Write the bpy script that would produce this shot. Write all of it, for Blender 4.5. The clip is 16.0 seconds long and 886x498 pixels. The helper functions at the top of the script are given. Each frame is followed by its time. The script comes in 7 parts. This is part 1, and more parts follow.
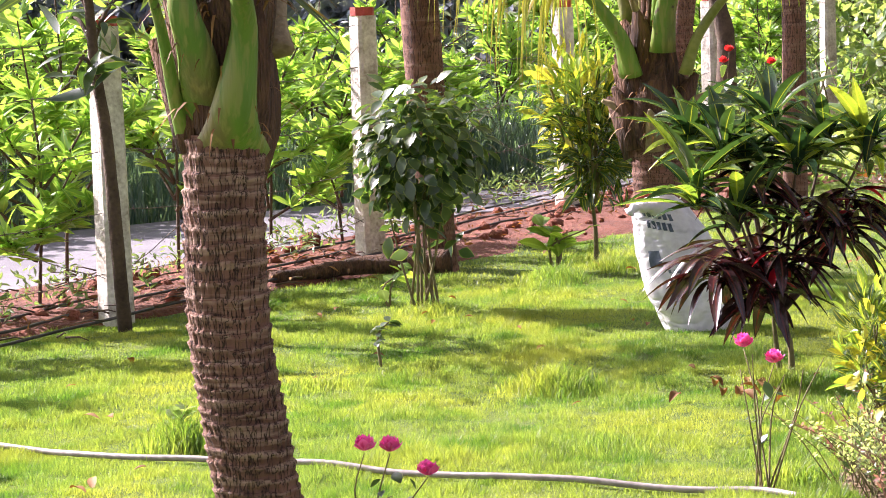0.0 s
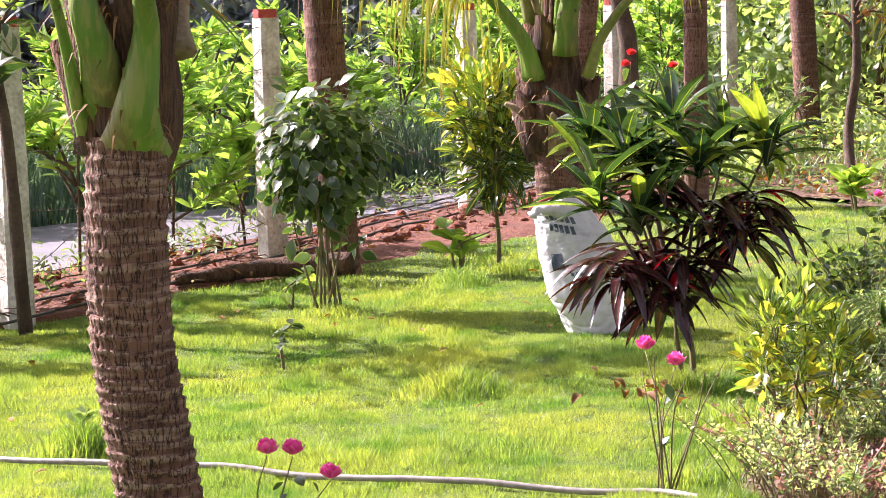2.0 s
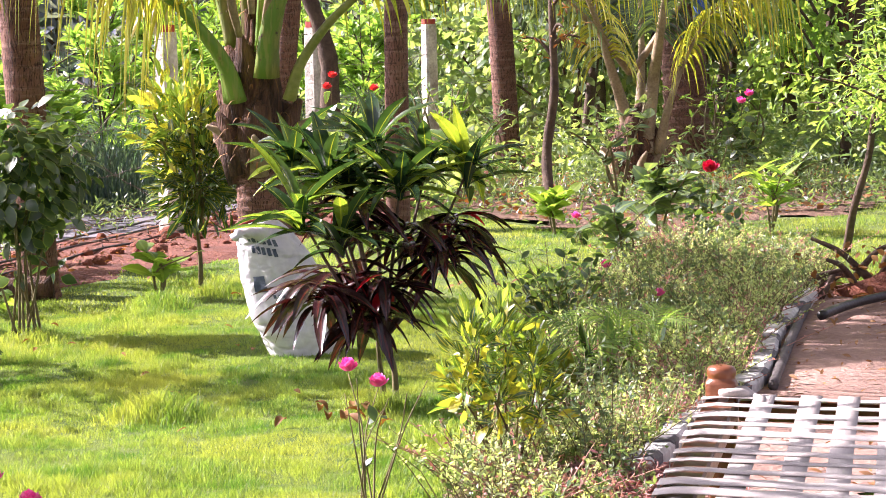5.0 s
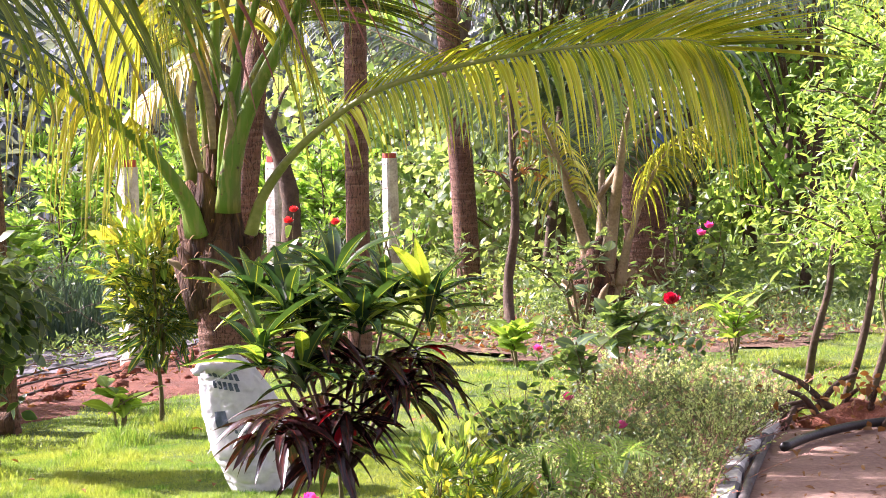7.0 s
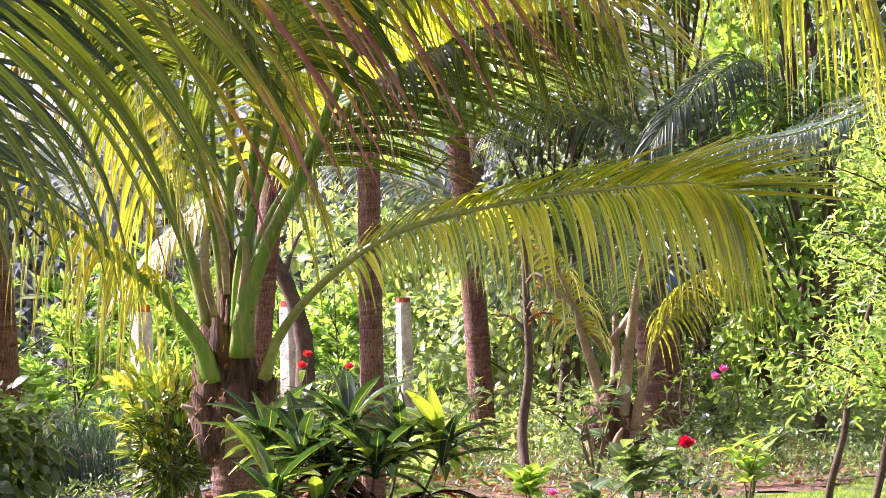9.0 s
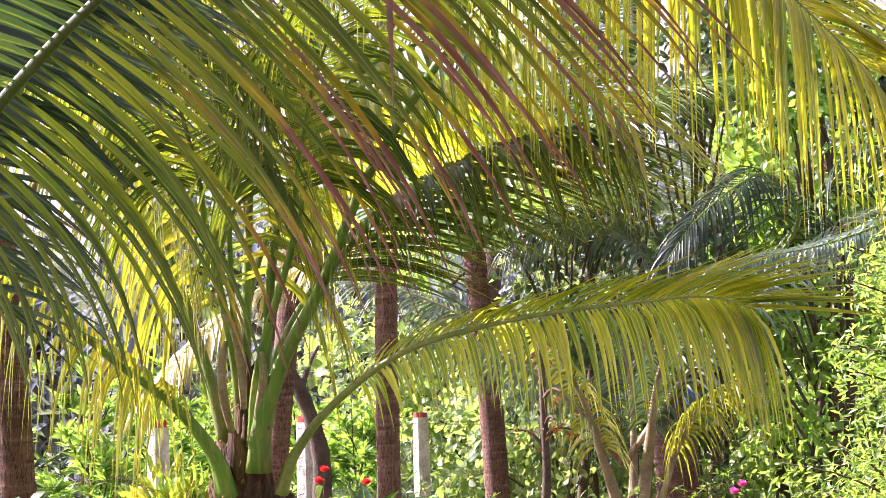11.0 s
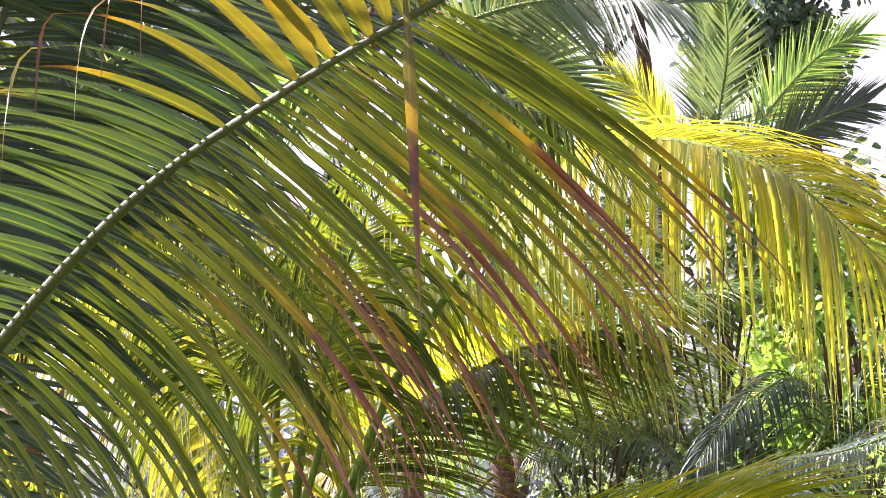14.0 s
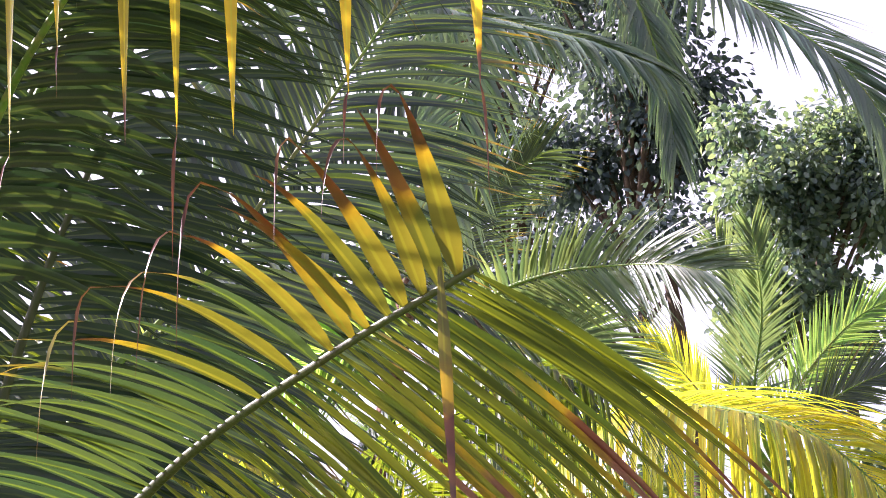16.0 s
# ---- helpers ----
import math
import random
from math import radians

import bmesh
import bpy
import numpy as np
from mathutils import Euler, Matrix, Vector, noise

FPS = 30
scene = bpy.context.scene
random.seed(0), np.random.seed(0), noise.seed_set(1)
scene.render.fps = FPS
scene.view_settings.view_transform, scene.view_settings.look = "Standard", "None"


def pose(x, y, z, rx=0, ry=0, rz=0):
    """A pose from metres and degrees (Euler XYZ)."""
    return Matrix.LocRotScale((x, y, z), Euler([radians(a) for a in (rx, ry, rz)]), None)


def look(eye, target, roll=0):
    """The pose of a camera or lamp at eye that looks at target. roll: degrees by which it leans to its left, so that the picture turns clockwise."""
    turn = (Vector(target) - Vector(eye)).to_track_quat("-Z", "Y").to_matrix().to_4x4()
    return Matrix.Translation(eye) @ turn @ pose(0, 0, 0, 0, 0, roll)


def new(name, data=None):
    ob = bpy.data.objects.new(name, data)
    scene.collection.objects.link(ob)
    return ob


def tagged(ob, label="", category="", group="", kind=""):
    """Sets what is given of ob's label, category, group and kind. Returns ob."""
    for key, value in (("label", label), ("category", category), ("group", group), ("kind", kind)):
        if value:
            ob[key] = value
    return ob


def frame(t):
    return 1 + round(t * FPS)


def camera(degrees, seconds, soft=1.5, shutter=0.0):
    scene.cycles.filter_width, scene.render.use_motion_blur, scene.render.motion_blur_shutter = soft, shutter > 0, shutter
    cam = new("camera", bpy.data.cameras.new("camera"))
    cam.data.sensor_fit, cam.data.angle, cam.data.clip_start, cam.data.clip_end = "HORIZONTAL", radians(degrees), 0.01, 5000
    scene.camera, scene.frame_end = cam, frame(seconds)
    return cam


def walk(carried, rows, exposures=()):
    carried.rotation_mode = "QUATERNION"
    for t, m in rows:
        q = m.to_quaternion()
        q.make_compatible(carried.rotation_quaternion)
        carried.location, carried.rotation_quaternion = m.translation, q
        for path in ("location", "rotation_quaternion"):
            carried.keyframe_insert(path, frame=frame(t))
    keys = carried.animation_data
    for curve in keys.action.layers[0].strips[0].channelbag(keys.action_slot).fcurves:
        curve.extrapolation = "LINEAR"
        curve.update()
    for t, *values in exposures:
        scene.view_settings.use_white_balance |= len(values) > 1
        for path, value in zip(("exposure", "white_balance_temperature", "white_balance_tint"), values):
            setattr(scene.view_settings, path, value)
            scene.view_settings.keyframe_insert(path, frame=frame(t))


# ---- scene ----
cam = camera(21.15, 16.0, 0.9)
EYE = 1.5
# seconds, turn to the left, look up, lean to the right
ROWS = [
    (0.0, 0.000, -5.886, 2.000),
    (0.5, -0.295, -5.865, 1.928),
    (1.0, -0.634, -5.855, 1.901),
    (1.5, -1.216, -5.871, 1.838),
    (2.0, -2.354, -5.896, 1.714),
    (2.5, -4.017, -5.897, 1.700),
    (3.0, -5.423, -5.853, 1.636),
    (3.5, -6.812, -5.787, 1.611),
    (4.0, -7.897, -5.696, 1.558),
    (6.3, -10.737, -4.518, 1.263),
    (6.5, -10.767, -3.893, 1.371),
    (7.0, -10.588, -2.346, 1.518),
    (7.5, -10.595, -1.305, 1.588),
    (8.0, -10.483, -0.394, 1.628),
    (8.5, -10.385, 0.413, 1.667),
    (9.0, -10.352, 1.141, 1.680),
    (9.2, -10.336, 1.441, 1.672),
    (11.5, -9.931, 4.678, 1.777),
    (12.0, -9.846, 5.506, 1.785),
    (12.5, -9.760, 6.337, 1.852),
    (13.0, -9.689, 7.162, 1.797),
    (13.5, -9.622, 7.906, 1.879),
    (14.0, -9.527, 8.877, 1.932),
    (14.5, -9.323, 10.385, 2.081),
    (15.0, -9.113, 11.875, 2.180),
    (15.5, -8.977, 13.815, 2.277),
    (16.0, -8.908, 15.393, 2.412),
]
walk(cam, [(t, pose(0, 0, EYE, 0, 0, yaw) @ pose(0, 0, 0, 90 + pitch) @ pose(0, 0, 0, 0, 0, -lean)) for t, yaw, pitch, lean in ROWS],
     exposures=((0.0, 1.77, 6030, 34), (5.0, 1.80, 6030, 35), (7.0, 1.92, 6000, 38), (16.0, 1.94, 5900, 39)))

# ---- light ----
SUN_TURN, SUN_HEIGHT = radians(-58), radians(38)
sun_way = Vector((math.sin(SUN_TURN) * math.cos(SUN_HEIGHT), math.cos(SUN_TURN) * math.cos(SUN_HEIGHT), math.sin(SUN_HEIGHT)))
sun = new("sun", bpy.data.lights.new("sun", "SUN"))
sun.data.energy, sun.data.angle, sun.data.color = 5.0, radians(0.6), (1.0, 0.93, 0.80)
sun.matrix_world = look(sun_way * 30, (0, 0, 0))
world = bpy.data.worlds.new("sky")
scene.world = world
world.use_nodes = True
wn = world.node_tree
sky = wn.nodes.new("ShaderNodeTexSky")
sky.sky_type, sky.sun_disc, sky.sun_elevation, sky.sun_rotation = "NISHITA", False, SUN_HEIGHT, SUN_TURN
sky.dust_density, sky.air_density = 5.0, 1.0
back = wn.nodes["Background"]
back.inputs["Strength"].default_value = 0.064
haze = wn.nodes.new("ShaderNodeHueSaturation")
haze.inputs["Saturation"].default_value = 0.14
wn.links.new(sky.outputs[0], haze.inputs["Color"])
# bright haze low over the horizon, all round
high = wn.nodes.new("ShaderNodeSeparateXYZ")
wn.links.new(wn.nodes.new("ShaderNodeTexCoord").outputs["Generated"], high.inputs[0])
thick = wn.nodes.new("ShaderNodeMapRange")
thick.inputs[1].default_value, thick.inputs[2].default_value, thick.inputs[3].default_value, thick.inputs[4].default_value = 0.0, 0.75, 1.75, 0.85
wn.links.new(high.outputs[2], thick.inputs[0])
bright = wn.nodes.new("ShaderNodeVectorMath")
bright.operation = "SCALE"
wn.links.new(haze.outputs[0], bright.inputs[0])
wn.links.new(thick.outputs[0], bright.inputs[3])
wn.links.new(bright.outputs[0], back.inputs["Color"])

# ---- materials ----


class Nodes:
    """A short way to wire a node material."""

    def __init__(self, name):
        self.mat = bpy.data.materials.new(name)
        self.mat.use_nodes = True
        self.tree = self.mat.node_tree
        self.bsdf = self.tree.nodes["Principled BSDF"]
        self.out = self.tree.nodes["Material Output"]

    def add(self, kind, ins=(), **props):
        n = self.tree.nodes.new("ShaderNode" + kind)
        for k, v in props.items():
            if k == "operation":
                n.operation = v
            elif k == "blend_type":
                n.blend_type = v
            elif k == "data_type":
                n.data_type = v
        for k, v in dict(ins).items():
            self.put(n.inputs[k], v)
        return n

    def put(self, socket, v):
        if isinstance(v, bpy.types.NodeSocket):
            self.tree.links.new(v, socket)
        else:
            socket.default_value = v

    def math(self, op, a, b=0.0, clamp=False):
        n = self.add("Math", {0: a, 1: b}, operation=op)
        n.use_clamp = clamp
        return n.outputs[0]

    def mix(self, f, a, b):
        n = self.add("MixRGB", {0: f, 1: a, 2: b})
        return n.outputs[0]

    def ramp(self, f, lo, hi):
        n = self.add("MapRange", {0: f, 1: lo, 2: hi})
        n.clamp = True
        return n.outputs[0]

    def noise(self, scale, detail=3.0, coord="Object", stretch=None):
        c = self.add("TexCoord").outputs[coord]
        if stretch:
            c = self.add("Mapping", {0: c, 3: stretch}).outputs[0]
        return self.add("TexNoise", {"Vector": c, "Scale": scale, "Detail": detail}).outputs[0]

    def bump(self, height, strength, dist=0.01):
        b = self.add("Bump", {"Strength": strength, "Distance": dist, "Height": height})
        self.put(self.bsdf.inputs["Normal"], b.outputs[0])

    def rnd(self):
        a = self.add("NewGeometry").outputs["Random Per Island"]
        b = self.add("ObjectInfo").outputs["Random"]
        return self.math("FRACT", self.math("ADD", a, b))


def c4(c):
    return (*c, 1.0)


def plain(name, a, b, scale=6.0, rough=0.8, bump=0.3, fine=60.0, dist=0.01, stretch=None, metal=0.0):
    """A rough surface between two colours at two scales, with relief."""
    n = Nodes(name)
    big, small = n.noise(scale, 4.0, stretch=stretch), n.noise(fine, 3.0, stretch=stretch)
    f = n.ramp(n.math("ADD", n.math("MULTIPLY", big, 0.6), n.math("MULTIPLY", small, 0.4)), 0.36, 0.64)
    n.put(n.bsdf.inputs["Base Color"], n.mix(f, c4(a), c4(b)))
    n.put(n.bsdf.inputs["Roughness"], n.math("ADD", n.math("MULTIPLY", small, 0.25), rough - 0.12))
    n.bsdf.inputs["Metallic"].default_value = metal
    n.bump(small, bump, dist)
    return n.mat


def leaf(name, a, b, rib=None, tip=None, tip_at=0.8, rough=0.38, sheer=0.45, glow=(1.0, 1.0, 0.35), spots=None, edge=None, base=None, patch=None, gain=2.2, rib_w=0.12, deep=None):
    """A thin living leaf: the light comes through it; a midrib, withered tips and blotches where it has them."""
    n = Nodes(name)
    a, b = [(c[0] * 1.18, c[1], c[2] * 1.4 + 0.022) for c in (a, b)]
    r = n.rnd()
    uv = n.add("UVMap").outputs[0]
    sep = n.add("SeparateXYZ", {0: uv})
    across, along = sep.outputs[0], sep.outputs[1]
    col = n.mix(r, c4(a), c4(b))
    col = n.mix(n.math("MULTIPLY", n.noise(25.0), 0.35), col, c4([v * 0.6 for v in a]))
    if patch:
        col = n.mix(n.math("MULTIPLY", n.ramp(n.noise(1.4, 5.0), 0.42, 0.66), 0.75), col, c4(patch))
    # deep: dark blotches painted for patches of shade on the lawn
    if deep:
        col = n.mix(n.math("MULTIPLY", n.ramp(n.noise(3.1, 5.0), 0.52, 0.64), 0.7), col, c4(deep))
    off = n.math("ABSOLUTE", n.math("SUBTRACT", across, 0.5))
    if base:
        col = n.mix(n.ramp(along, 0.45, 0.0), col, c4(base))
    if spots:
        col = n.mix(n.ramp(n.noise(55.0, 2.0), 0.52, 0.6), col, c4(spots))
    if edge:
        col = n.mix(n.ramp(off, 0.41, 0.47), col, c4(edge))
    if rib:
        col = n.mix(n.ramp(off, rib_w, rib_w * 0.4), col, c4(rib))
    if tip:
        at = n.math("ADD", along, n.math("MULTIPLY", n.math("SUBTRACT", n.math("FRACT", n.math("MULTIPLY", r, 7.31)), 0.5), 0.5))
        at = n.math("ADD", at, n.math("MULTIPLY", n.math("SUBTRACT", n.noise(14.0), 0.5), 0.3))
        col = n.mix(n.ramp(at, tip_at - 0.16, tip_at), col, c4((0.26, 0.17, 0.02)))
        gone = n.ramp(at, tip_at - 0.03, tip_at + 0.05)
        col = n.mix(gone, col, n.mix(n.ramp(n.noise(6.0, 2.0), 0.42, 0.58), c4(tip), c4((tip[0] * 1.35, tip[1] * 1.9, tip[2] * 1.8))))
        sheer = n.math("MULTIPLY", n.math("SUBTRACT", 1.0, n.math("MULTIPLY", gone, 0.75)), sheer)
    n.put(n.bsdf.inputs["Base Color"], col)
    n.put(n.bsdf.inputs["Roughness"], n.math("ADD", rough - 0.08, n.math("MULTIPLY", n.noise(40.0), 0.16)))
    n.bump(n.noise(120.0, 2.0), 0.12, 0.003)
    n.bsdf.inputs["Specular IOR Level"].default_value = 0.9 if rough < 0.33 else 0.5
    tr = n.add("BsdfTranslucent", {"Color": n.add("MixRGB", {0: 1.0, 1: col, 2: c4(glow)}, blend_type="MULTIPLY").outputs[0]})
    # gain lifts the light let through above what the leaf's colour gives
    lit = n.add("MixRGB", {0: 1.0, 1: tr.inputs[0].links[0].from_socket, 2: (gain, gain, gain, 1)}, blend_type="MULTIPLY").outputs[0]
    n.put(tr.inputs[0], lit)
    mix = n.add("MixShader", {0: sheer, 1: n.bsdf.outputs[0], 2: tr.outputs[0]})
    n.put(n.out.inputs[0], mix.outputs[0])
    return n.mat


def bark(name, a, b, c, crack=60.0, scar=0.6):
    """Palm bark: pale ring scars along the rings' edges, shade painted dark in the clefts under them, and upright
    cracks on brown.
    """
    n = Nodes(name)
    up = n.noise(crack, 3.0, stretch=(1, 1, 0.12))
    flat = n.noise(30.0, 3.0, stretch=(0.15, 0.15, 1.6))
    big = n.noise(5.0, 4.0)
    ring = n.add("SeparateXYZ", {0: n.add("UVMap").outputs[0]}).outputs[1]
    col = n.mix(n.ramp(big, 0.35, 0.65), c4(a), c4(b))
    col = n.mix(n.math("MULTIPLY", n.ramp(flat, 0.50, 0.66), 0.6), col, c4(c))
    col = n.mix(n.math("MULTIPLY", n.math("MULTIPLY", n.ramp(ring, 0.62, 0.9), n.ramp(n.noise(22.0), 0.35, 0.6)), scar), col, c4(c))
    # crevice shade put into the colour under each ring step and in cracks
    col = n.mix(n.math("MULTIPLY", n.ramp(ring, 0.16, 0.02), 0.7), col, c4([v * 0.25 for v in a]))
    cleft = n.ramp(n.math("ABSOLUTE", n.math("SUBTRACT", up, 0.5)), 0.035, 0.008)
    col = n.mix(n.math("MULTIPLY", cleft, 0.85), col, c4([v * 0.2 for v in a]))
    n.put(n.bsdf.inputs["Base Color"], col)
    n.bsdf.inputs["Roughness"].default_value = 0.9
    n.bump(n.math("SUBTRACT", n.math("ADD", n.math("MULTIPLY", up, 0.4), n.math("MULTIPLY", flat, 0.6)), n.math("MULTIPLY", cleft, 0.5)), 1.0, 0.012)
    return n.mat


M = {}
def petiole(name, dark):
    """A leaf stalk, streaked green and brown; dark: olive-brown towards its end, with shade put into that colour."""
    n = Nodes(name)
    f = n.ramp(n.noise(7.0, 4.0, stretch=(1, 1, 0.25)), 0.35, 0.65)
    col = n.mix(f, c4((0.075, 0.165, 0.010)), c4((0.15, 0.27, 0.022)))
    col = n.mix(n.math("MULTIPLY", n.ramp(n.noise(4.0, 5.0, stretch=(1, 1, 0.4)), 0.52, 0.66), 0.7), col, c4((0.17, 0.10, 0.05)))
    col = n.mix(n.ramp(n.noise(26.0, 3.0), 0.66, 0.72), col, c4((0.06, 0.04, 0.02)))
    col = n.mix(n.math("MULTIPLY", n.ramp(n.noise(45.0, 4.0, stretch=(1, 1, 0.05)), 0.5, 0.62), 0.45), col, c4((0.30, 0.27, 0.07)))
    # olive-brown, darkened further for the shade the stalk hangs in
    if dark:
        along = n.add("SeparateXYZ", {0: n.add("UVMap").outputs[0]}).outputs[1]
        col = n.mix(n.math("MULTIPLY", n.ramp(along, 0.22, 0.5), 0.85), col, c4((0.034, 0.033, 0.008)))
    n.put(n.bsdf.inputs["Base Color"], col)
    n.bsdf.inputs["Roughness"].default_value = 0.55
    n.bump(n.noise(60.0, 3.0, stretch=(1, 1, 0.1)), 0.8, 0.006)
    return n.mat


M["lawn"] = plain("lawn_soil", (0.06, 0.125, 0.015), (0.20, 0.26, 0.045), 3.0, 0.95, 1.0, 170.0, 0.03)
M["pole"] = plain("weathered_pole", (0.06, 0.052, 0.05), (0.14, 0.125, 0.12), 9.0, 0.85, 0.8, 60.0, 0.01)
M["earth"] = plain("red_earth", (0.085, 0.027, 0.015), (0.20, 0.068, 0.038), 3.0, 0.95, 1.0, 40.0, 0.03)
M["clod"] = plain("red_clod", (0.14, 0.04, 0.02), (0.26, 0.09, 0.05), 8.0, 0.95, 1.0, 60.0, 0.02)
M["road"] = plain("worn_asphalt", (0.125, 0.12, 0.135), (0.20, 0.19, 0.21), 1.5, 0.9, 0.5, 90.0, 0.01)
M["path"] = plain("earth_path", (0.20, 0.115, 0.085), (0.36, 0.235, 0.185), 1.6, 0.95, 0.8, 35.0, 0.02)
M["far"] = plain("far_ground", (0.05, 0.08, 0.02), (0.10, 0.12, 0.03), 0.3, 0.95, 0.5, 5.0, 0.1)
# the haze of the distance is painted into this ridge
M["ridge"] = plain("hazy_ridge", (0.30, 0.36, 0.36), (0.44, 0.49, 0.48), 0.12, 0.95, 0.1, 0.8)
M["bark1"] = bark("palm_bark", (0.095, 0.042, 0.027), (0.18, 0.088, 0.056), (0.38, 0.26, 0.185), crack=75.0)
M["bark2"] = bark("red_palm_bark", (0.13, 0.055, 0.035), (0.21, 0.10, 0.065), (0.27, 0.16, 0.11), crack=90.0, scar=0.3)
M["fibre"] = plain("palm_fibre", (0.028, 0.013, 0.008), (0.19, 0.095, 0.052), 22.0, 0.9, 1.0, 130.0, 0.03, stretch=(1, 1, 0.08))
M["twig"] = plain("dark_twig", (0.05, 0.03, 0.02), (0.12, 0.08, 0.05), 9.0, 0.9, 0.8, 60.0)
M["stem"] = plain("green_brown_stem", (0.10, 0.09, 0.03), (0.20, 0.16, 0.07), 9.0, 0.8, 0.5, 60.0)
M["petiole"] = petiole("palm_petiole", False)
M["petiole_dark"] = petiole("palm_petiole_dark", True)
M["petiole_old"] = plain("old_petiole", (0.17, 0.12, 0.06), (0.36, 0.28, 0.16), 5.0, 0.7, 0.5, 50.0)
M["rachis"] = plain("palm_rachis", (0.16, 0.19, 0.03), (0.29, 0.30, 0.08), 6.0, 0.45, 0.2, 50.0)
M["concrete"] = plain("whitewashed_concrete", (0.34, 0.30, 0.24), (0.80, 0.77, 0.69), 7.0, 0.85, 0.8, 50.0)
M["redpaint"] = plain("red_paint", (0.35, 0.04, 0.03), (0.50, 0.08, 0.05), 10.0, 0.7, 0.4, 60.0)
M["wire"] = plain("rusty_wire", (0.10, 0.07, 0.05), (0.25, 0.21, 0.18), 20.0, 0.5, 0.2, 80.0, metal=0.6)
M["hose"] = plain("grey_hose", (0.17, 0.15, 0.14), (0.36, 0.32, 0.29), 4.0, 0.5, 0.2, 40.0)
M["black"] = plain("black_pipe", (0.012, 0.012, 0.012), (0.035, 0.03, 0.03), 5.0, 0.45, 0.2, 50.0)
M["sack"] = plain("woven_sack", (0.50, 0.50, 0.53), (0.74, 0.74, 0.76), 3.0, 0.5, 0.35, 28.0, 0.015)
M["print"] = plain("dark_print", (0.03, 0.05, 0.08), (0.10, 0.13, 0.16), 14.0, 0.7, 0.2, 80.0)
M["wood"] = plain("varnished_wood", (0.12, 0.035, 0.012), (0.22, 0.075, 0.03), 6.0, 0.32, 0.3, 45.0, stretch=(1, 0.15, 1))
M["strap"] = plain("cotton_strap", (0.42, 0.38, 0.345), (0.55, 0.50, 0.455), 7.0, 0.9, 0.6, 160.0, 0.004)
M["bedsoil"] = plain("bed_soil", (0.085, 0.055, 0.032), (0.19, 0.125, 0.07), 4.0, 0.95, 1.0, 40.0, 0.03)
M["backsoil"] = plain("brown_soil", (0.075, 0.04, 0.022), (0.18, 0.10, 0.06), 2.0, 0.95, 1.0, 30.0, 0.04)
M["drystem"] = plain("dry_pink_stem", (0.26, 0.12, 0.085), (0.48, 0.27, 0.20), 9.0, 0.8, 0.3, 60.0)
M["stone"] = plain("painted_stone", (0.34, 0.33, 0.31), (0.72, 0.71, 0.68), 9.0, 0.9, 0.9, 40.0)
M["slate"] = plain("dark_stone", (0.07, 0.07, 0.075), (0.17, 0.16, 0.16), 5.0, 0.85, 0.9, 40.0)
M["dry"] = leaf("dry_leaf", (0.13, 0.070, 0.0), (0.30, 0.185, 0.02), rough=0.7, sheer=0.2, glow=(1, 0.7, 0.3), gain=1.5)
M["grass"] = leaf("grass_blade", (0.072, 0.173, 0.018), (0.21, 0.325, 0.044), rough=0.5, sheer=0.45, patch=(0.31, 0.33, 0.075), deep=(0.040, 0.135, 0.012))
M["grass_far"] = leaf("tall_grass_blade", (0.045, 0.105, 0.06), (0.10, 0.17, 0.09), rough=0.5, sheer=0.35)
M["palm_a"] = leaf("palm_leaflet", (0.020, 0.050, 0.002), (0.095, 0.128, 0.004), rib=(0.12, 0.16, 0.03), tip=(0.13, 0.055, 0.05), tip_at=1.1, rough=0.34, gain=2.9, sheer=0.40, glow=(0.95, 0.97, 0.12))
# deeper copy: some of the shade the fronds hang in is put into colour
M["palm_b"] = leaf("palm_leaflet_deep", (0.018, 0.048, 0.014), (0.048, 0.085, 0.02), rib=(0.10, 0.14, 0.03), tip=(0.20, 0.12, 0.04), tip_at=1.05, rough=0.32, gain=1.8, sheer=0.28, glow=(1.0, 1.0, 0.3))
# backlit yellow: sun shining through is put into colour and gain
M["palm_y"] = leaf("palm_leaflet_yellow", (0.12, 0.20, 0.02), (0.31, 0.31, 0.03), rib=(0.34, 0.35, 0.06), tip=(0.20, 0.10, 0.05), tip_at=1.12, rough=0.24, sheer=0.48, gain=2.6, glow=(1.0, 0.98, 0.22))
M["palm_w"] = leaf("palm_leaflet_withered", (0.06, 0.085, 0.010), (0.17, 0.16, 0.012), rib=(0.15, 0.15, 0.04), tip=(0.085, 0.026, 0.018), tip_at=0.58, rough=0.34, sheer=0.32, glow=(1.0, 0.9, 0.12))
M["palm_t"] = leaf("palm_leaflet_yellowed", (0.30, 0.28, 0.01), (0.50, 0.42, 0.01), rib=(0.5, 0.42, 0.05), tip=(0.13, 0.035, 0.025), tip_at=0.95, rough=0.34, sheer=0.45, gain=2.4, glow=(1.0, 0.9, 0.12))
# shaded copy: the shade of overhead fronds is painted into these leaflets
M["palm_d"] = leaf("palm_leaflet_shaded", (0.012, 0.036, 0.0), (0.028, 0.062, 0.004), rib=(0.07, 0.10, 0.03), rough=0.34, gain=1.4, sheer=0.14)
M["palm_p"] = leaf("palm_leaflet_dry_end", (0.036, 0.070, 0.004), (0.10, 0.125, 0.006), rib=(0.15, 0.17, 0.03), tip=(0.14, 0.036, 0.042), tip_at=0.64, rough=0.34, gain=2.9, sheer=0.40, glow=(1.0, 0.97, 0.12))
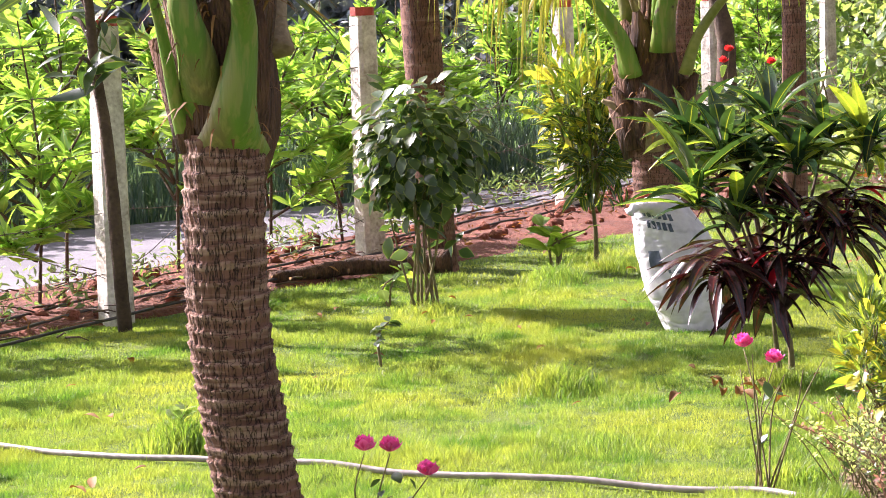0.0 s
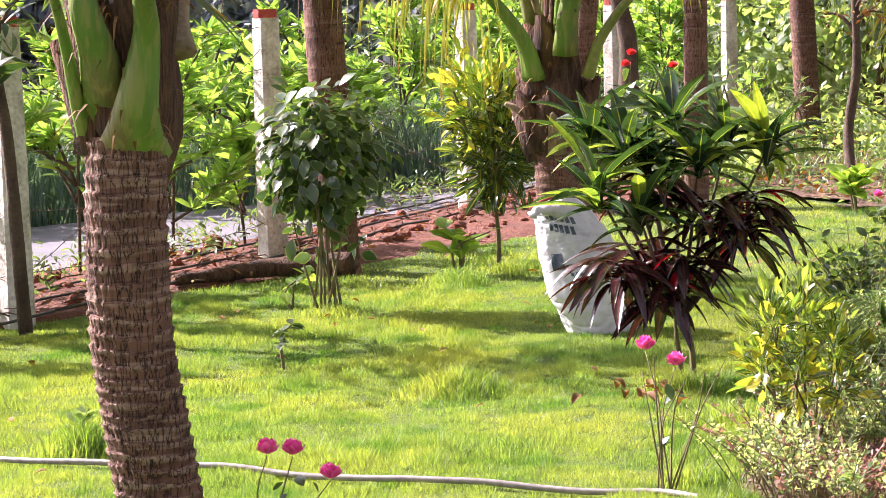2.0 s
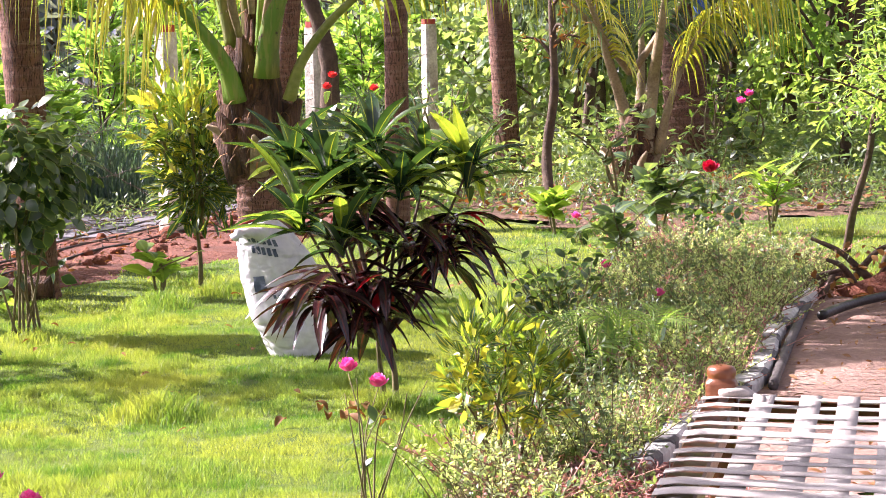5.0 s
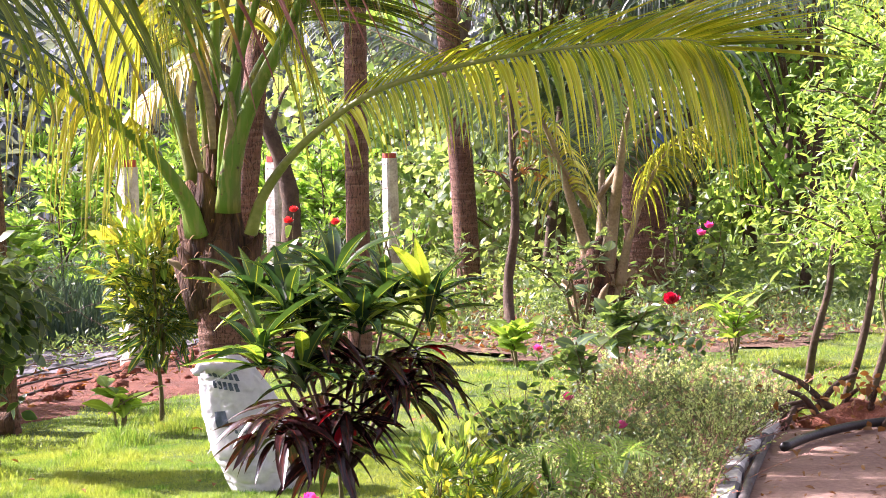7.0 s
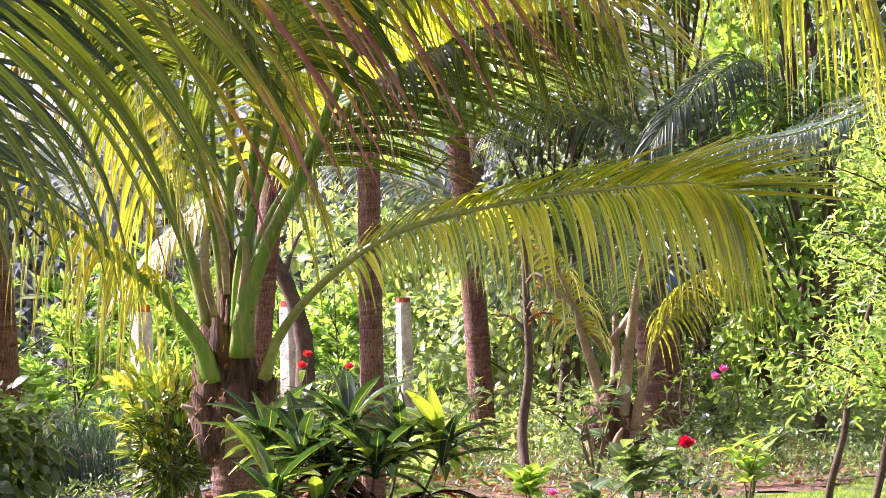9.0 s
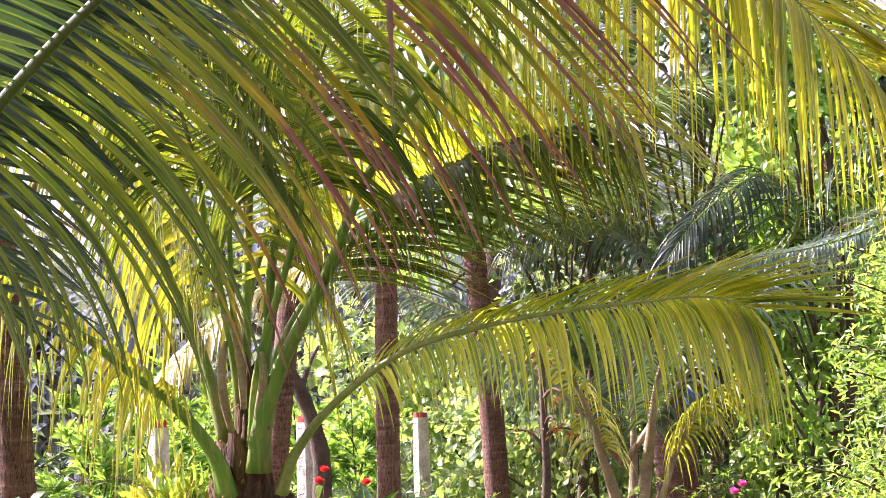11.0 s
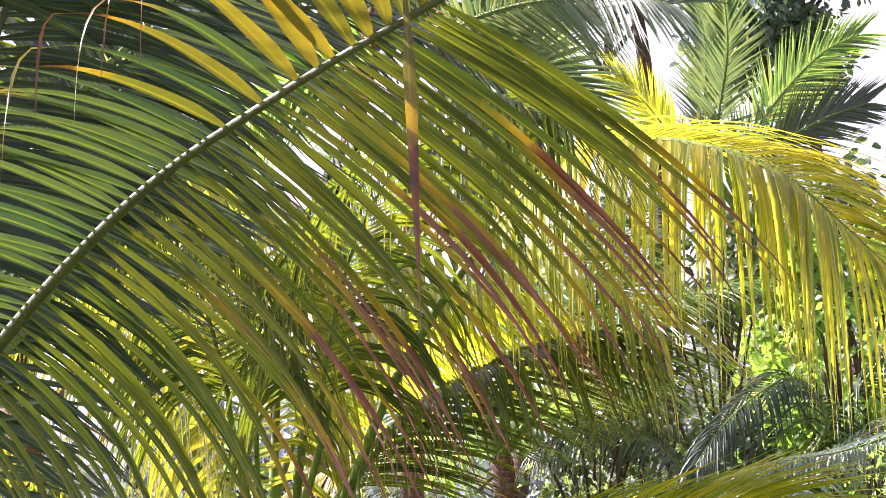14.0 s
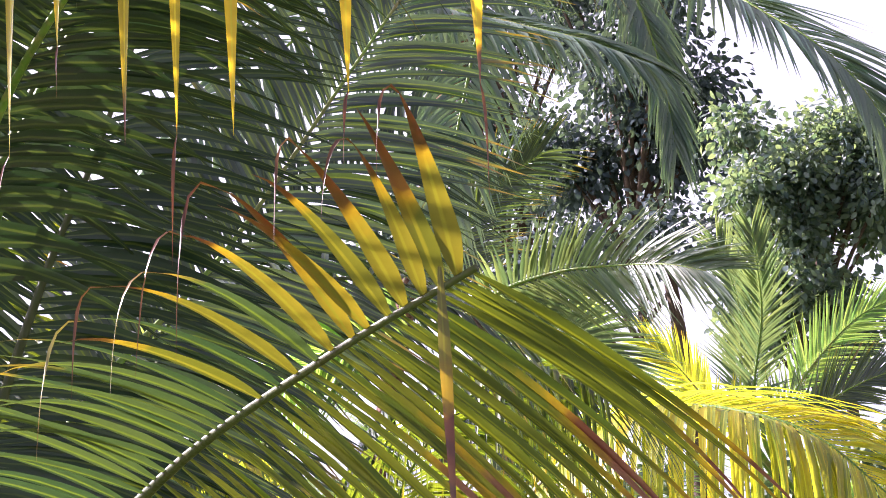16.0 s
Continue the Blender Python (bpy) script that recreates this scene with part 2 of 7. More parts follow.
# brighter copy: a sunlit glow put into colour and gain
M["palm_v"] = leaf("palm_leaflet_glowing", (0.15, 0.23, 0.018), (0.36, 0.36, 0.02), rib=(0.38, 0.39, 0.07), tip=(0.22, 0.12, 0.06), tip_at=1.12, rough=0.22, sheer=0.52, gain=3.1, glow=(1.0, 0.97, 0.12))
# lit copy: sunlight put into the leaflet colour
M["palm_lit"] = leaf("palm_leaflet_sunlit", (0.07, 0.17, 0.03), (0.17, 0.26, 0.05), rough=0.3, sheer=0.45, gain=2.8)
# pale because strong sunlight on the frond is put into its colour
M["palm_pale"] = leaf("palm_leaflet_sunstruck", (0.34, 0.36, 0.16), (0.50, 0.48, 0.24), rib=(0.55, 0.52, 0.3), rough=0.4, sheer=0.4, gain=2.0)
# backlit yellow-green, its glow raised by colour and gain
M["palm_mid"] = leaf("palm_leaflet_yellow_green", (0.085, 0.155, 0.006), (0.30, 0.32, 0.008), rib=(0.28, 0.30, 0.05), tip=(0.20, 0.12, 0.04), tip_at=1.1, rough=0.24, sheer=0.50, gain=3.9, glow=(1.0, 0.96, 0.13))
M["canopy"] = leaf("garden_tree_leaf", (0.045, 0.095, 0.03), (0.12, 0.18, 0.06), rough=0.45, sheer=0.35, gain=2.0)
M["palm_grey"] = leaf("palm_leaflet_greyish", (0.06, 0.135, 0.06), (0.14, 0.22, 0.10), rough=0.3, sheer=0.25, gain=1.8)
M["palm_far"] = leaf("palm_leaflet_far", (0.06, 0.12, 0.05), (0.13, 0.19, 0.07), rough=0.4, sheer=0.4)
M["hedge"] = leaf("hedge_leaf", (0.085, 0.21, 0.018), (0.20, 0.36, 0.05), rib=(0.24, 0.32, 0.08), rough=0.36, sheer=0.48, gain=2.4)
M["lime"] = leaf("lime_leaf", (0.11, 0.23, 0.03), (0.26, 0.40, 0.08), rough=0.4, sheer=0.46, gain=2.7)
M["shrub"] = leaf("shrub_leaf", (0.018, 0.054, 0.002), (0.062, 0.125, 0.008), edge=(0.19, 0.24, 0.05), rough=0.32, sheer=0.34)
M["crot_y"] = leaf("yellow_croton_leaf", (0.10, 0.20, 0.012), (0.40, 0.40, 0.02), rough=0.35, sheer=0.45, spots=(0.50, 0.46, 0.03))
M["crot_g"] = leaf("green_croton_leaf", (0.022, 0.070, 0.004), (0.085, 0.150, 0.010), rib=(0.30, 0.30, 0.04), rough=0.26, sheer=0.3)
M["crot_long"] = leaf("long_croton_leaf", (0.012, 0.042, 0.0), (0.040, 0.095, 0.002), rib=(0.22, 0.25, 0.03), rib_w=0.05, rough=0.24, sheer=0.3)
M["crot_fresh"] = leaf("fresh_croton_leaf", (0.07, 0.17, 0.008), (0.20, 0.30, 0.012), rib=(0.40, 0.42, 0.04), rib_w=0.07, rough=0.28, sheer=0.4, gain=2.4)
M["crot_d"] = leaf("dark_croton_leaf", (0.018, 0.011, -0.006), (0.045, 0.016, -0.004), rib=(0.08, 0.02, 0.015), rough=0.22, sheer=0.12, glow=(1.0, 0.4, 0.3))
M["crot_r"] = leaf("red_croton_leaf", (0.35, 0.012, 0.012), (0.45, 0.03, 0.02), rough=0.3, sheer=0.5, glow=(1.0, 0.2, 0.1))
M["bright"] = leaf("fresh_leaf", (0.11, 0.24, 0.015), (0.22, 0.36, 0.03), rib=(0.3, 0.4, 0.1), rough=0.35, sheer=0.5)
M["weed"] = leaf("weed_leaf", (0.085, 0.175, 0.045), (0.23, 0.32, 0.10), rough=0.42, sheer=0.48, gain=2.6)
M["weed_red"] = leaf("red_weed_leaf", (0.26, 0.13, 0.085), (0.36, 0.28, 0.15), rough=0.5, sheer=0.35, glow=(1, 0.7, 0.5))
M["broad"] = leaf("broad_leaf", (0.06, 0.13, 0.04), (0.15, 0.23, 0.07), rib=(0.2, 0.28, 0.1), rough=0.36, sheer=0.38)
M["bedleaf"] = leaf("bedding_leaf", (0.15, 0.26, 0.09), (0.36, 0.44, 0.22), rough=0.4, sheer=0.48, gain=3.0)
M["tree"] = leaf("tree_leaf", (0.030, 0.07, 0.022), (0.08, 0.14, 0.04), rough=0.4, sheer=0.35)
# lit copy of the tree leaf, sunlight put into its colour
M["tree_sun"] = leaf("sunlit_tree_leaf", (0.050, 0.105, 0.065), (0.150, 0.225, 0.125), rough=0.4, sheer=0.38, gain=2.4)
# darker copy of the tree leaf, shade put into its colour
M["tree_shaded"] = leaf("shaded_tree_leaf", (0.034, 0.066, 0.045), (0.072, 0.120, 0.080), rough=0.45, sheer=0.25)
# far leaves, with the bluish haze of the air in their colour
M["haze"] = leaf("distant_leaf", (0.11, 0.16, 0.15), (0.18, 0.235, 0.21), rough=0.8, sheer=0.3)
M["petal"] = leaf("pink_petal", (0.68, 0.09, 0.27), (0.82, 0.30, 0.46), rough=0.5, sheer=0.25, gain=1.7, glow=(1, 0.45, 0.6))
M["petal_red"] = leaf("red_petal", (0.42, 0.01, 0.03), (0.52, 0.03, 0.07), rough=0.5, sheer=0.25, gain=1.6, glow=(1, 0.3, 0.3))
M["scarlet"] = leaf("scarlet_petal", (0.55, 0.05, 0.03), (0.66, 0.12, 0.06), rough=0.5, sheer=0.3, gain=1.8, glow=(1, 0.35, 0.25))
M["blue"] = plain("blue_plastic", (0.01, 0.05, 0.28), (0.02, 0.08, 0.36), 5.0, 0.3, 0.1, 40.0)

# ---- shapes ----
R = random.Random(7)


class Geo:
    """Points, faces and leaf coordinates of one mesh."""

    def __init__(self):
        self.v, self.f, self.uv = [], [], []

    def tube(self, pts, radii, seg=8, squash=None, cap=True):
        """A round bar along pts; squash: (side, up) scale of its section."""
        k = len(pts)
        n0 = len(self.v)
        side = None
        for i in range(k):
            t = (pts[min(i + 1, k - 1)] - pts[max(i - 1, 0)]).normalized()
            if side is None:
                side = t.cross(Vector((0, 0, 1)))
                if side.length < 0.05:
                    side = t.cross(Vector((0, 1, 0)))
            side = (side - t * side.dot(t)).normalized()
            up = side.cross(t)
            a, b = squash[i] if squash else (1, 1)
            for j in range(seg):
                w = 2 * math.pi * j / seg
                self.v.append(pts[i] + (side * (math.cos(w) * a) + up * (math.sin(w) * b)) * radii[i])
                self.uv.append((j / seg, i / max(1, k - 1)))
        for i in range(k - 1):
            for j in range(seg):
                a, b = n0 + i * seg + j, n0 + i * seg + (j + 1) % seg
                self.f.append((a, b, b + seg, a + seg))
        if cap:
            self.f.append(tuple(range(n0 + seg - 1, n0 - 1, -1)))
            self.f.append(tuple(range(n0 + (k - 1) * seg, n0 + k * seg)))

    def blade(self, base, way, up, length, width, droop=0.0, n=5, fold=0.25, shape=0.3, tail=0.0, twist=0.0, curl=0.0, late=False):
        """A leaf: it leaves base along way, sinks by its weight, is folded along its midrib; shape: where it is widest."""
        p, d = Vector(base), Vector(way).normalized()
        n0 = len(self.v)
        step = length / n
        for i in range(n + 1):
            s = i / n
            side = d.cross(up)
            side = side.normalized() if side.length > 1e-4 else Vector((1, 0, 0))
            nor = side.cross(d)
            if twist:
                w = twist * s
                side, nor = side * math.cos(w) + nor * math.sin(w), nor * math.cos(w) - side * math.sin(w)
            if s < shape:
                w = width * (0.28 + 0.72 * math.sin(math.pi / 2 * s / shape))
            else:
                q = (s - shape) / (1 - shape)
                w = width * max(0.02, (1 - q ** 1.6) * (1 - tail * q))
            for u in (-1, 0, 1):
                self.v.append(p + side * (u * w / 2) + nor * (abs(u) * fold * w / 2))
                self.uv.append(((u + 1) / 2, s))
            p = p + d * step
            d = (d + Vector((0, 0, -(droop * (0.2 + 1.9 * s if late else 1.9 - 1.5 * s) + curl * max(0, s - 0.6) * 6) / n))).normalized()
        for i in range(n):
            a = n0 + 3 * i
            self.f.append((a, a + 1, a + 4, a + 3))
            self.f.append((a + 1, a + 2, a + 5, a + 4))

    def box(self, lo, hi):
        n0 = len(self.v)
        for z in (lo[2], hi[2]):
            for x, y in ((lo[0], lo[1]), (hi[0], lo[1]), (hi[0], hi[1]), (lo[0], hi[1])):
                self.v.append(Vector((x, y, z)))
                self.uv.append((0, 0))
        for q in ((3, 2, 1, 0), (4, 5, 6, 7), (0, 1, 5, 4), (1, 2, 6, 5), (2, 3, 7, 6), (3, 0, 4, 7)):
            self.f.append(tuple(n0 + i for i in q))

    def ball(self, c, r, rough=0.0, seg=8, rows=6, seed=0.0):
        """A lump, uneven by rough."""
        n0 = len(self.v)
        rx, ry, rz = r if isinstance(r, tuple) else (r, r, r)
        for i in range(rows + 1):
            a = math.pi * i / rows
            for j in range(seg):
                b = 2 * math.pi * j / seg
                v = Vector((math.sin(a) * math.cos(b), math.sin(a) * math.sin(b), math.cos(a)))
                k = 1 + rough * noise.noise(v * 1.7 + Vector((seed, seed * 2, 0)))
                self.v.append(Vector(c) + Vector((v.x * rx * k, v.y * ry * k, v.z * rz * k)))
                self.uv.append((j / seg, i / rows))
        for i in range(rows):
            for j in range(seg):
                a, b = n0 + i * seg + j, n0 + i * seg + (j + 1) % seg
                self.f.append((a, a + seg, b + seg, b))

    def mesh(self, name, mat, smooth=True):
        me = bpy.data.meshes.new(name)
        me.from_pydata([tuple(v) for v in self.v], [], self.f)
        fill(me, np.array(self.uv, dtype=np.float32), mat, smooth)
        return me


def fill(me, uv, mat, smooth=True):
    """Leaf coordinates, material and shading of a mesh."""
    lay = me.uv_layers.new(name="UVMap")
    idx = np.zeros(len(me.loops), dtype=np.int32)
    me.loops.foreach_get("vertex_index", idx)
    lay.data.foreach_set("uv", np.ascontiguousarray(uv[idx], dtype=np.float32).ravel())
    me.polygons.foreach_set("use_smooth", np.full(len(me.polygons), smooth))
    me.materials.append(mat)
    me.update()


def part(name, g, mat, parent=None, label="", smooth=True):
    """One mesh object of a Geo (or a mesh), under a thing or a part."""
    ob = new(name, g.mesh(name, mat, smooth) if isinstance(g, Geo) else g)
    if parent:
        ob.parent = parent
        ob.matrix_parent_inverse = Matrix.Identity(4) if parent.parent else parent.matrix_basis.inverted()
    if label:
        tagged(ob, label)
    return ob


def thing(name, at, label, category, group="", kind=""):
    """An Empty at the base of a thing, to which its parts belong. Parts are written in world places."""
    ob = new(name)
    ob.location = at
    ob.empty_display_size = 0.05
    ob["at"] = tuple(at)
    return tagged(ob, label, category, group, kind)


def cloud(name, pos, way, nor, size, tmpl, mat, parent=None, label="", kind=""):
    """Many copies of a small leaf in one mesh. tmpl: points (along, across, out), faces and leaf coordinates."""
    tv, tf, tuv = tmpl
    pos, way, nor, size = (np.asarray(a, dtype=float) for a in (pos, way, nor, size))
    way /= np.linalg.norm(way, axis=1, keepdims=True) + 1e-9
    side = np.cross(way, nor)
    side /= np.linalg.norm(side, axis=1, keepdims=True) + 1e-9
    nor = np.cross(side, way)
    v = pos[:, None] + size[:, None, None] * (tv[None, :, 0, None] * way[:, None] + tv[None, :, 1, None] * side[:, None] + tv[None, :, 2, None] * nor[:, None])
    k, n = len(tv), len(pos)
    me = bpy.data.meshes.new(name)
    me.from_pydata(v.reshape(-1, 3).tolist(), [], [tuple(i * k + j for j in q) for i in range(n) for q in tf])
    fill(me, np.tile(tuv, (n, 1)).astype(np.float32), mat)
    ob = part(name, me, mat, parent, label)
    if kind:
        tagged(ob, kind=kind)
    return ob


def leaf_shape(width=0.3, n=4, bend=0.2, fold=0.25, wide=0.4):
    """A template leaf of length 1 for cloud()."""
    v, f, uv = [], [], []
    for i in range(n + 1):
        s = i / n
        w = width / 2 * (math.sin(math.pi * min(1, (s / wide) if s < wide else 1) / 2) if s < wide else max(0.03, math.cos(math.pi / 2 * (s - wide) / (1 - wide)) ** 0.8))
        w = max(w, width * 0.04)
        for u in (-1, 0, 1):
            v.append((s, u * w, -bend * s * s + abs(u) * fold * w))
            uv.append(((u + 1) / 2, s))
    for i in range(n):
        a = 3 * i
        f += [(a, a + 1, a + 4, a + 3), (a + 1, a + 2, a + 5, a + 4)]
    return np.array(v), f, np.array(uv)


LANCE, OVAL, SMALL = leaf_shape(0.24, 4, 0.25), leaf_shape(0.62, 4, 0.25, 0.2, 0.5), leaf_shape(0.45, 2, 0.2, 0.3, 0.5)
BAY = leaf_shape(0.27, 4, 0.18, 0.3, 0.45)
WILLOW = leaf_shape(0.32, 4, 0.3, 0.3, 0.55)
NPR = np.random.RandomState(5)


def smooth_line(pts, n):
    """n points on a curve through pts."""
    p = [Vector(q) for q in pts]
    p = [p[0] * 2 - p[1]] + p + [p[-1] * 2 - p[-2]]
    out = []
    for i in range(n):
        u = i / (n - 1) * (len(p) - 3)
        k = min(int(u), len(p) - 4)
        t = u - k
        a, b, c, d = p[k:k + 4]
        out.append(0.5 * ((2 * b) + (c - a) * t + (2 * a - 5 * b + 4 * c - d) * t * t + (3 * b - a - 3 * c + d) * t ** 3))
    return out


# ---- ground ----
FENCE = Vector((-1.618, 11.597, 0.000))
ALONG = (Vector((0.906, 16.972, 0.000)) - FENCE).normalized()
OUT = Vector((ALONG.y, -ALONG.x, 0))


def fence_xy(s, o, z=0.0):
    p = FENCE + ALONG * s + OUT * o
    return Vector((p.x, p.y, z))


def hill(x, y):
    """The height of the lawn."""
    return 0.024 * noise.noise(Vector((x * 0.9, y * 0.9, 0))) + 0.014 * noise.noise(Vector((x * 2.4, y * 2.4, 5))) + 0.008 * noise.noise(Vector((x * 4, y * 4, 3)))


def soil_edge(s):
    """Where the lawn begins, out from the fence."""
    return min(1.25, -0.1 + 0.28 * max(s, -2.0)) + 0.28 * noise.noise(Vector((s * 0.9, 1.3, 0))) + 0.10 * noise.noise(Vector((s * 3.5, 4.3, 0)))


def lane_near(s):
    return min(-0.15, -1.32 + 0.16 * s)


def lane_far(s):
    return min(lane_near(s) - 1.0, -4.9 + 0.48 * min(s, 8.5))


BED = [Vector(p) for p in ((1.167, 7.150, 0.000), (1.433, 7.965, 0.000), (1.998, 9.439, 0.000), (2.811, 11.841, 0.000), (3.663, 14.628, 0.000), (4.528, 13.567, 0.000), (4.117, 12.021, 0.000), (3.500, 10.890, 0.000), (3.190, 10.210, 0.000), (2.930, 9.530, 0.000), (2.700, 8.940, 0.000), (2.485, 8.565, 0.000), (2.295, 8.245, 0.000), (2.120, 7.920, 0.000), (1.945, 7.550, 0.000), (1.770, 7.180, 0.000), (1.800, 6.980, 0.000), (1.720, 6.700, 0.000), (1.600, 6.480, 0.000), (1.300, 6.600, 0.000))]


def inside(x, y, poly):
    hit = False
    for i in range(len(poly)):
        a, b = poly[i], poly[i - 1]
        if (a.y > y) != (b.y > y) and x < (b.x - a.x) * (y - a.y) / (b.y - a.y) + a.x:
            hit = not hit
    return hit


def sheet(name, xs, ys, height, mat, label, kind="structure", category="ground"):
    g = Geo()
    for y in ys:
        for x in xs:
            g.v.append(Vector((x, y, height(x, y))))
            g.uv.append((0, 0))
    w = len(xs)
    for j in range(len(ys) - 1):
        for i in range(w - 1):
            a = j * w + i
            g.f.append((a, a + 1, a + w + 1, a + w))
    return tagged(part(name, g, mat), label, category, kind=kind)


def strip(name, s0, s1, o0, o1, height, mat, label, category, ns=120, no=24):
    """A band along the fence; the offsets may be functions of the way along it."""
    g = Geo()
    for i in range(ns + 1):
        s = s0 + (s1 - s0) * i / ns
        a, b = (o0(s) if callable(o0) else o0), (o1(s) if callable(o1) else o1)
        for j in range(no + 1):
            q = j / no
            p = fence_xy(s, a + (b - a) * q)
            p.z = height(p.x, p.y, q)
            g.v.append(p)
            g.uv.append((0, 0))
    for i in range(ns):
        for j in range(no):
            a = i * (no + 1) + j
            g.f.append((a, a + 1, a + no + 2, a + no + 1))
    return tagged(part(name, g, mat), label, category, kind="structure")


far_line = [-3000, -400, -120, -60, -30, -15, 0, 15, 30, 60, 120, 400, 3000]
sheet("ground", far_line, far_line, lambda x, y: -0.12, M["far"], "dull green weedy ground reaching the horizon")
lawn_x = [-14 + 0.11 * i for i in range(255)]
lawn_y = [-12.0 + 0.13 * i for i in range(285)]


def lawn_h(x, y):
    o = (Vector((x, y, 0)) - FENCE).dot(OUT)
    return hill(x, y) if o > -0.2 else hill(x, y) - min(0.14, (-0.2 - o) * 0.5)


sheet("lawn_ground", lawn_x, lawn_y, lawn_h, M["lawn"], "sunlit green lawn turf with low bumps", category="lawn")
strip("soil", -14, 26, lambda s: lane_near(s) - 0.1, soil_edge, lambda x, y, q: 0.014 + 0.03 * math.sin(math.pi * q) ** 0.7 * (0.7 + 0.8 * noise.noise(Vector((x * 2.2, y * 2.2, 0)))) - 0.02 * (q > 0.99) + 0.016 * noise.noise(Vector((x * 9, y * 9, 5))), M["earth"], "loose red earth bank along the wire fence", "soil", 240, 30)
strip("road", -30, 60, lane_far, lane_near, lambda x, y, q: 0.018 + 0.006 * noise.noise(Vector((x, y, 9))), M["road"], "worn grey asphalt lane behind the fence", "road", 120, 8)

g = Geo()
BACK = [Vector(p) for p in ((3.164, 18.087, 0.000), (3.540, 16.327, 0.000), (4.201, 15.738, 0.000), (5.493, 16.388, 0.000), (6.719, 17.577, 0.000), (7.338, 21.356, 0.000), (5.167, 21.337, 0.000), (3.948, 21.054, 0.000))]
for j in range(81):
    for i in range(121):
        x, y = 2.0 + 10.0 * i / 120, 15.5 + 8.0 * j / 80
        g.v.append(Vector((x, y, 0.016 + 0.02 * noise.noise(Vector((x * 2, y * 2, 2))))))
        g.uv.append((0, 0))
for j in range(80):
    for i in range(120):
        a = j * 121 + i
        v = g.v[a]
        if inside(v.x + 0.3 * noise.noise(Vector((v.x * 2, v.y * 2, 0))), v.y + 0.5 * noise.noise(Vector((v.x * 2, v.y * 2, 9))), BACK):
            g.f.append((a, a + 1, a + 122, a + 121))
tagged(part("back_soil", g, M["backsoil"]), "bare brown soil at the back of the lawn", "soil", kind="structure")

# ---- palms ----


def trunk_mesh(path, r0, r1, ring, seg=28, depth=0.006, flare=0.25, cracks=0.0):
    """A palm trunk: each ring scar stands out as a little step, tilted and uneven."""
    g = Geo()
    length = sum((path[i + 1] - path[i]).length for i in range(len(path) - 1))
    rows = max(12, int(length / ring) * 6)
    line = smooth_line(path, rows)
    for i, p in enumerate(line):
        s = i / (rows - 1)
        h = s * length
        for j in range(seg):
            w = 2 * math.pi * j / seg
            ph = h / ring + 0.30 * noise.noise(Vector((math.cos(w) * 1.4, math.sin(w) * 1.4, h * 4))) + 0.12 * math.sin(w + h * 3)
            saw = ph - math.floor(ph)
            r = r0 + (r1 - r0) * s + flare * r0 * max(0, 1 - h / (2.5 * r0)) ** 2
            r += depth * (saw ** 2 - 0.4) + 0.004 * noise.noise(Vector((w * 9, h * 4, 2)))
            if cracks:
                deep = noise.noise(Vector((math.cos(w) * 6.5, math.sin(w) * 6.5, math.floor(ph) * 0.9 + saw * 0.25)))
                r -= cracks * max(0.0, 1 - abs(deep) * 8) + cracks * 0.5 * max(0.0, noise.noise(Vector((math.cos(w) * 2, math.sin(w) * 2, h * 9))))
            g.v.append(p + Vector((math.cos(w) * r, math.sin(w) * r, depth * 0.5 * noise.noise(Vector((math.cos(w) * 4, math.sin(w) * 4, h * 30))))))
            g.uv.append((j / seg, saw))
    for i in range(rows - 1):
        for j in range(seg):
            a, b = i * seg + j, i * seg + (j + 1) % seg
            g.f.append((a, b, b + seg, a + seg))
    return g


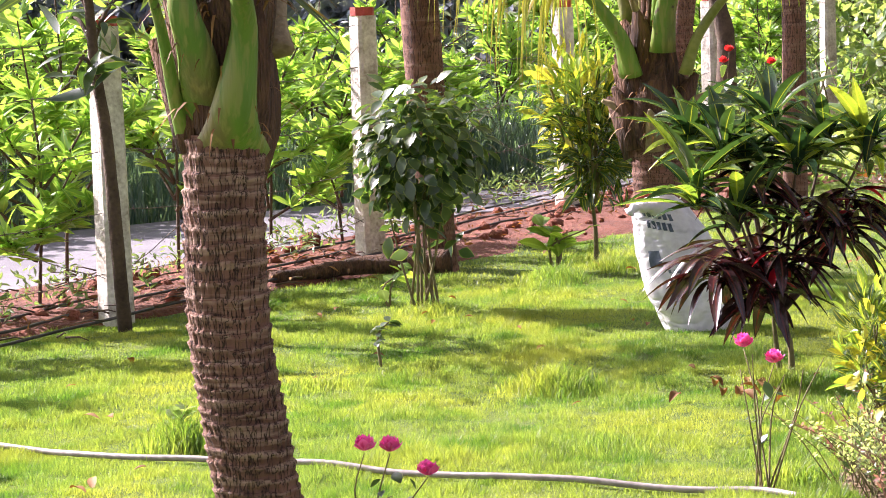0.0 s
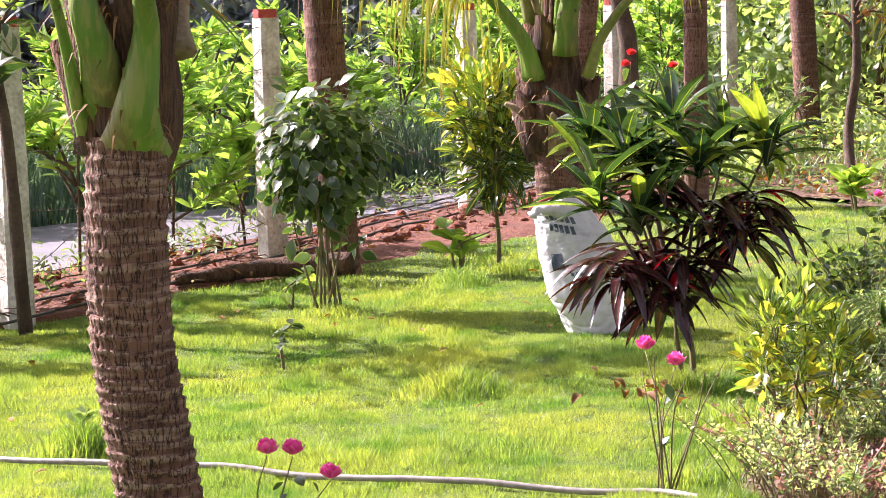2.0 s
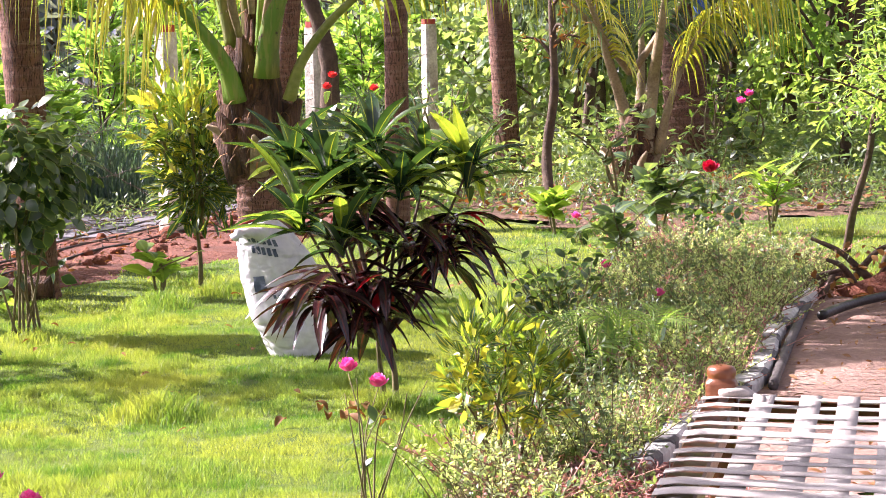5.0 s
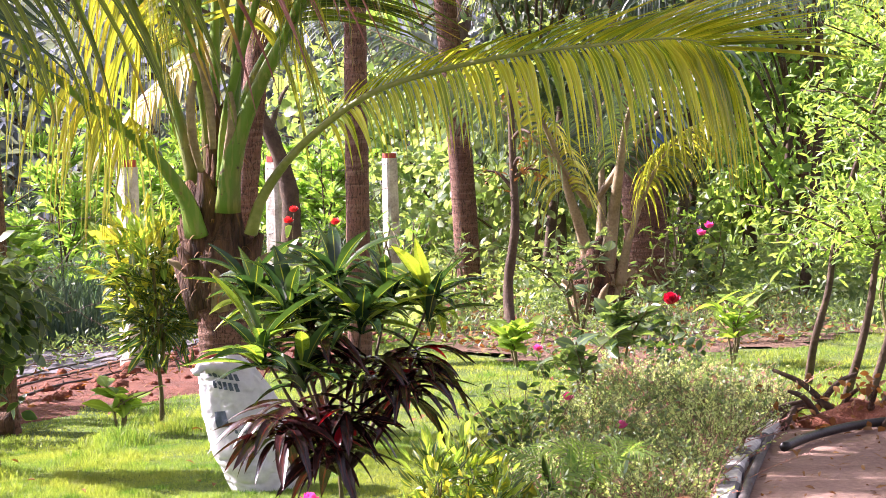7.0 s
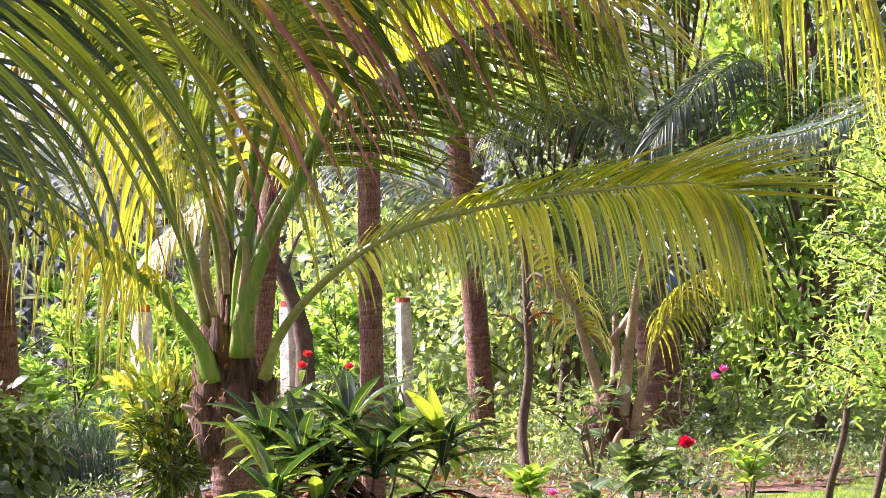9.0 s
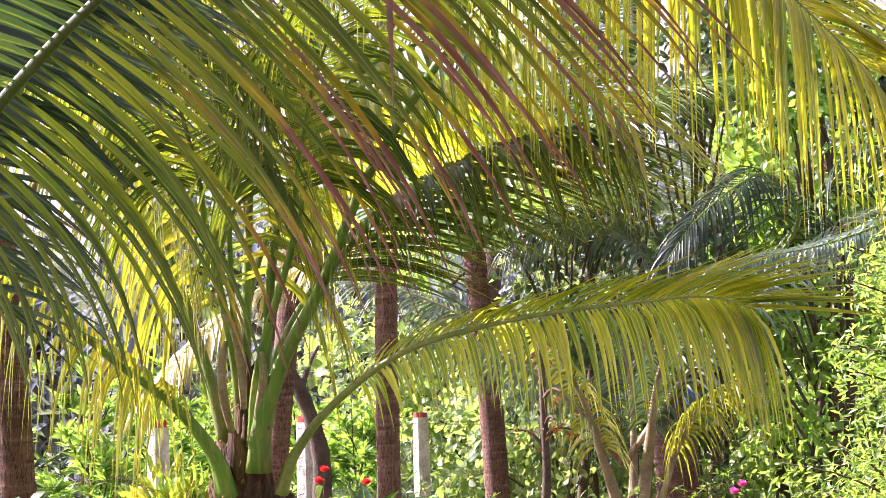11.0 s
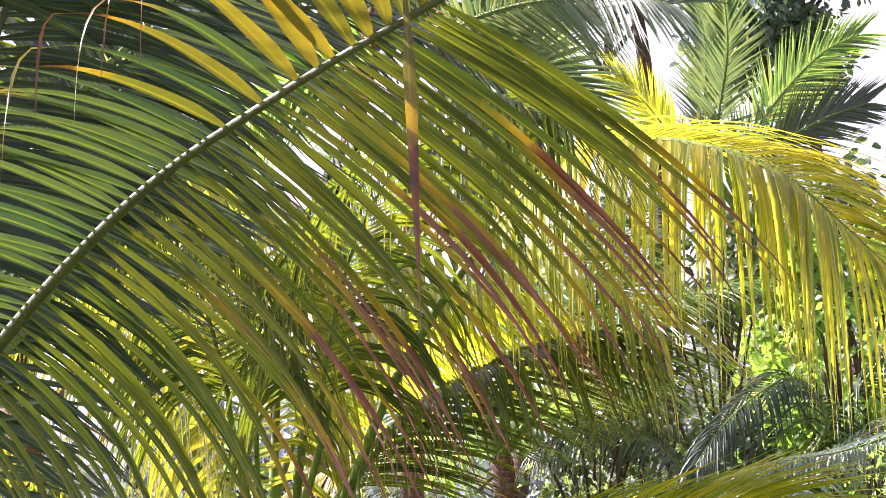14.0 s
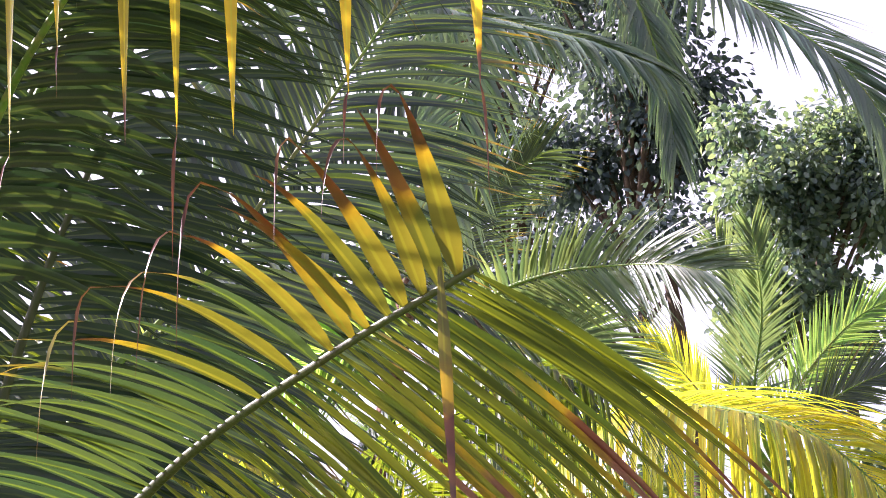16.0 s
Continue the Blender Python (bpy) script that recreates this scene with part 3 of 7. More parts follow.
def frond(palm, pts, length, mat, up=None, width=0.035, droop=0.9, count=80, first=0.22, spread=(72, 28), lift=0.15, r0=0.035, base_wide=2.2, single=False, tail=0.5, seed=1, n=6, pet=None, sides=(-1, 1), trim=1.0, worn=None, worn_from=2.0, curl=0.0, taper=0.35, twist=0.5, lifts=None, worn_right=None, droops=None, short=0.0, thin=False, fall=None, spreads=None, late=False, left=None, grow=1.0):
    """A feather leaf: its stalk through pts, leaflets on both sides. up: which way its upper face looks."""
    q = random.Random(seed)
    line = smooth_line(pts, 44)
    g = Geo()
    rad = [r0 * ((1 - i / 43) ** 2.0 * 0.74 + 0.26 - 0.14 * i / 43) for i in range(44)]
    sq = [(1 + (base_wide - 1) * max(0, 1 - i / 12) ** 1.3, 1.0) for i in range(44)]
    g.tube(line, rad, 10, sq)
    stalk = part("frond", g, M[pet or "petiole"], palm)
    g = Geo()
    step = (line[-1] - line[0]).length
    for i in range(count):
        for sd in sides:
            u = first + (1 - first) * (i + 0.5 * q.random()) / count
            k = min(u * 43, 42.98)
            j = int(k)
            p = line[j].lerp(line[j + 1], k - j)
            t = (line[j + 1] - line[j]).normalized()
            top = Vector(up) if up else Vector((0, 0, 1))
            top = top - t * top.dot(t)
            if top.length < 0.05:
                top = Vector((0, -1, 0)) - t * Vector((0, -1, 0)).dot(t)
            top.normalize()
            side = t.cross(top) * sd
            v = (u - first) / (1 - first)
            s0, s1 = spreads[sd] if spreads else spread
            a = radians(s0 + (s1 - s0) * v + q.uniform(-5, 5))
            up_by = lifts[sd][0] + (lifts[sd][1] - lifts[sd][0]) * v ** 4 if lifts else lift
            sink = fall[sd][1] + (fall[sd][0] - fall[sd][1]) * (1 - v) ** 2 if fall else droops[sd] if droops else droop
            way = t * math.cos(a) + (side * math.cos(up_by) + top * math.sin(up_by + q.uniform(-0.08, 0.08))) * math.sin(a)
            ln = length * (0.6 + 0.4 * math.sin(math.pi * (0.2 + v * 0.55))) * (1 - taper * v) * q.uniform(0.9, 1.06)
            ln *= grow + (1 - grow) * v
            if sd > 0:
                ln *= 1 - short * v
            if short:
                ln *= 0.6 + 0.4 * min(1.0, v * 3)
            if q.random() > trim:
                ln *= q.uniform(0.3, 0.6)
            if thin and sd > 0 and v > 0.60 and i % 2:
                continue
            one = Geo() if single else g
            one.blade(p, way, top, ln, width * q.uniform(0.85, 1.1) * (0.62 + 0.42 * v if thin else 1 - 0.25 * v), sink * q.uniform(0.75, 1.3), n, 0.35, 0.22, tail, q.uniform(-twist, twist), curl * q.random() if v > worn_from else 0.0, late)
            dead = sd > 0 and v > worn_from + 0.2
            if thin and dead and q.random() < 0.7:
                tip_at, tip_way = one.v[-2], (one.v[-2] - one.v[-5]).normalized()
                k0 = len(one.uv)
                one.blade(tip_at - tip_way * 0.01, tip_way + Vector((q.uniform(-0.4, 0.1), q.uniform(-0.3, 0.3), 0)), top, ln * q.uniform(0.4, 0.75), 0.008, q.uniform(2.5, 5.0), 9, 0.6, 0.2, 0.6, q.uniform(-3, 3))
                for m in range(k0, len(one.uv)):
                    one.uv[m] = (0.2, 1.6)
            if single:
                part("leaflet", one, M[(worn if sd > 0 else worn_right or worn) if v > worn_from + (0.38 if sd > 0 else 0) + q.uniform(-0.1, 0.1) else left if left and sd > 0 else mat], stalk)
    if not single:
        tagged(part("foliage", g, M[mat], stalk), kind="stuff")
    return stalk


def fibre_core(palm, at, r, h, seed, mat="fibre"):
    """The brown fibre sheaths round a palm's heart, with frayed stubs."""
    g = Geo()
    q = random.Random(seed)
    for i in range(9):
        w = q.uniform(0, 2 * math.pi)
        z = h * i / 9
        rr = r * (1.05 - 0.5 * i / 9)
        p0 = Vector(at) + Vector((math.cos(w) * rr * 0.6, math.sin(w) * rr * 0.6, z))
        g.tube([p0 - Vector((0, 0, 0.08)), p0 + Vector((math.cos(w) * rr * 0.35, math.sin(w) * rr * 0.35, 0.08)), p0 + Vector((math.cos(w) * rr * 0.9, math.sin(w) * rr * 0.9, 0.22))], [r * 0.5, r * 0.42, r * 0.1], 9)
    g.ball(Vector(at) + Vector((0, 0, h * 0.4)), (r * 1.02, r * 1.02, h * 0.75), 0.5, 18, 14, seed)
    part("fibre_sheath", g, M[mat], palm, "brown frayed leaf-base fibre")
    g = Geo()
    for i in range(90):
        w = q.uniform(0, 2 * math.pi)
        p = Vector(at) + Vector((math.cos(w) * r, math.sin(w) * r, q.uniform(-0.02, h)))
        g.blade(p, (math.cos(w), math.sin(w), q.uniform(0.1, 1.6)), (0, 0, 1), q.uniform(0.06, 0.18), q.uniform(0.004, 0.012), 1.6, 4, 0.1)
    tagged(part("fibre_fringe", g, M["dry"], palm), kind="stuff")


def stubs(palm, at, r, n, h, seed, mat="petiole_old"):
    """Cut and withered leaf bases standing round a palm."""
    q = random.Random(seed)
    for i in range(n):
        w = 2.4 * i + q.uniform(-0.3, 0.3)
        z = h * i / n * 0.7
        b = Vector(at) + Vector((math.cos(w) * r, math.sin(w) * r, z))
        o = Vector((math.cos(w), math.sin(w), 0))
        ln = q.uniform(0.5, 1.0) * h
        g = Geo()
        g.tube([b - Vector((0, 0, 0.12)), b + o * 0.03, b + o * (0.08 + 0.12 * ln) + Vector((0, 0, 0.45 * ln)), b + o * (0.14 + 0.3 * ln) + Vector((0, 0, 0.75 * ln))], [r * 0.5, r * 0.42, r * 0.22, r * 0.1], 8)
        part("leaf_base", g, M["fibre" if i % 3 == 0 else mat], palm, "withered brown leaf base")


# the palm beside the camera
P1 = thing("coconut_palm", (-0.540, 6.687, 0.000), "young coconut palm with ringed brown trunk and green leaf bases", "palm tree")
p1_top = Vector((-0.595, 6.573, 1.136))
p1_path = [Vector((-0.523, 6.599, -0.038)), Vector((-0.544, 6.588, 0.136)), Vector((-0.574, 6.575, 0.366)), Vector((-0.602, 6.572, 0.591)), Vector((-0.605, 6.572, 0.877)), p1_top + Vector((0, 0, 0.03))]
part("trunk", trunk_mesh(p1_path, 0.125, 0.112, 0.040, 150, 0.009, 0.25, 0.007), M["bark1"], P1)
fibre_core(P1, p1_top + Vector((0.01, 0.03, 0.02)), 0.135, 0.50, 3)
# left leaflets use the deeper copy, with that side's shade in its colour
f1 = frond(P1, [(-0.585, 6.574, 1.115), (-0.557, 6.446, 1.219), (-0.514, 6.409, 1.440), (-0.498, 6.280, 1.597), (-0.355, 5.989, 1.861), (-0.135, 5.398, 2.117), (0.165, 4.847, 2.370), (0.434, 4.328, 2.485), (0.675, 3.943, 2.565)], 0.88, "palm_a", up=(0.22, 0.0, 1.0), width=0.043, fall={-1: (3.0, 0.55), 1: (0.8, 0.42)}, late=True, spreads={-1: (84, 64), 1: (86, 62)}, thin=True, left="palm_b", count=66, first=0.53, short=0.5, single=True, tail=0.35, seed=4, pet="petiole_dark", n=10, r0=0.056, base_wide=2.1, lifts={-1: (-0.72, -0.54), 1: (-0.12, 0.72)}, taper=0.0, twist=0.25, worn="palm_w", worn_right="palm_p", worn_from=0.32, curl=0.9)
g = Geo()
g.blade((0.615, 3.973, 2.576), (0.0, -0.1, -1.0), (0, -1, 0), 0.62, 0.024, 0.0, 10, 0.35, 0.3, 0.5, 0.6)
part("leaflet", g, M["palm_w"], f1)
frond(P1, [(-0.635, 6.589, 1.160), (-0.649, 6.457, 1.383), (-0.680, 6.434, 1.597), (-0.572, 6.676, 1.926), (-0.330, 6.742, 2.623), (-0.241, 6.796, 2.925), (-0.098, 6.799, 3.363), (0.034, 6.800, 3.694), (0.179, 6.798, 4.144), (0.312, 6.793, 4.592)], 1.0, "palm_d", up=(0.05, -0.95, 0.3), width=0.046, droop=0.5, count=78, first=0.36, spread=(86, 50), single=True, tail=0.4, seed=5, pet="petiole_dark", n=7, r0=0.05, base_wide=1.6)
frond(P1, [(-0.680, 6.595, 1.106), (-0.712, 6.521, 1.229), (-0.756, 6.355, 1.569), (-0.862, 6.039, 1.965), (-1.045, 5.603, 2.276)], 0.8, "palm_b", count=50, first=0.5, seed=6, r0=0.035, base_wide=1.4)
frond(P1, [(-0.482, 6.733, 1.387), (-0.444, 6.886, 1.561), (-0.344, 7.392, 2.045), (-0.199, 8.198, 2.852), (-0.190, 8.798, 3.548)], 0.8, "palm_b", count=60, first=0.4, seed=8, r0=0.04, pet="petiole_old")
frond(P1, [(-0.577, 6.575, 1.440), (-0.562, 6.526, 1.686), (-0.60, 6.2, 2.5), (-0.446, 5.200, 3.514), (-0.183, 4.900, 3.533), (0.060, 4.700, 3.519), (0.309, 4.500, 3.463), (0.540, 4.300, 3.382), (0.769, 4.200, 3.319)], 0.56, "palm_t", up=(0, -0.3, 0.9), width=0.040, fall={-1: (3.0, 3.0), 1: (4.5, 4.5)}, count=9, first=0.5, sides=(1,), trim=0.55, spread=(80, 55), lifts={-1: (-0.6, -0.6), 1: (-1.1, -1.0)}, single=True, tail=0.3, seed=9, n=9, r0=0.04, thin=True, worn="palm_t", worn_from=-0.5)
# unseen fronds added over the lane to shade the ones in front
for k, (pts, num) in enumerate((([(-0.62, 6.62, 1.45), (-0.85, 6.8, 2.4), (-1.2, 7.1, 3.5), (-1.4, 7.4, 4.4), (-1.5, 7.7, 5.2), (-1.5, 8.0, 5.9)], 84), ([(-0.61, 6.65, 1.45), (-0.70, 6.8, 2.4), (-0.75, 7.1, 3.5), (-0.80, 7.35, 4.4), (-0.85, 7.6, 5.2), (-0.85, 7.9, 6.0)], 80), ([(-0.62, 6.62, 1.45), (-0.95, 6.6, 2.3), (-1.5, 6.6, 3.1), (-2.1, 6.5, 3.5), (-2.7, 6.3, 3.4)], 60))):
    frond(P1, pts, 0.95, "palm_a", width=0.044, droop=0.6, count=num, first=0.30, spread=(82, 45), lift=0.1, tail=0.3, seed=150 + k, r0=0.035)

frond(P1, [(-0.580, 6.625, 1.471), (-0.560, 6.677, 1.689), (-0.562, 6.877, 1.731), (-0.341, 7.092, 2.389), (-0.009, 7.300, 3.026), (0.447, 7.487, 3.570), (0.868, 7.651, 4.213), (1.259, 7.799, 4.815)], 1.05, "palm_b", up=(0.2, -0.9, 0.5), width=0.044, droop=0.35, count=86, first=0.48, spread=(72, 35), lift=-0.1, tail=0.3, seed=12, n=7, r0=0.04)
frond(P1, [(-0.600, 6.720, 1.470), (-0.590, 6.900, 1.900), (-0.049, 7.300, 2.458), (0.077, 7.500, 2.954), (0.340, 7.700, 3.353), (0.737, 7.900, 3.582), (1.156, 8.100, 3.618), (1.494, 8.200, 3.479)], 1.0, "palm_b", up=(0.1, -0.6, 0.8), width=0.032, droop=0.8, count=58, first=0.40, spread=(80, 42), lift=0.0, tail=0.3, seed=147, n=7, r0=0.035, pet="petiole_dark")
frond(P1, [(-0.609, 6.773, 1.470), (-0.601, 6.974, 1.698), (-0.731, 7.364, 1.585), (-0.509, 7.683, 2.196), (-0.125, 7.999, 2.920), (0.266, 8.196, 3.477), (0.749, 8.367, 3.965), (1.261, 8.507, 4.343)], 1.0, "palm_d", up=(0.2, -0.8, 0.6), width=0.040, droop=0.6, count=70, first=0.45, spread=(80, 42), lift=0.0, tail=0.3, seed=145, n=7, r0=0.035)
frond(P1, [(-0.569, 6.676, 1.470), (-0.517, 6.580, 1.762), (-0.459, 6.584, 2.599), (-0.232, 6.396, 3.513), (0.077, 6.100, 4.003), (0.451, 5.883, 4.133), (0.873, 5.633, 4.063), (1.185, 5.371, 3.861)], 0.82, "palm_b", up=(0.1, -0.3, 0.9), width=0.024, droop=0.9, count=46, first=0.55, spread=(56, 42), lift=0.0, tail=0.3, seed=146, n=7, r0=0.035, pet="petiole_dark")

# overhead fronds, mostly out of view, added to shade the big frond
for k, (w, rise) in enumerate(((-62, 1.9), (-88, 2.2), (-40, 2.25))):
    o = Vector((math.cos(radians(w)), math.sin(radians(w)), 0))
    b = p1_top + Vector((0, 0, 0.25))
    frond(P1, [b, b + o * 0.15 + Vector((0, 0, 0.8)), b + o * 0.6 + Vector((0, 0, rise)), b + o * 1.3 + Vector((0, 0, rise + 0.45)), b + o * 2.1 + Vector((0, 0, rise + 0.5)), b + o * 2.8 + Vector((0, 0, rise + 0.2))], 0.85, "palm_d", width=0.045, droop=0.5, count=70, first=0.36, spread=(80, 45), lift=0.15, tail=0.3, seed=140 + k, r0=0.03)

# the palm behind the sack
P2 = thing("coconut_palm", (1.085, 11.967, 0.000), "young coconut palm with arching yellow-green fronds and brown fibre", "palm tree")
p2_top = Vector((1.105, 12.049, 0.799))
part("trunk", trunk_mesh([Vector((1.205, 12.000, -0.053)) - Vector((0, 0, 0.05)), Vector((1.113, 12.050, 0.370)), p2_top, p2_top + Vector((0, 0, 0.15))], 0.12, 0.135, 0.045, 36, 0.010), M["bark2"], P2)
fibre_core(P2, p2_top + Vector((0, 0, -0.02)), 0.158, 0.5, 11)
fibre_core(P2, p2_top + Vector((0, 0, 0.45)), 0.075, 0.45, 14)
stubs(P2, p2_top + Vector((0, 0, 0.02)), 0.11, 6, 0.16, 12)
frond(P2, [(0.977, 11.960, 1.109), (0.914, 11.915, 1.319), (0.710, 11.879, 1.579), (0.382, 11.794, 1.836), (-0.034, 11.700, 2.220), (-0.505, 11.589, 2.451), (-1.007, 11.355, 2.414), (-1.338, 11.120, 2.094)], 1.19, "palm_y", droop=3.2, count=74, first=0.28, twist=0.2, spread=(75, 35), seed=21, base_wide=1.6, r0=0.046, lift=0.2)
frond(P2, [(0.994, 12.100, 1.376), (0.929, 12.150, 1.666), (0.859, 12.200, 1.929), (0.777, 12.250, 2.224), (0.613, 12.200, 2.629), (0.317, 12.000, 2.983), (-0.065, 11.700, 3.169), (-0.481, 11.400, 3.128)], 1.2, "palm_y", droop=3.2, count=84, first=0.34, twist=0.2, spread=(75, 35), seed=22, base_wide=1.6, r0=0.040, lift=0.3)
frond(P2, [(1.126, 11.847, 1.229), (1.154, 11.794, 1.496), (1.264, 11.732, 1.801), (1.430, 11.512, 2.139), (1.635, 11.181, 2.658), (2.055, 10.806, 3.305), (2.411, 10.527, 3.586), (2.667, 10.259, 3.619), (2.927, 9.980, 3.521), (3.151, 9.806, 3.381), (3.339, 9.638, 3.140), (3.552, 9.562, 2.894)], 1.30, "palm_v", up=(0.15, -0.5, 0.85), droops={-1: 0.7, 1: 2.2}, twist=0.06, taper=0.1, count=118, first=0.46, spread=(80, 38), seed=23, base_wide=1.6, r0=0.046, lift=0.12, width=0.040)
frond(P2, [(1.187, 12.050, 1.428), (1.284, 12.050, 1.799), (1.478, 11.900, 2.161), (1.747, 11.700, 2.483), (2.061, 11.500, 2.685), (2.365, 11.300, 2.799), (2.659, 11.100, 2.855)], 1.05, "palm_a", up=(-0.1, 0.2, 0.9), fall={-1: (0.45, 0.3), 1: (1.8, 1.4)}, spreads={-1: (64, 40), 1: (66, 36)}, lifts={-1: (-0.25, -0.35), 1: (-0.2, -0.2)}, twist=0.15, taper=0.0, count=84, first=0.34, seed=25, base_wide=1.5, r0=0.032, width=0.036)
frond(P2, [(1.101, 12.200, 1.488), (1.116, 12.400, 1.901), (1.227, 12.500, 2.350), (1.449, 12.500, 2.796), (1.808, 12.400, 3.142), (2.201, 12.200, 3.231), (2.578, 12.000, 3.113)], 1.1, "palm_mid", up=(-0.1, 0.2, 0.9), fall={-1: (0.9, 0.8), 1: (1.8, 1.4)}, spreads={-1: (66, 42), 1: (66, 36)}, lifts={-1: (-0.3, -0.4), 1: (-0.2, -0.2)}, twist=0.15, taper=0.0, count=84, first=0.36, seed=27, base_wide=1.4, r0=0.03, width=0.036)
frond(P2, [(1.160, 11.950, 1.400), (1.234, 11.900, 2.336), (1.363, 11.800, 2.781), (1.619, 11.600, 3.152), (1.961, 11.400, 3.318), (2.317, 11.200, 3.284), (2.630, 11.000, 3.086), (2.846, 10.900, 2.853)], 0.95, "palm_y", up=(0.15, -0.6, 0.75), droops={-1: 0.8, 1: 2.2}, twist=0.3, taper=0.15, count=64, first=0.34, spread=(72, 40), seed=31, base_wide=1.4, r0=0.030, lift=0.3, width=0.034)
frond(P2, [(1.080, 12.050, 1.420), (1.124, 12.100, 2.352), (1.184, 12.100, 3.021), (1.323, 11.900, 3.604), (1.597, 11.700, 3.973), (1.973, 11.500, 4.076), (2.303, 11.300, 3.949)], 1.1, "palm_b", up=(-0.1, -0.3, 0.95), droop=2.6, twist=0.2, taper=0.15, count=92, first=0.36, spread=(74, 40), seed=32, base_wide=1.4, r0=0.028, lift=0.1, width=0.040)
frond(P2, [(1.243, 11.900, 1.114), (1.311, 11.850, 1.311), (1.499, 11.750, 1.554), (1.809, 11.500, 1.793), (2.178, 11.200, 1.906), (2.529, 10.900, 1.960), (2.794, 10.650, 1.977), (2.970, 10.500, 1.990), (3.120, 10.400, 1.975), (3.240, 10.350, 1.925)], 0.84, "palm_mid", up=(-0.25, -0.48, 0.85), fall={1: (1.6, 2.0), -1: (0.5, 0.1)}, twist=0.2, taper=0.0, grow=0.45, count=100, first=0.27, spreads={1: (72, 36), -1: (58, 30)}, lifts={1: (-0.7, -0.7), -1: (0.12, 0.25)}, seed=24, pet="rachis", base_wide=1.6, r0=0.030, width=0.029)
frond(P2, [(1.182, 12.300, 1.427), (1.345, 12.600, 1.903), (1.732, 12.900, 2.400), (2.130, 13.000, 2.558), (1.735, 13.400, 2.436), (1.287, 13.500, 2.193), (0.887, 13.400, 1.878), (0.622, 13.300, 1.567)], 0.5, "palm_pale", up=(-0.2, -0.2, 1), spread=(70, 40), droop=1.0, lift=0.1, count=70, first=0.45, seed=26, base_wide=1.4, r0=0.028, width=0.05)
frond(P2, [(1.084, 12.051, 1.384), (1.056, 12.054, 1.871), (1.027, 11.956, 2.056), (0.977, 11.659, 2.943), (0.830, 11.169, 3.389), (0.541, 10.686, 3.492), (0.153, 10.299, 3.421)], 1.44, "palm_y", droop=3.2, count=84, first=0.36, twist=0.2, spread=(75, 40), seed=28, base_wide=1.6, r0=0.028, lift=0.2, width=0.038)
frond(P2, [(1.117, 11.948, 1.356), (1.148, 11.844, 1.778), (1.341, 11.623, 2.482), (1.268, 11.128, 2.596), (1.368, 10.713, 3.177), (1.565, 10.180, 3.546), (1.845, 9.727, 3.675), (2.104, 9.367, 3.499)], 1.1, "palm_a", droops={-1: 1.6, 1: 2.8}, twist=0.2, taper=0.2, count=90, first=0.40, spread=(76, 40), seed=15, base_wide=1.5, r0=0.028, lift=0.2, width=0.036)
frond(P2, [(1.069, 12.053, 1.356), (1.031, 11.956, 1.784), (0.881, 11.767, 2.501), (0.833, 11.370, 2.630), (0.657, 10.980, 3.121), (0.361, 10.594, 3.376), (-0.063, 10.200, 3.359), (-0.389, 9.992, 3.083)], 1.1, "palm_a", droop=2.2, twist=0.2, taper=0.2, count=90, first=0.40, spread=(76, 40), seed=16, base_wide=1.5, r0=0.028, lift=0.2, width=0.036)
frond(P2, [(1.092, 12.151, 1.354), (1.114, 12.249, 1.789), (1.132, 12.348, 2.636), (1.034, 12.457, 2.854), (0.931, 12.465, 3.642), (0.668, 12.382, 4.301), (0.221, 12.198, 4.563), (-0.241, 11.998, 4.392)], 1.1, "palm_a", droop=1.8, twist=0.2, taper=0.2, count=90, first=0.36, spread=(76, 40), seed=19, pet="petiole_old", base_wide=1.5, r0=0.017, lift=0.2, width=0.040)


for k, pts in enumerate((((1.058, 11.800, 1.545), (1.043, 11.750, 1.769), (1.010, 11.700, 1.935), (0.962, 11.700, 2.015)), ((0.998, 11.850, 1.434), (0.959, 11.800, 1.604), (0.953, 11.800, 1.772), (0.978, 11.800, 1.884)), ((1.119, 11.800, 1.487), (1.153, 11.750, 1.682), (1.141, 11.700, 1.821)))):
    g = Geo()
    g.tube(smooth_line(pts, 12), [0.010 + 0.014 * math.sin(math.pi * (0.15 + 0.8 * i / 11)) for i in range(12)], 9)
    part("flower_sheath", g, M["petiole_old"], P2, "pinkish brown dry flower sheath")


def stand(at, height, r0, r1, lean, label, mat="bark2", ring=0.11, rim=0.003):
    """A tall palm's trunk; returns the thing and its top."""
    palm = thing("coconut_palm", at, label, "palm tree")
    b = Vector(at)
    top = b + Vector((lean[0], lean[1], height))
    mid = b.lerp(top, 0.5) + Vector((lean[0] * -0.15, 0, 0))
    part("trunk", trunk_mesh([b - Vector((0, 0, 0.1)), b.lerp(mid, 0.5), mid, mid.lerp(top, 0.5), top], r0, r1, ring, 28, rim), M[mat], palm)
    return palm, top


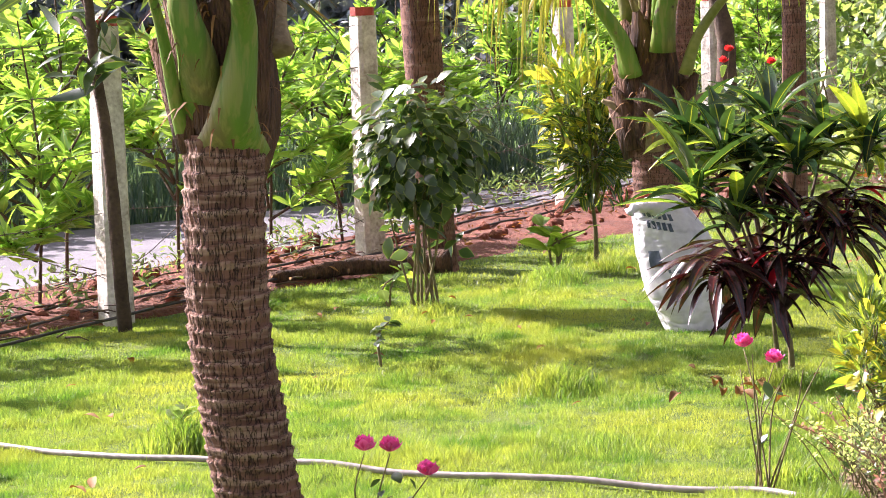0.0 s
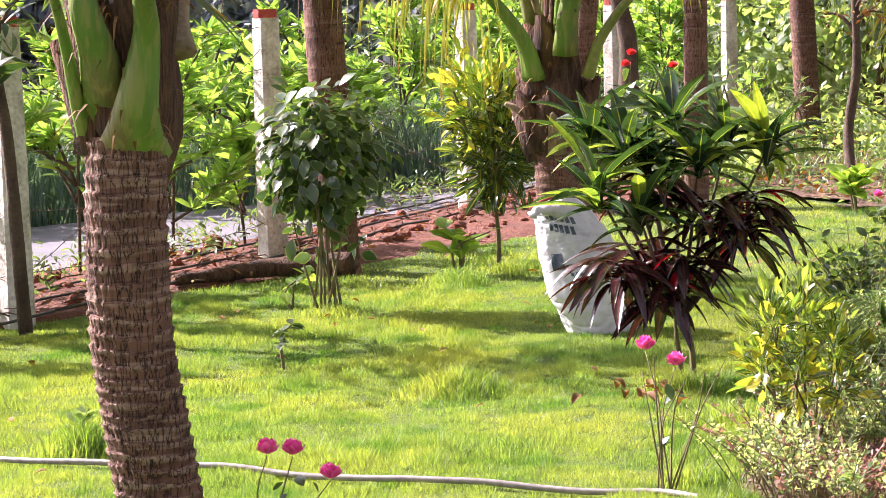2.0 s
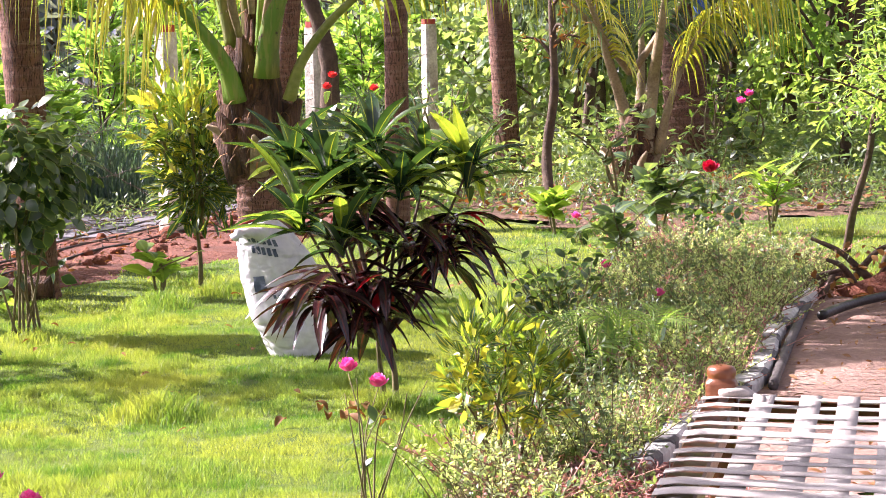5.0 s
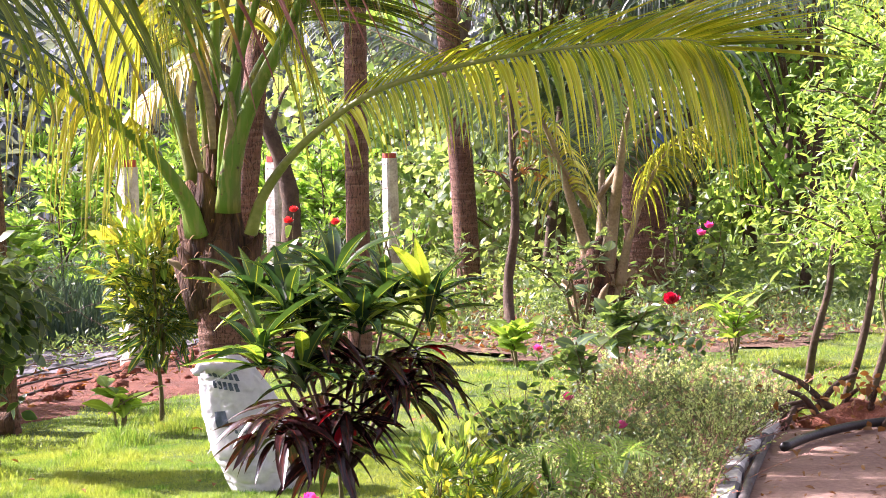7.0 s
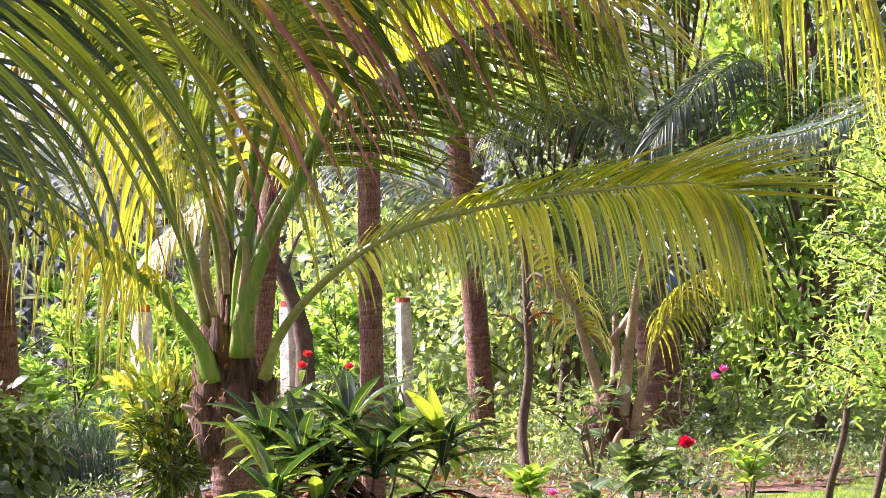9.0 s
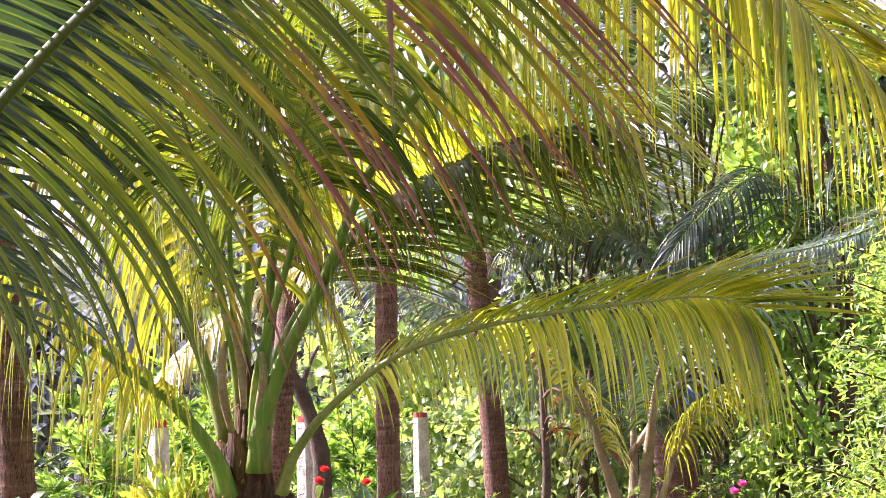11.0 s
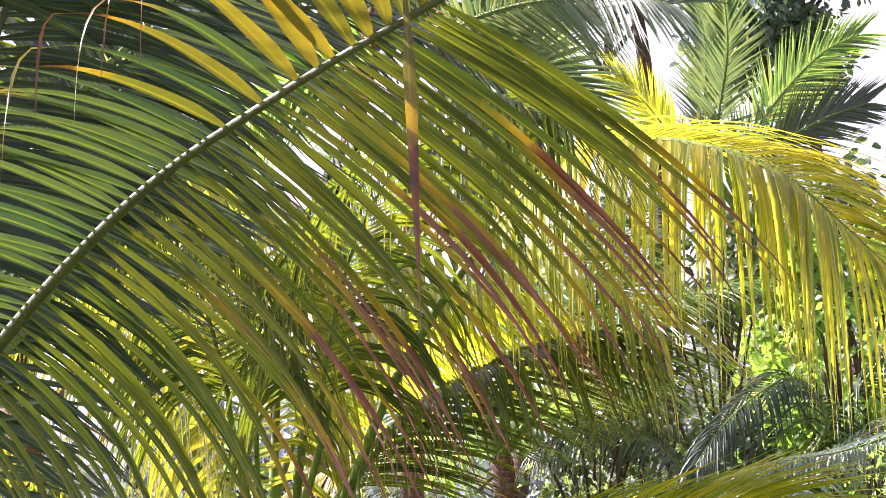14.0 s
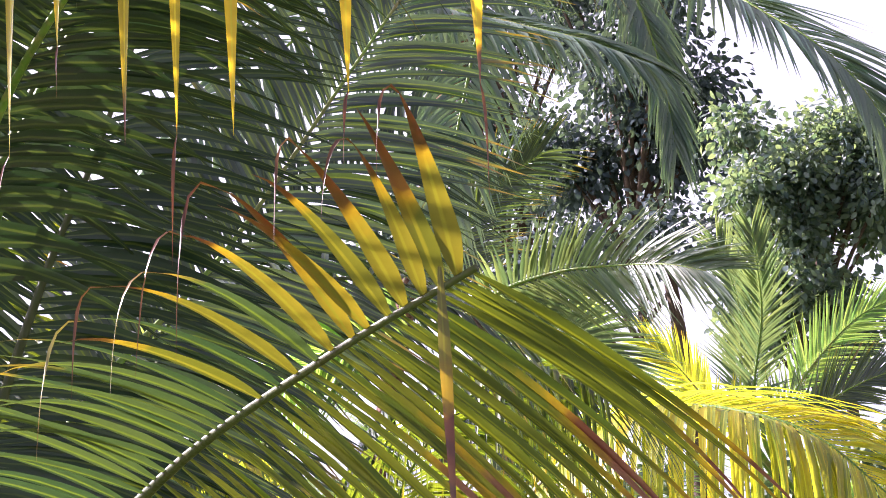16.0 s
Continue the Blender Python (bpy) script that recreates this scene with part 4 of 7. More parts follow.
def crown(palm, top, n, reach, mat, seed, rise=0.9, sag=1.2, count=46, length=0.8, ways=None, pet="petiole", droop=1.5, wide=0.042):
    """Fronds all round a palm's top."""
    q = random.Random(seed)
    for i in range(n):
        w = ways[i] if ways else 2 * math.pi * (i + q.uniform(-0.3, 0.3)) / n
        e = q.uniform(0.3, 1.0) * rise
        ln = reach * q.uniform(0.85, 1.1)
        pts = []
        for k in range(6):
            u = k / 5
            pts.append(top + Vector((math.cos(w) * ln * u, math.sin(w) * ln * u, ln * (e * u - sag * 0.62 * u * u))))
        frond(palm, pts, length, mat, width=wide, up=(0.1, -0.35, 0.8), spread=(62, 24), count=count, first=0.16, droop=droop, seed=seed * 31 + i, r0=0.035, n=5, pet=pet)


P3 = thing("coconut_palm", (5.060, 19.969, 0.000), "short coconut palm with shaggy grey-brown leaf bases", "palm tree")
p3 = Vector((5.060, 19.969, 0.000))
part("trunk", trunk_mesh([p3 - Vector((0, 0, 0.1)), p3 + Vector((0, 0, 0.2)), p3 + Vector((0, 0, 0.4))], 0.20, 0.17, 0.09, 28, 0.03), M["fibre"], P3)
fibre_core(P3, p3 + Vector((0, 0, 0.22)), 0.17, 0.34, 31)
stubs(P3, p3 + Vector((0, 0, 0.1)), 0.14, 6, 0.26, 32)
for k, (pts, ln, mat, r) in enumerate((
        ([(5.029, 20.000, 0.314), (5.007, 20.000, 0.609), (4.853, 19.900, 1.057), (4.660, 19.800, 1.597), (4.377, 19.700, 2.035), (3.953, 19.500, 2.322)], 0.8, "palm_y", 0.085),
        ([(5.135, 19.900, 0.315), (5.202, 19.900, 0.753), (5.261, 19.800, 1.289), (5.321, 19.700, 1.748), (5.469, 19.500, 2.244), (5.787, 19.200, 2.603)], 0.8, "palm_b", 0.085),
        ([(5.266, 19.900, 0.310), (5.335, 19.800, 0.702), (5.497, 19.700, 1.186), (5.659, 19.500, 1.519), (5.962, 19.200, 1.746)], 0.7, "palm_y", 0.05),
        ([(5.136, 20.100, 0.305), (5.199, 20.200, 0.943), (5.229, 20.300, 1.488), (5.196, 20.400, 1.989), (4.978, 20.500, 2.498)], 0.8, "palm_b", 0.06))):
    frond(P3, pts, ln, mat, droop=2.0, count=50, first=0.42, seed=33 + k, r0=r, base_wide=1.3, pet="petiole_old")
crown(P3, p3 + Vector((0, 0, 1.0)), 3, 2.4, "palm_far", 36, rise=1.5, sag=1.0, pet="petiole_old")

P4, p4 = stand((6.087, 21.845, 0.000), 2.1, 0.22, 0.2, (-0.1, 0.1), "coconut palm with a thick fibrous red-brown trunk", "bark2", 0.13, 0.022)
stubs(P4, p4 - Vector((0, 0, 0.4)), 0.16, 5, 0.4, 42)
for k, (pts, ln, mat, sag) in enumerate((
        ([(6.344, 21.500, 2.198), (6.872, 20.500, 3.067), (6.460, 20.000, 3.480), (6.024, 19.600, 3.347), (5.576, 19.300, 3.036), (5.291, 19.200, 2.700)], 0.9, "palm_d", 1.6),
        ([(6.289, 21.500, 2.200), (7.094, 20.500, 3.319), (7.355, 20.000, 3.721), (7.514, 19.600, 3.575), (7.798, 19.300, 3.247)], 1.0, "palm_d", 1.8),
        ([(7.680, 19.000, 3.316), (7.090, 18.800, 2.972), (6.423, 18.600, 2.761), (5.826, 18.400, 2.664), (5.273, 18.300, 2.531)], 0.55, "palm_grey", 2.6),
        ([(6.212, 22.000, 2.275), (5.895, 22.000, 2.878), (5.461, 22.000, 3.210), (5.020, 22.000, 3.270), (4.575, 22.000, 3.062)], 0.9, "palm_b", 1.8))):
    frond(P4, [p4] + pts, ln, mat, up=(0.1, -0.35, 0.8), spread=(66, 26), count=64, first=0.22, droop=sag, seed=41 + k, r0=0.035, n=6)
P5, p5 = stand((-0.033, 13.287, 0.000), 3.0, 0.115, 0.10, (-0.15, 0.1), "coconut palm with a smooth brown trunk beside the fence", "bark2")
fibre_core(P5, p5, 0.13, 0.45, 53)
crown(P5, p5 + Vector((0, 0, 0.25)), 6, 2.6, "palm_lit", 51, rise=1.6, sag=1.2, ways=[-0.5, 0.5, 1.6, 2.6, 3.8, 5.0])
frond(P5, [(-0.624, 13.886, 2.261), (-0.302, 13.797, 2.604), (0.051, 13.600, 2.839), (0.398, 13.394, 3.069), (0.800, 13.176, 3.229), (1.251, 12.940, 3.225)], 0.7, "palm_y", droop=2.4, count=40, first=0.5, seed=54, r0=0.075, base_wide=1.2, pet="petiole_old")
p6_base, p6_top = Vector((2.514, 16.813, -0.156)), Vector((3.288, 17.086, 9.880))
P6, p6 = stand((p6_base.x, p6_base.y, 0), 4.7, 0.088, 0.075, (0.10, 0.05), "coconut palm with a smooth reddish trunk", "bark2")
p8_base = Vector((1.610, 17.124, 0.829))
P8, p8 = stand((p8_base.x, p8_base.y, 0), p6_top.z, 0.088, 0.08, ((p6_top - p8_base).x, (p6_top - p8_base).y), "tall slender leaning coconut palm with a reddish trunk", "bark2")
P8_FRONDS = (
    # way of the stalk, leaflet length, material, angles, sinking, seed
    ([(3.952, 15.500, 8.816), (4.159, 14.800, 7.648), (4.385, 14.300, 7.165), (4.658, 13.900, 6.759), (4.862, 13.600, 6.328), (4.971, 13.400, 5.852)], 1.15, "palm_grey", (34, 20), 0.25, 61),
    ([(3.802, 16.000, 8.769), (3.874, 15.600, 7.884), (3.936, 15.300, 7.337), (3.974, 15.100, 6.805), (3.983, 15.000, 6.403)], 0.8, "palm_grey", (34, 14), 0.5, 62),
    ([(2.676, 15.500, 8.255), (2.105, 15.000, 7.692), (1.509, 14.600, 7.118), (0.961, 14.300, 6.535), (0.515, 14.000, 5.911)], 1.2, "palm_grey", (62, 30), 1.0, 63),
    ([(3.104, 16.000, 8.525), (2.812, 15.500, 7.653), (2.615, 15.200, 6.991), (2.438, 15.000, 6.314), (2.308, 14.800, 5.705)], 1.0, "palm_grey", (60, 25), 0.8, 66),
)
for pts, ln, mat, spread, sag, sd in P8_FRONDS:
    frond(P8, [p8] + pts, ln, mat, up=(0.1, -0.75, 0.6), droop=sag, count=64, first=0.25, spread=spread, seed=sd, r0=0.04, width=0.05)
# a pale frond that reaches across, nearly level
frond(P8, [p8, (1.629, 13.000, 7.079), (1.957, 12.600, 6.496), (2.354, 12.300, 6.249), (2.702, 12.000, 6.039), (2.993, 11.800, 5.838)], 0.8, "palm_grey", up=(0, -0.6, 0.8), droop=0.7, count=60, first=0.35, spread=(40, 20), seed=67, r0=0.035, width=0.045)
P7, p7 = stand((4.482, 22.559, -0.051), 3.1, 0.125, 0.11, (-0.15, 0.2), "coconut palm with a pale ringed trunk")
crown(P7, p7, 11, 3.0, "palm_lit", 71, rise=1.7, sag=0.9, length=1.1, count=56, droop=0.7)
# ---- fence ----
POSTS = [(fence_xy(-3.3, -0.1), 0.03), (Vector((-1.618, 11.597, 0.000)), 0.0), (Vector((-0.430, 14.071, 0.000)), 0.0), (Vector((0.906, 16.972, 0.000)), 0.0), (Vector((2.339, 20.265, -0.180)), 0.1), (Vector((3.900, 23.681, -0.447)), -0.2), (Vector((5.807, 27.902, -0.088)), 0.1), (Vector((9.270, 31.671, -0.394)), 0.0)]


def fence_post(at, turn, h=1.5):
    post = thing("fence_post", (at.x, at.y, 0), "whitewashed concrete fence post with a chipped red top", "fence post", "posts of the wire fence")
    g = Geo()
    for k, z in enumerate((-0.15, 0.02, 0.5, 1.0, h - 0.05)):
        r = 0.074 - 0.010 * z / h
        for j, (u, v) in enumerate(((-1, -0.7), (-0.7, -1), (0.7, -1), (1, -0.7), (1, 0.7), (0.7, 1), (-0.7, 1), (-1, 0.7))):
            w = turn + 0.65
            p = Vector((u * math.cos(w) - v * math.sin(w), u * math.sin(w) + v * math.cos(w), 0)) * r
            g.v.append(Vector((at.x, at.y, z)) + p + Vector((0.004 * noise.noise(Vector((z * 3, j, at.x))), 0, 0)))
            g.uv.append((0, 0))
    for k in range(4):
        for j in range(8):
            a, b = k * 8 + j, k * 8 + (j + 1) % 8
            g.f.append((a, b, b + 8, a + 8))
    g.f.append(tuple(range(32, 40)))
    part("shaft", g, M["concrete"], post, smooth=False)
    g = Geo()
    r = 0.067
    for z in (h - 0.05, h):
        for j in range(8):
            w = turn + 0.65 + math.pi / 4 * (j + 0.5)
            g.v.append(Vector((at.x + math.cos(w) * r * 1.08, at.y + math.sin(w) * r * 1.08, z)))
            g.uv.append((0, 0))
    for j in range(8):
        g.f.append((j, (j + 1) % 8, (j + 1) % 8 + 8, j + 8))
    g.f.append(tuple(range(8, 16)))
    part("painted_top", g, M["redpaint"], post, "chipped red painted top", smooth=False)


for at, turn in POSTS:
    fence_post(at, turn)


def wire_run(a, b, za, zb, seed):
    """One barbed strand between two posts, slack and twisted, with barbs."""
    q = random.Random(seed)
    g = Geo()
    line = []
    for i in range(25):
        u = i / 24
        p = a.lerp(b, u)
        line.append(Vector((p.x, p.y, za + (zb - za) * u - 0.05 * math.sin(math.pi * u) + 0.006 * q.uniform(-1, 1))))
    g.tube(line, [0.0022] * 25, 5, cap=False)
    for i in range(int((b - a).length / 0.13)):
        u = (i + 0.5) / int((b - a).length / 0.13)
        k = min(u * 24, 23.9)
        p = line[int(k)].lerp(line[int(k) + 1], k % 1)
        for s in (-1, 1):
            d = Vector((q.uniform(-1, 1), q.uniform(-1, 1), s * 1.2)).normalized() * 0.022
            g.tube([p - d * 0.3, p + d], [0.0018, 0.0008], 4)
    return g


for i in range(len(POSTS) - 1):
    a, b = POSTS[i][0], POSTS[i + 1][0]
    wires = thing("barbed_wire", (a.x, a.y, 0.9), "rusty barbed wire strands strung between the fence posts", "barbed wire", "wires of the fence")
    for k, z in enumerate((0.25, 0.55, 0.85, 1.15, 1.4)):
        part("strand", wire_run(a, b, z, z, i * 10 + k), M["wire"], wires)
    part("strand", wire_run(a, b, 0.2, 1.3, i * 10 + 7), M["wire"], wires)
    part("strand", wire_run(a, b, 1.3, 0.2, i * 10 + 8), M["wire"], wires)

# ---- plants ----


def stalks(lines, r, seg=6):
    g = Geo()
    for ln in lines:
        p = smooth_line(ln, 8)
        g.tube(p, [r * (1 - 0.6 * i / 7) for i in range(8)], seg)
    return g


def unit(n, up=0.0):
    v = NPR.normal(size=(n, 3)) + np.array((0, 0, up))
    return v / np.linalg.norm(v, axis=1, keepdims=True)


def hedge_plant(at, h, seed, label="slender hedge shrub with bright lance-shaped leaves", mat="hedge", size=0.15, name="hedge_shrub", whorls=60, spread=0.42):
    """Some upright shoots, with whorls of leaves that point up and out, thickest towards the tips."""
    q = random.Random(seed)
    at = Vector(at)
    shrub = thing(name, at, label, "shrub", "shrubs along the fence")
    lines, pos, way = [], [], []
    lines.append([at - Vector((0, 0, 0.05)), at + Vector((q.gauss(0, 0.04), q.gauss(0, 0.04), h * 0.5)), at + Vector((q.gauss(0, 0.06), q.gauss(0, 0.06), h))])
    for i in range(11):
        z = h * q.uniform(0.12, 0.72)
        w = 2.4 * i + q.uniform(-0.5, 0.5)
        s = spread * q.uniform(0.45, 1.1)
        a = at + Vector((0, 0, z))
        b = a + Vector((math.cos(w) * s, math.sin(w) * s, h * q.uniform(0.10, 0.34)))
        lines.append([a, a.lerp(b, 0.55) - Vector((0, 0, 0.02)), b])
    part("stem", stalks(lines, 0.011), M["twig"], shrub)
    fine = [smooth_line(ln, 12) for ln in lines]
    for i in range(whorls):
        ln = fine[i % len(fine)]
        u = 11 if i < len(fine) else q.randrange(4, 12)
        p = ln[u]
        d = (ln[u] - ln[u - 1]).normalized() + Vector((0, 0, 0.35))
        a0 = q.uniform(0, 6.3)
        for k in range(8):
            w = a0 + k * 0.785 + q.uniform(-0.25, 0.25)
            pos.append(tuple(p + Vector((0, 0, q.uniform(-0.03, 0.02)))))
            way.append(tuple(d * q.uniform(0.15, 1.1) + Vector((math.cos(w), math.sin(w), q.uniform(-0.35, 0.25)))))
    n = len(pos)
    cloud("foliage", pos, way, unit(n, 1.5), NPR.uniform(size * 0.65, size * 1.2, n), BAY, M[mat], shrub, kind="stuff")
    return shrub


q = random.Random(3)
for s, o, h in ((-3.2, -0.9, 1.7), (-2.1, -1.0, 1.6), (-1.2, -0.8, 1.75), (-0.3, -1.1, 1.7), (0.35, -0.7, 1.5), (1.05, -1.0, 1.75), (1.9, -0.8, 1.65), (2.85, -0.72, 1.6), (3.4, -0.5, 1.2)):
    hedge_plant(fence_xy(s, o, 0.0), h, int(100 + s * 10), whorls=92, size=0.15)
for i in range(46):
    s = -2.0 + i * 0.42 + q.uniform(-0.2, 0.2)
    hedge_plant(fence_xy(s, lane_far(s) - 0.25 - 1.3 * q.random(), 0.0), q.uniform(1.1, 1.75) if s < 9 else q.uniform(1.2, 2.0), 100 + i, "leafy shrub with bright lance-shaped leaves beyond the lane", whorls=76, size=0.15)


def blob_tree(name, at, h, r, mat, seed, n=2600, size=0.16, label="", trunk=0.1, tmpl=None, squash=1.0, low=0.3):
    """A broad-leaved tree: tapered trunk, limbs, and clumps of leaves with gaps."""
    q = random.Random(seed)
    at = Vector(at)
    tree = thing(name, at, label, "tree")
    lines, pos, way = [], [], []
    for i in range(28):
        w = q.uniform(0, 2 * math.pi)
        z = h * q.uniform(low, 1.0)
        s = r * q.uniform(0.3, 1.0) * math.sqrt(max(0.05, 1 - ((z / h - 0.6) / 0.55) ** 2))
        b = at + Vector((math.cos(w) * s, math.sin(w) * s, z))
        a = at + Vector((0, 0, min(0.85 * z, h * low * 0.8 + 0.5 * (z - h * low * 0.8)) if low > 0.5 else z * 0.6))
        if low < 0.5:
            a += Vector(((b - at).x * 0.3, (b - at).y * 0.3, 0.1 * z))
        lines.append([a, a.lerp(b, 0.5) + Vector((0, 0, 0.1 * r)), b])
        for k in range(n // 28):
            c = r * 0.40
            d = Vector((q.gauss(0, 1), q.gauss(0, 1), q.gauss(0, 0.8))).normalized() * c * q.random() ** 0.6 * q.uniform(0.6, 1.25)
            pos.append(tuple(b + d))
            way.append((d.x + q.gauss(0, 0.3), d.y + q.gauss(0, 0.3), d.z - 0.4 * c + q.gauss(0, 0.3)))
    for ln in lines:
        part("limb", stalks([ln], trunk * 0.28), M["twig"], tree)
    part("trunk", stalks([[at - Vector((0, 0, 0.2)), at + Vector((0.05 * h, 0, h * 0.45)), at + Vector((0, 0, h * 0.9))]], trunk, 8), M["twig"], tree)
    cloud("crown", pos, way, unit(len(pos), 1.0), NPR.uniform(size * 0.7, size * 1.3, len(pos)), tmpl or SMALL, M[mat], tree, kind="stuff")
    return tree


# far ridge, haze put into its pale colour
g = Geo()
for k in range(2):
    for i in range(161):
        w = radians(-60 + 0.75 * i)
        r = 260
        g.v.append(Vector((math.sin(w) * r, math.cos(w) * r, -1.0 if k == 0 else 15 + 4 * noise.noise(Vector((w * 5, 0, 0))) + 1.5 * noise.noise(Vector((w * 60, 3, 0))))))
        g.uv.append((0, 0))
for i in range(160):
    g.f.append((i, i + 1, i + 162, i + 161))
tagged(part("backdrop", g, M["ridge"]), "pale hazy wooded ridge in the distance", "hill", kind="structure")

# far wooded slope behind the lane, haze put into the leaf colour
for i in range(30):
    w = radians(-22 + i * 1.7)
    d = q.uniform(46, 62)
    h = q.uniform(2.4, 3.3) if i < 13 else q.uniform(4.5, 7.5)
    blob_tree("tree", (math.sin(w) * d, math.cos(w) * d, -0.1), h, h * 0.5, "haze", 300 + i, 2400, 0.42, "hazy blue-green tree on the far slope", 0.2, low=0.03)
for i in range(11):
    w = radians(9 + i * 1.7)
    d = q.uniform(29, 38)
    h = q.uniform(2.5, 4.6)
    blob_tree("tree", (math.sin(w) * d, math.cos(w) * d, -0.1), h, 1.9, "canopy" if i % 3 else "weed", 340 + i, 3600, 0.16, "leafy light green tree behind the garden", 0.08, low=0.05)
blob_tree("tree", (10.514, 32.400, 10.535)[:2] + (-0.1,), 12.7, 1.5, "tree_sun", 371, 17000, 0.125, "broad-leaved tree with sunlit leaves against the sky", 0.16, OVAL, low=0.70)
blob_tree("tree", (10.803, 30.000, 7.817)[:2] + (-0.1,), 7.0, 2.0, "canopy", 374, 9000, 0.16, "leafy tree behind the far palms", 0.14, OVAL, low=0.3)
blob_tree("tree", (9.006, 36.917, 5.121)[:2] + (-0.1,), 17.0, 2.1, "tree_shaded", 372, 15000, 0.14, "dark broad-leaved tree in shade behind the palms", 0.2, OVAL, low=0.66)
blob_tree("tree", (7.984, 43.270, 5.800)[:2] + (-0.1,), 19.0, 2.6, "tree_shaded", 373, 15000, 0.15, "dark broad-leaved tree behind the palms", 0.22, OVAL, low=0.66)
palm, top = stand((8.6, 24.6, 0.0), 4.2, 0.10, 0.08, (0.1, 0.1), "coconut palm farther back with light green fan of fronds")
for k, (pts, ln, mat) in enumerate((
        ([(6.178, 21.000, 5.402), (6.170, 21.000, 5.989), (6.236, 20.800, 6.644), (6.171, 20.600, 7.081), (6.115, 20.500, 7.407)], 0.62, "palm_far"),
        ([(6.160, 21.200, 5.493), (6.154, 21.400, 6.131), (6.204, 21.400, 6.794), (6.126, 21.400, 7.242), (6.007, 21.300, 7.496)], 0.62, "palm_far"),
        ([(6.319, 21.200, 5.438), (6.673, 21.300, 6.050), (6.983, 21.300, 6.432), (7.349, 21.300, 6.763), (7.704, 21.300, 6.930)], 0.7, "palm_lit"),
        ([(6.189, 20.600, 5.274), (6.532, 20.400, 5.647), (6.913, 20.200, 5.861), (7.280, 20.000, 5.970)], 0.7, "palm_b"),
        ([(6.151, 21.000, 5.402), (5.752, 21.000, 5.833), (5.455, 21.000, 6.211), (5.200, 21.000, 6.428)], 0.6, "palm_mid"))):
    frond(palm, [top] + pts, ln, mat, up=(0, -1, 0.1), width=0.034, droop=0.15, count=70, first=0.3, spread=(48, 22), lift=0.05, seed=81 + k, r0=0.03, n=5)
for k, (pts, ln, mat) in enumerate((
        ([(2.641, 16.600, 5.448), (2.918, 16.200, 5.683), (3.276, 15.800, 5.734), (3.611, 15.400, 5.674), (3.867, 15.000, 5.573), (4.082, 14.800, 5.472)], 0.85, "palm_far"),
        ([(2.799, 16.600, 5.278), (3.058, 16.600, 5.445), (3.480, 16.600, 5.485), (3.848, 16.600, 5.270), (4.080, 16.600, 4.930)], 0.8, "palm_far"),
        ([(2.680, 16.800, 5.667), (2.696, 16.800, 6.055), (2.975, 16.800, 6.582), (3.425, 16.800, 6.940)], 0.8, "palm_b"),
        ([(2.498, 16.800, 5.326), (2.170, 16.800, 5.499), (1.752, 16.800, 5.417), (1.331, 16.800, 5.001), (0.996, 16.800, 4.429)], 0.9, "palm_lit"),
        ([(2.780, 16.800, 5.070), (2.942, 16.600, 4.776), (3.091, 16.400, 4.326), (3.149, 16.200, 3.814)], 0.9, "palm_far"))):
    frond(P6, [p6] + pts, ln, mat, up=(0.5, -0.85, -0.2), width=0.036, droop=0.25, count=76, first=0.3, spread=(58, 26), lift=0.05, seed=91 + k, r0=0.03, n=6)


for at, h, r, mat, sd in (((5.948, 26.337, 1.625), 2.5, 1.3, "weed", 91), ((6.382, 24.688, 1.595), 4.4, 1.2, "canopy", 92), ((7.899, 26.863, 1.577), 2.8, 1.4, "weed", 93), ((8.265, 24.651, 1.542), 4.6, 1.2, "hedge", 94), ((9.409, 25.307, 1.518), 2.9, 1.4, "weed", 95), ((5.444, 28.484, 1.663), 2.3, 1.2, "weed", 96), ((6.499, 22.583, 2.227), 5.6, 1.0, "canopy", 97), ((7.373, 21.258, 2.153), 5.0, 0.9, "hedge", 98), ((5.489, 23.877, 2.303), 5.8, 1.0, "canopy", 99)):
    blob_tree("tree", (at[0], at[1], -0.05), h, r, mat, 700 + sd, 2600, 0.12, "small leafy tree at the back of the garden", 0.06, OVAL, low=0.2)


def leaf_parts(owner, pos, way, nor, size, tmpl, mat, name="leaf", kinds=3):
    """Leaves that can be told apart: objects of their own that share a few meshes."""
    tv, tf, tuv = tmpl
    meshes = []
    for k in range(kinds):
        v = tv.copy()
        v[:, 2] += (k - 1) * 0.12 * v[:, 0] ** 2
        v[:, 1] += (k - 1) * 0.06 * np.sin(v[:, 0] * 3)
        me = bpy.data.meshes.new(name)
        me.from_pydata(v.tolist(), [], tf)
        fill(me, tuv.astype(np.float32), mat)
        meshes.append(me)
    for i, p in enumerate(pos):
        x = Vector(way[i]).normalized()
        y = x.cross(Vector(nor[i]))
        y = y.normalized() if y.length > 1e-4 else Vector((0, 1, 0))
        z = y.cross(x)
        ob = new(name, meshes[i % kinds])
        ob.parent = owner
        ob.matrix_parent_inverse = owner.matrix_basis.inverted()
        s = size[i]
        # along, across, out
        ob.matrix_basis = Matrix(((x.x * s, y.x * s, z.x * s, p[0]), (x.y * s, y.y * s, z.y * s, p[1]), (x.z * s, y.z * s, z.z * s, p[2]), (0, 0, 0, 1)))


def ellipsoid(c, r, n, q, shell=0.5):
    out = []
    for i in range(n):
        d = Vector((q.gauss(0, 1), q.gauss(0, 1), q.gauss(0, 1))).normalized()
        k = (shell + (1 - shell) * q.random())
        out.append((Vector(c) + Vector((d.x * r[0], d.y * r[1], d.z * r[2])) * k, d))
    return out


# round shrub with hanging variegated leaves
q = random.Random(61)
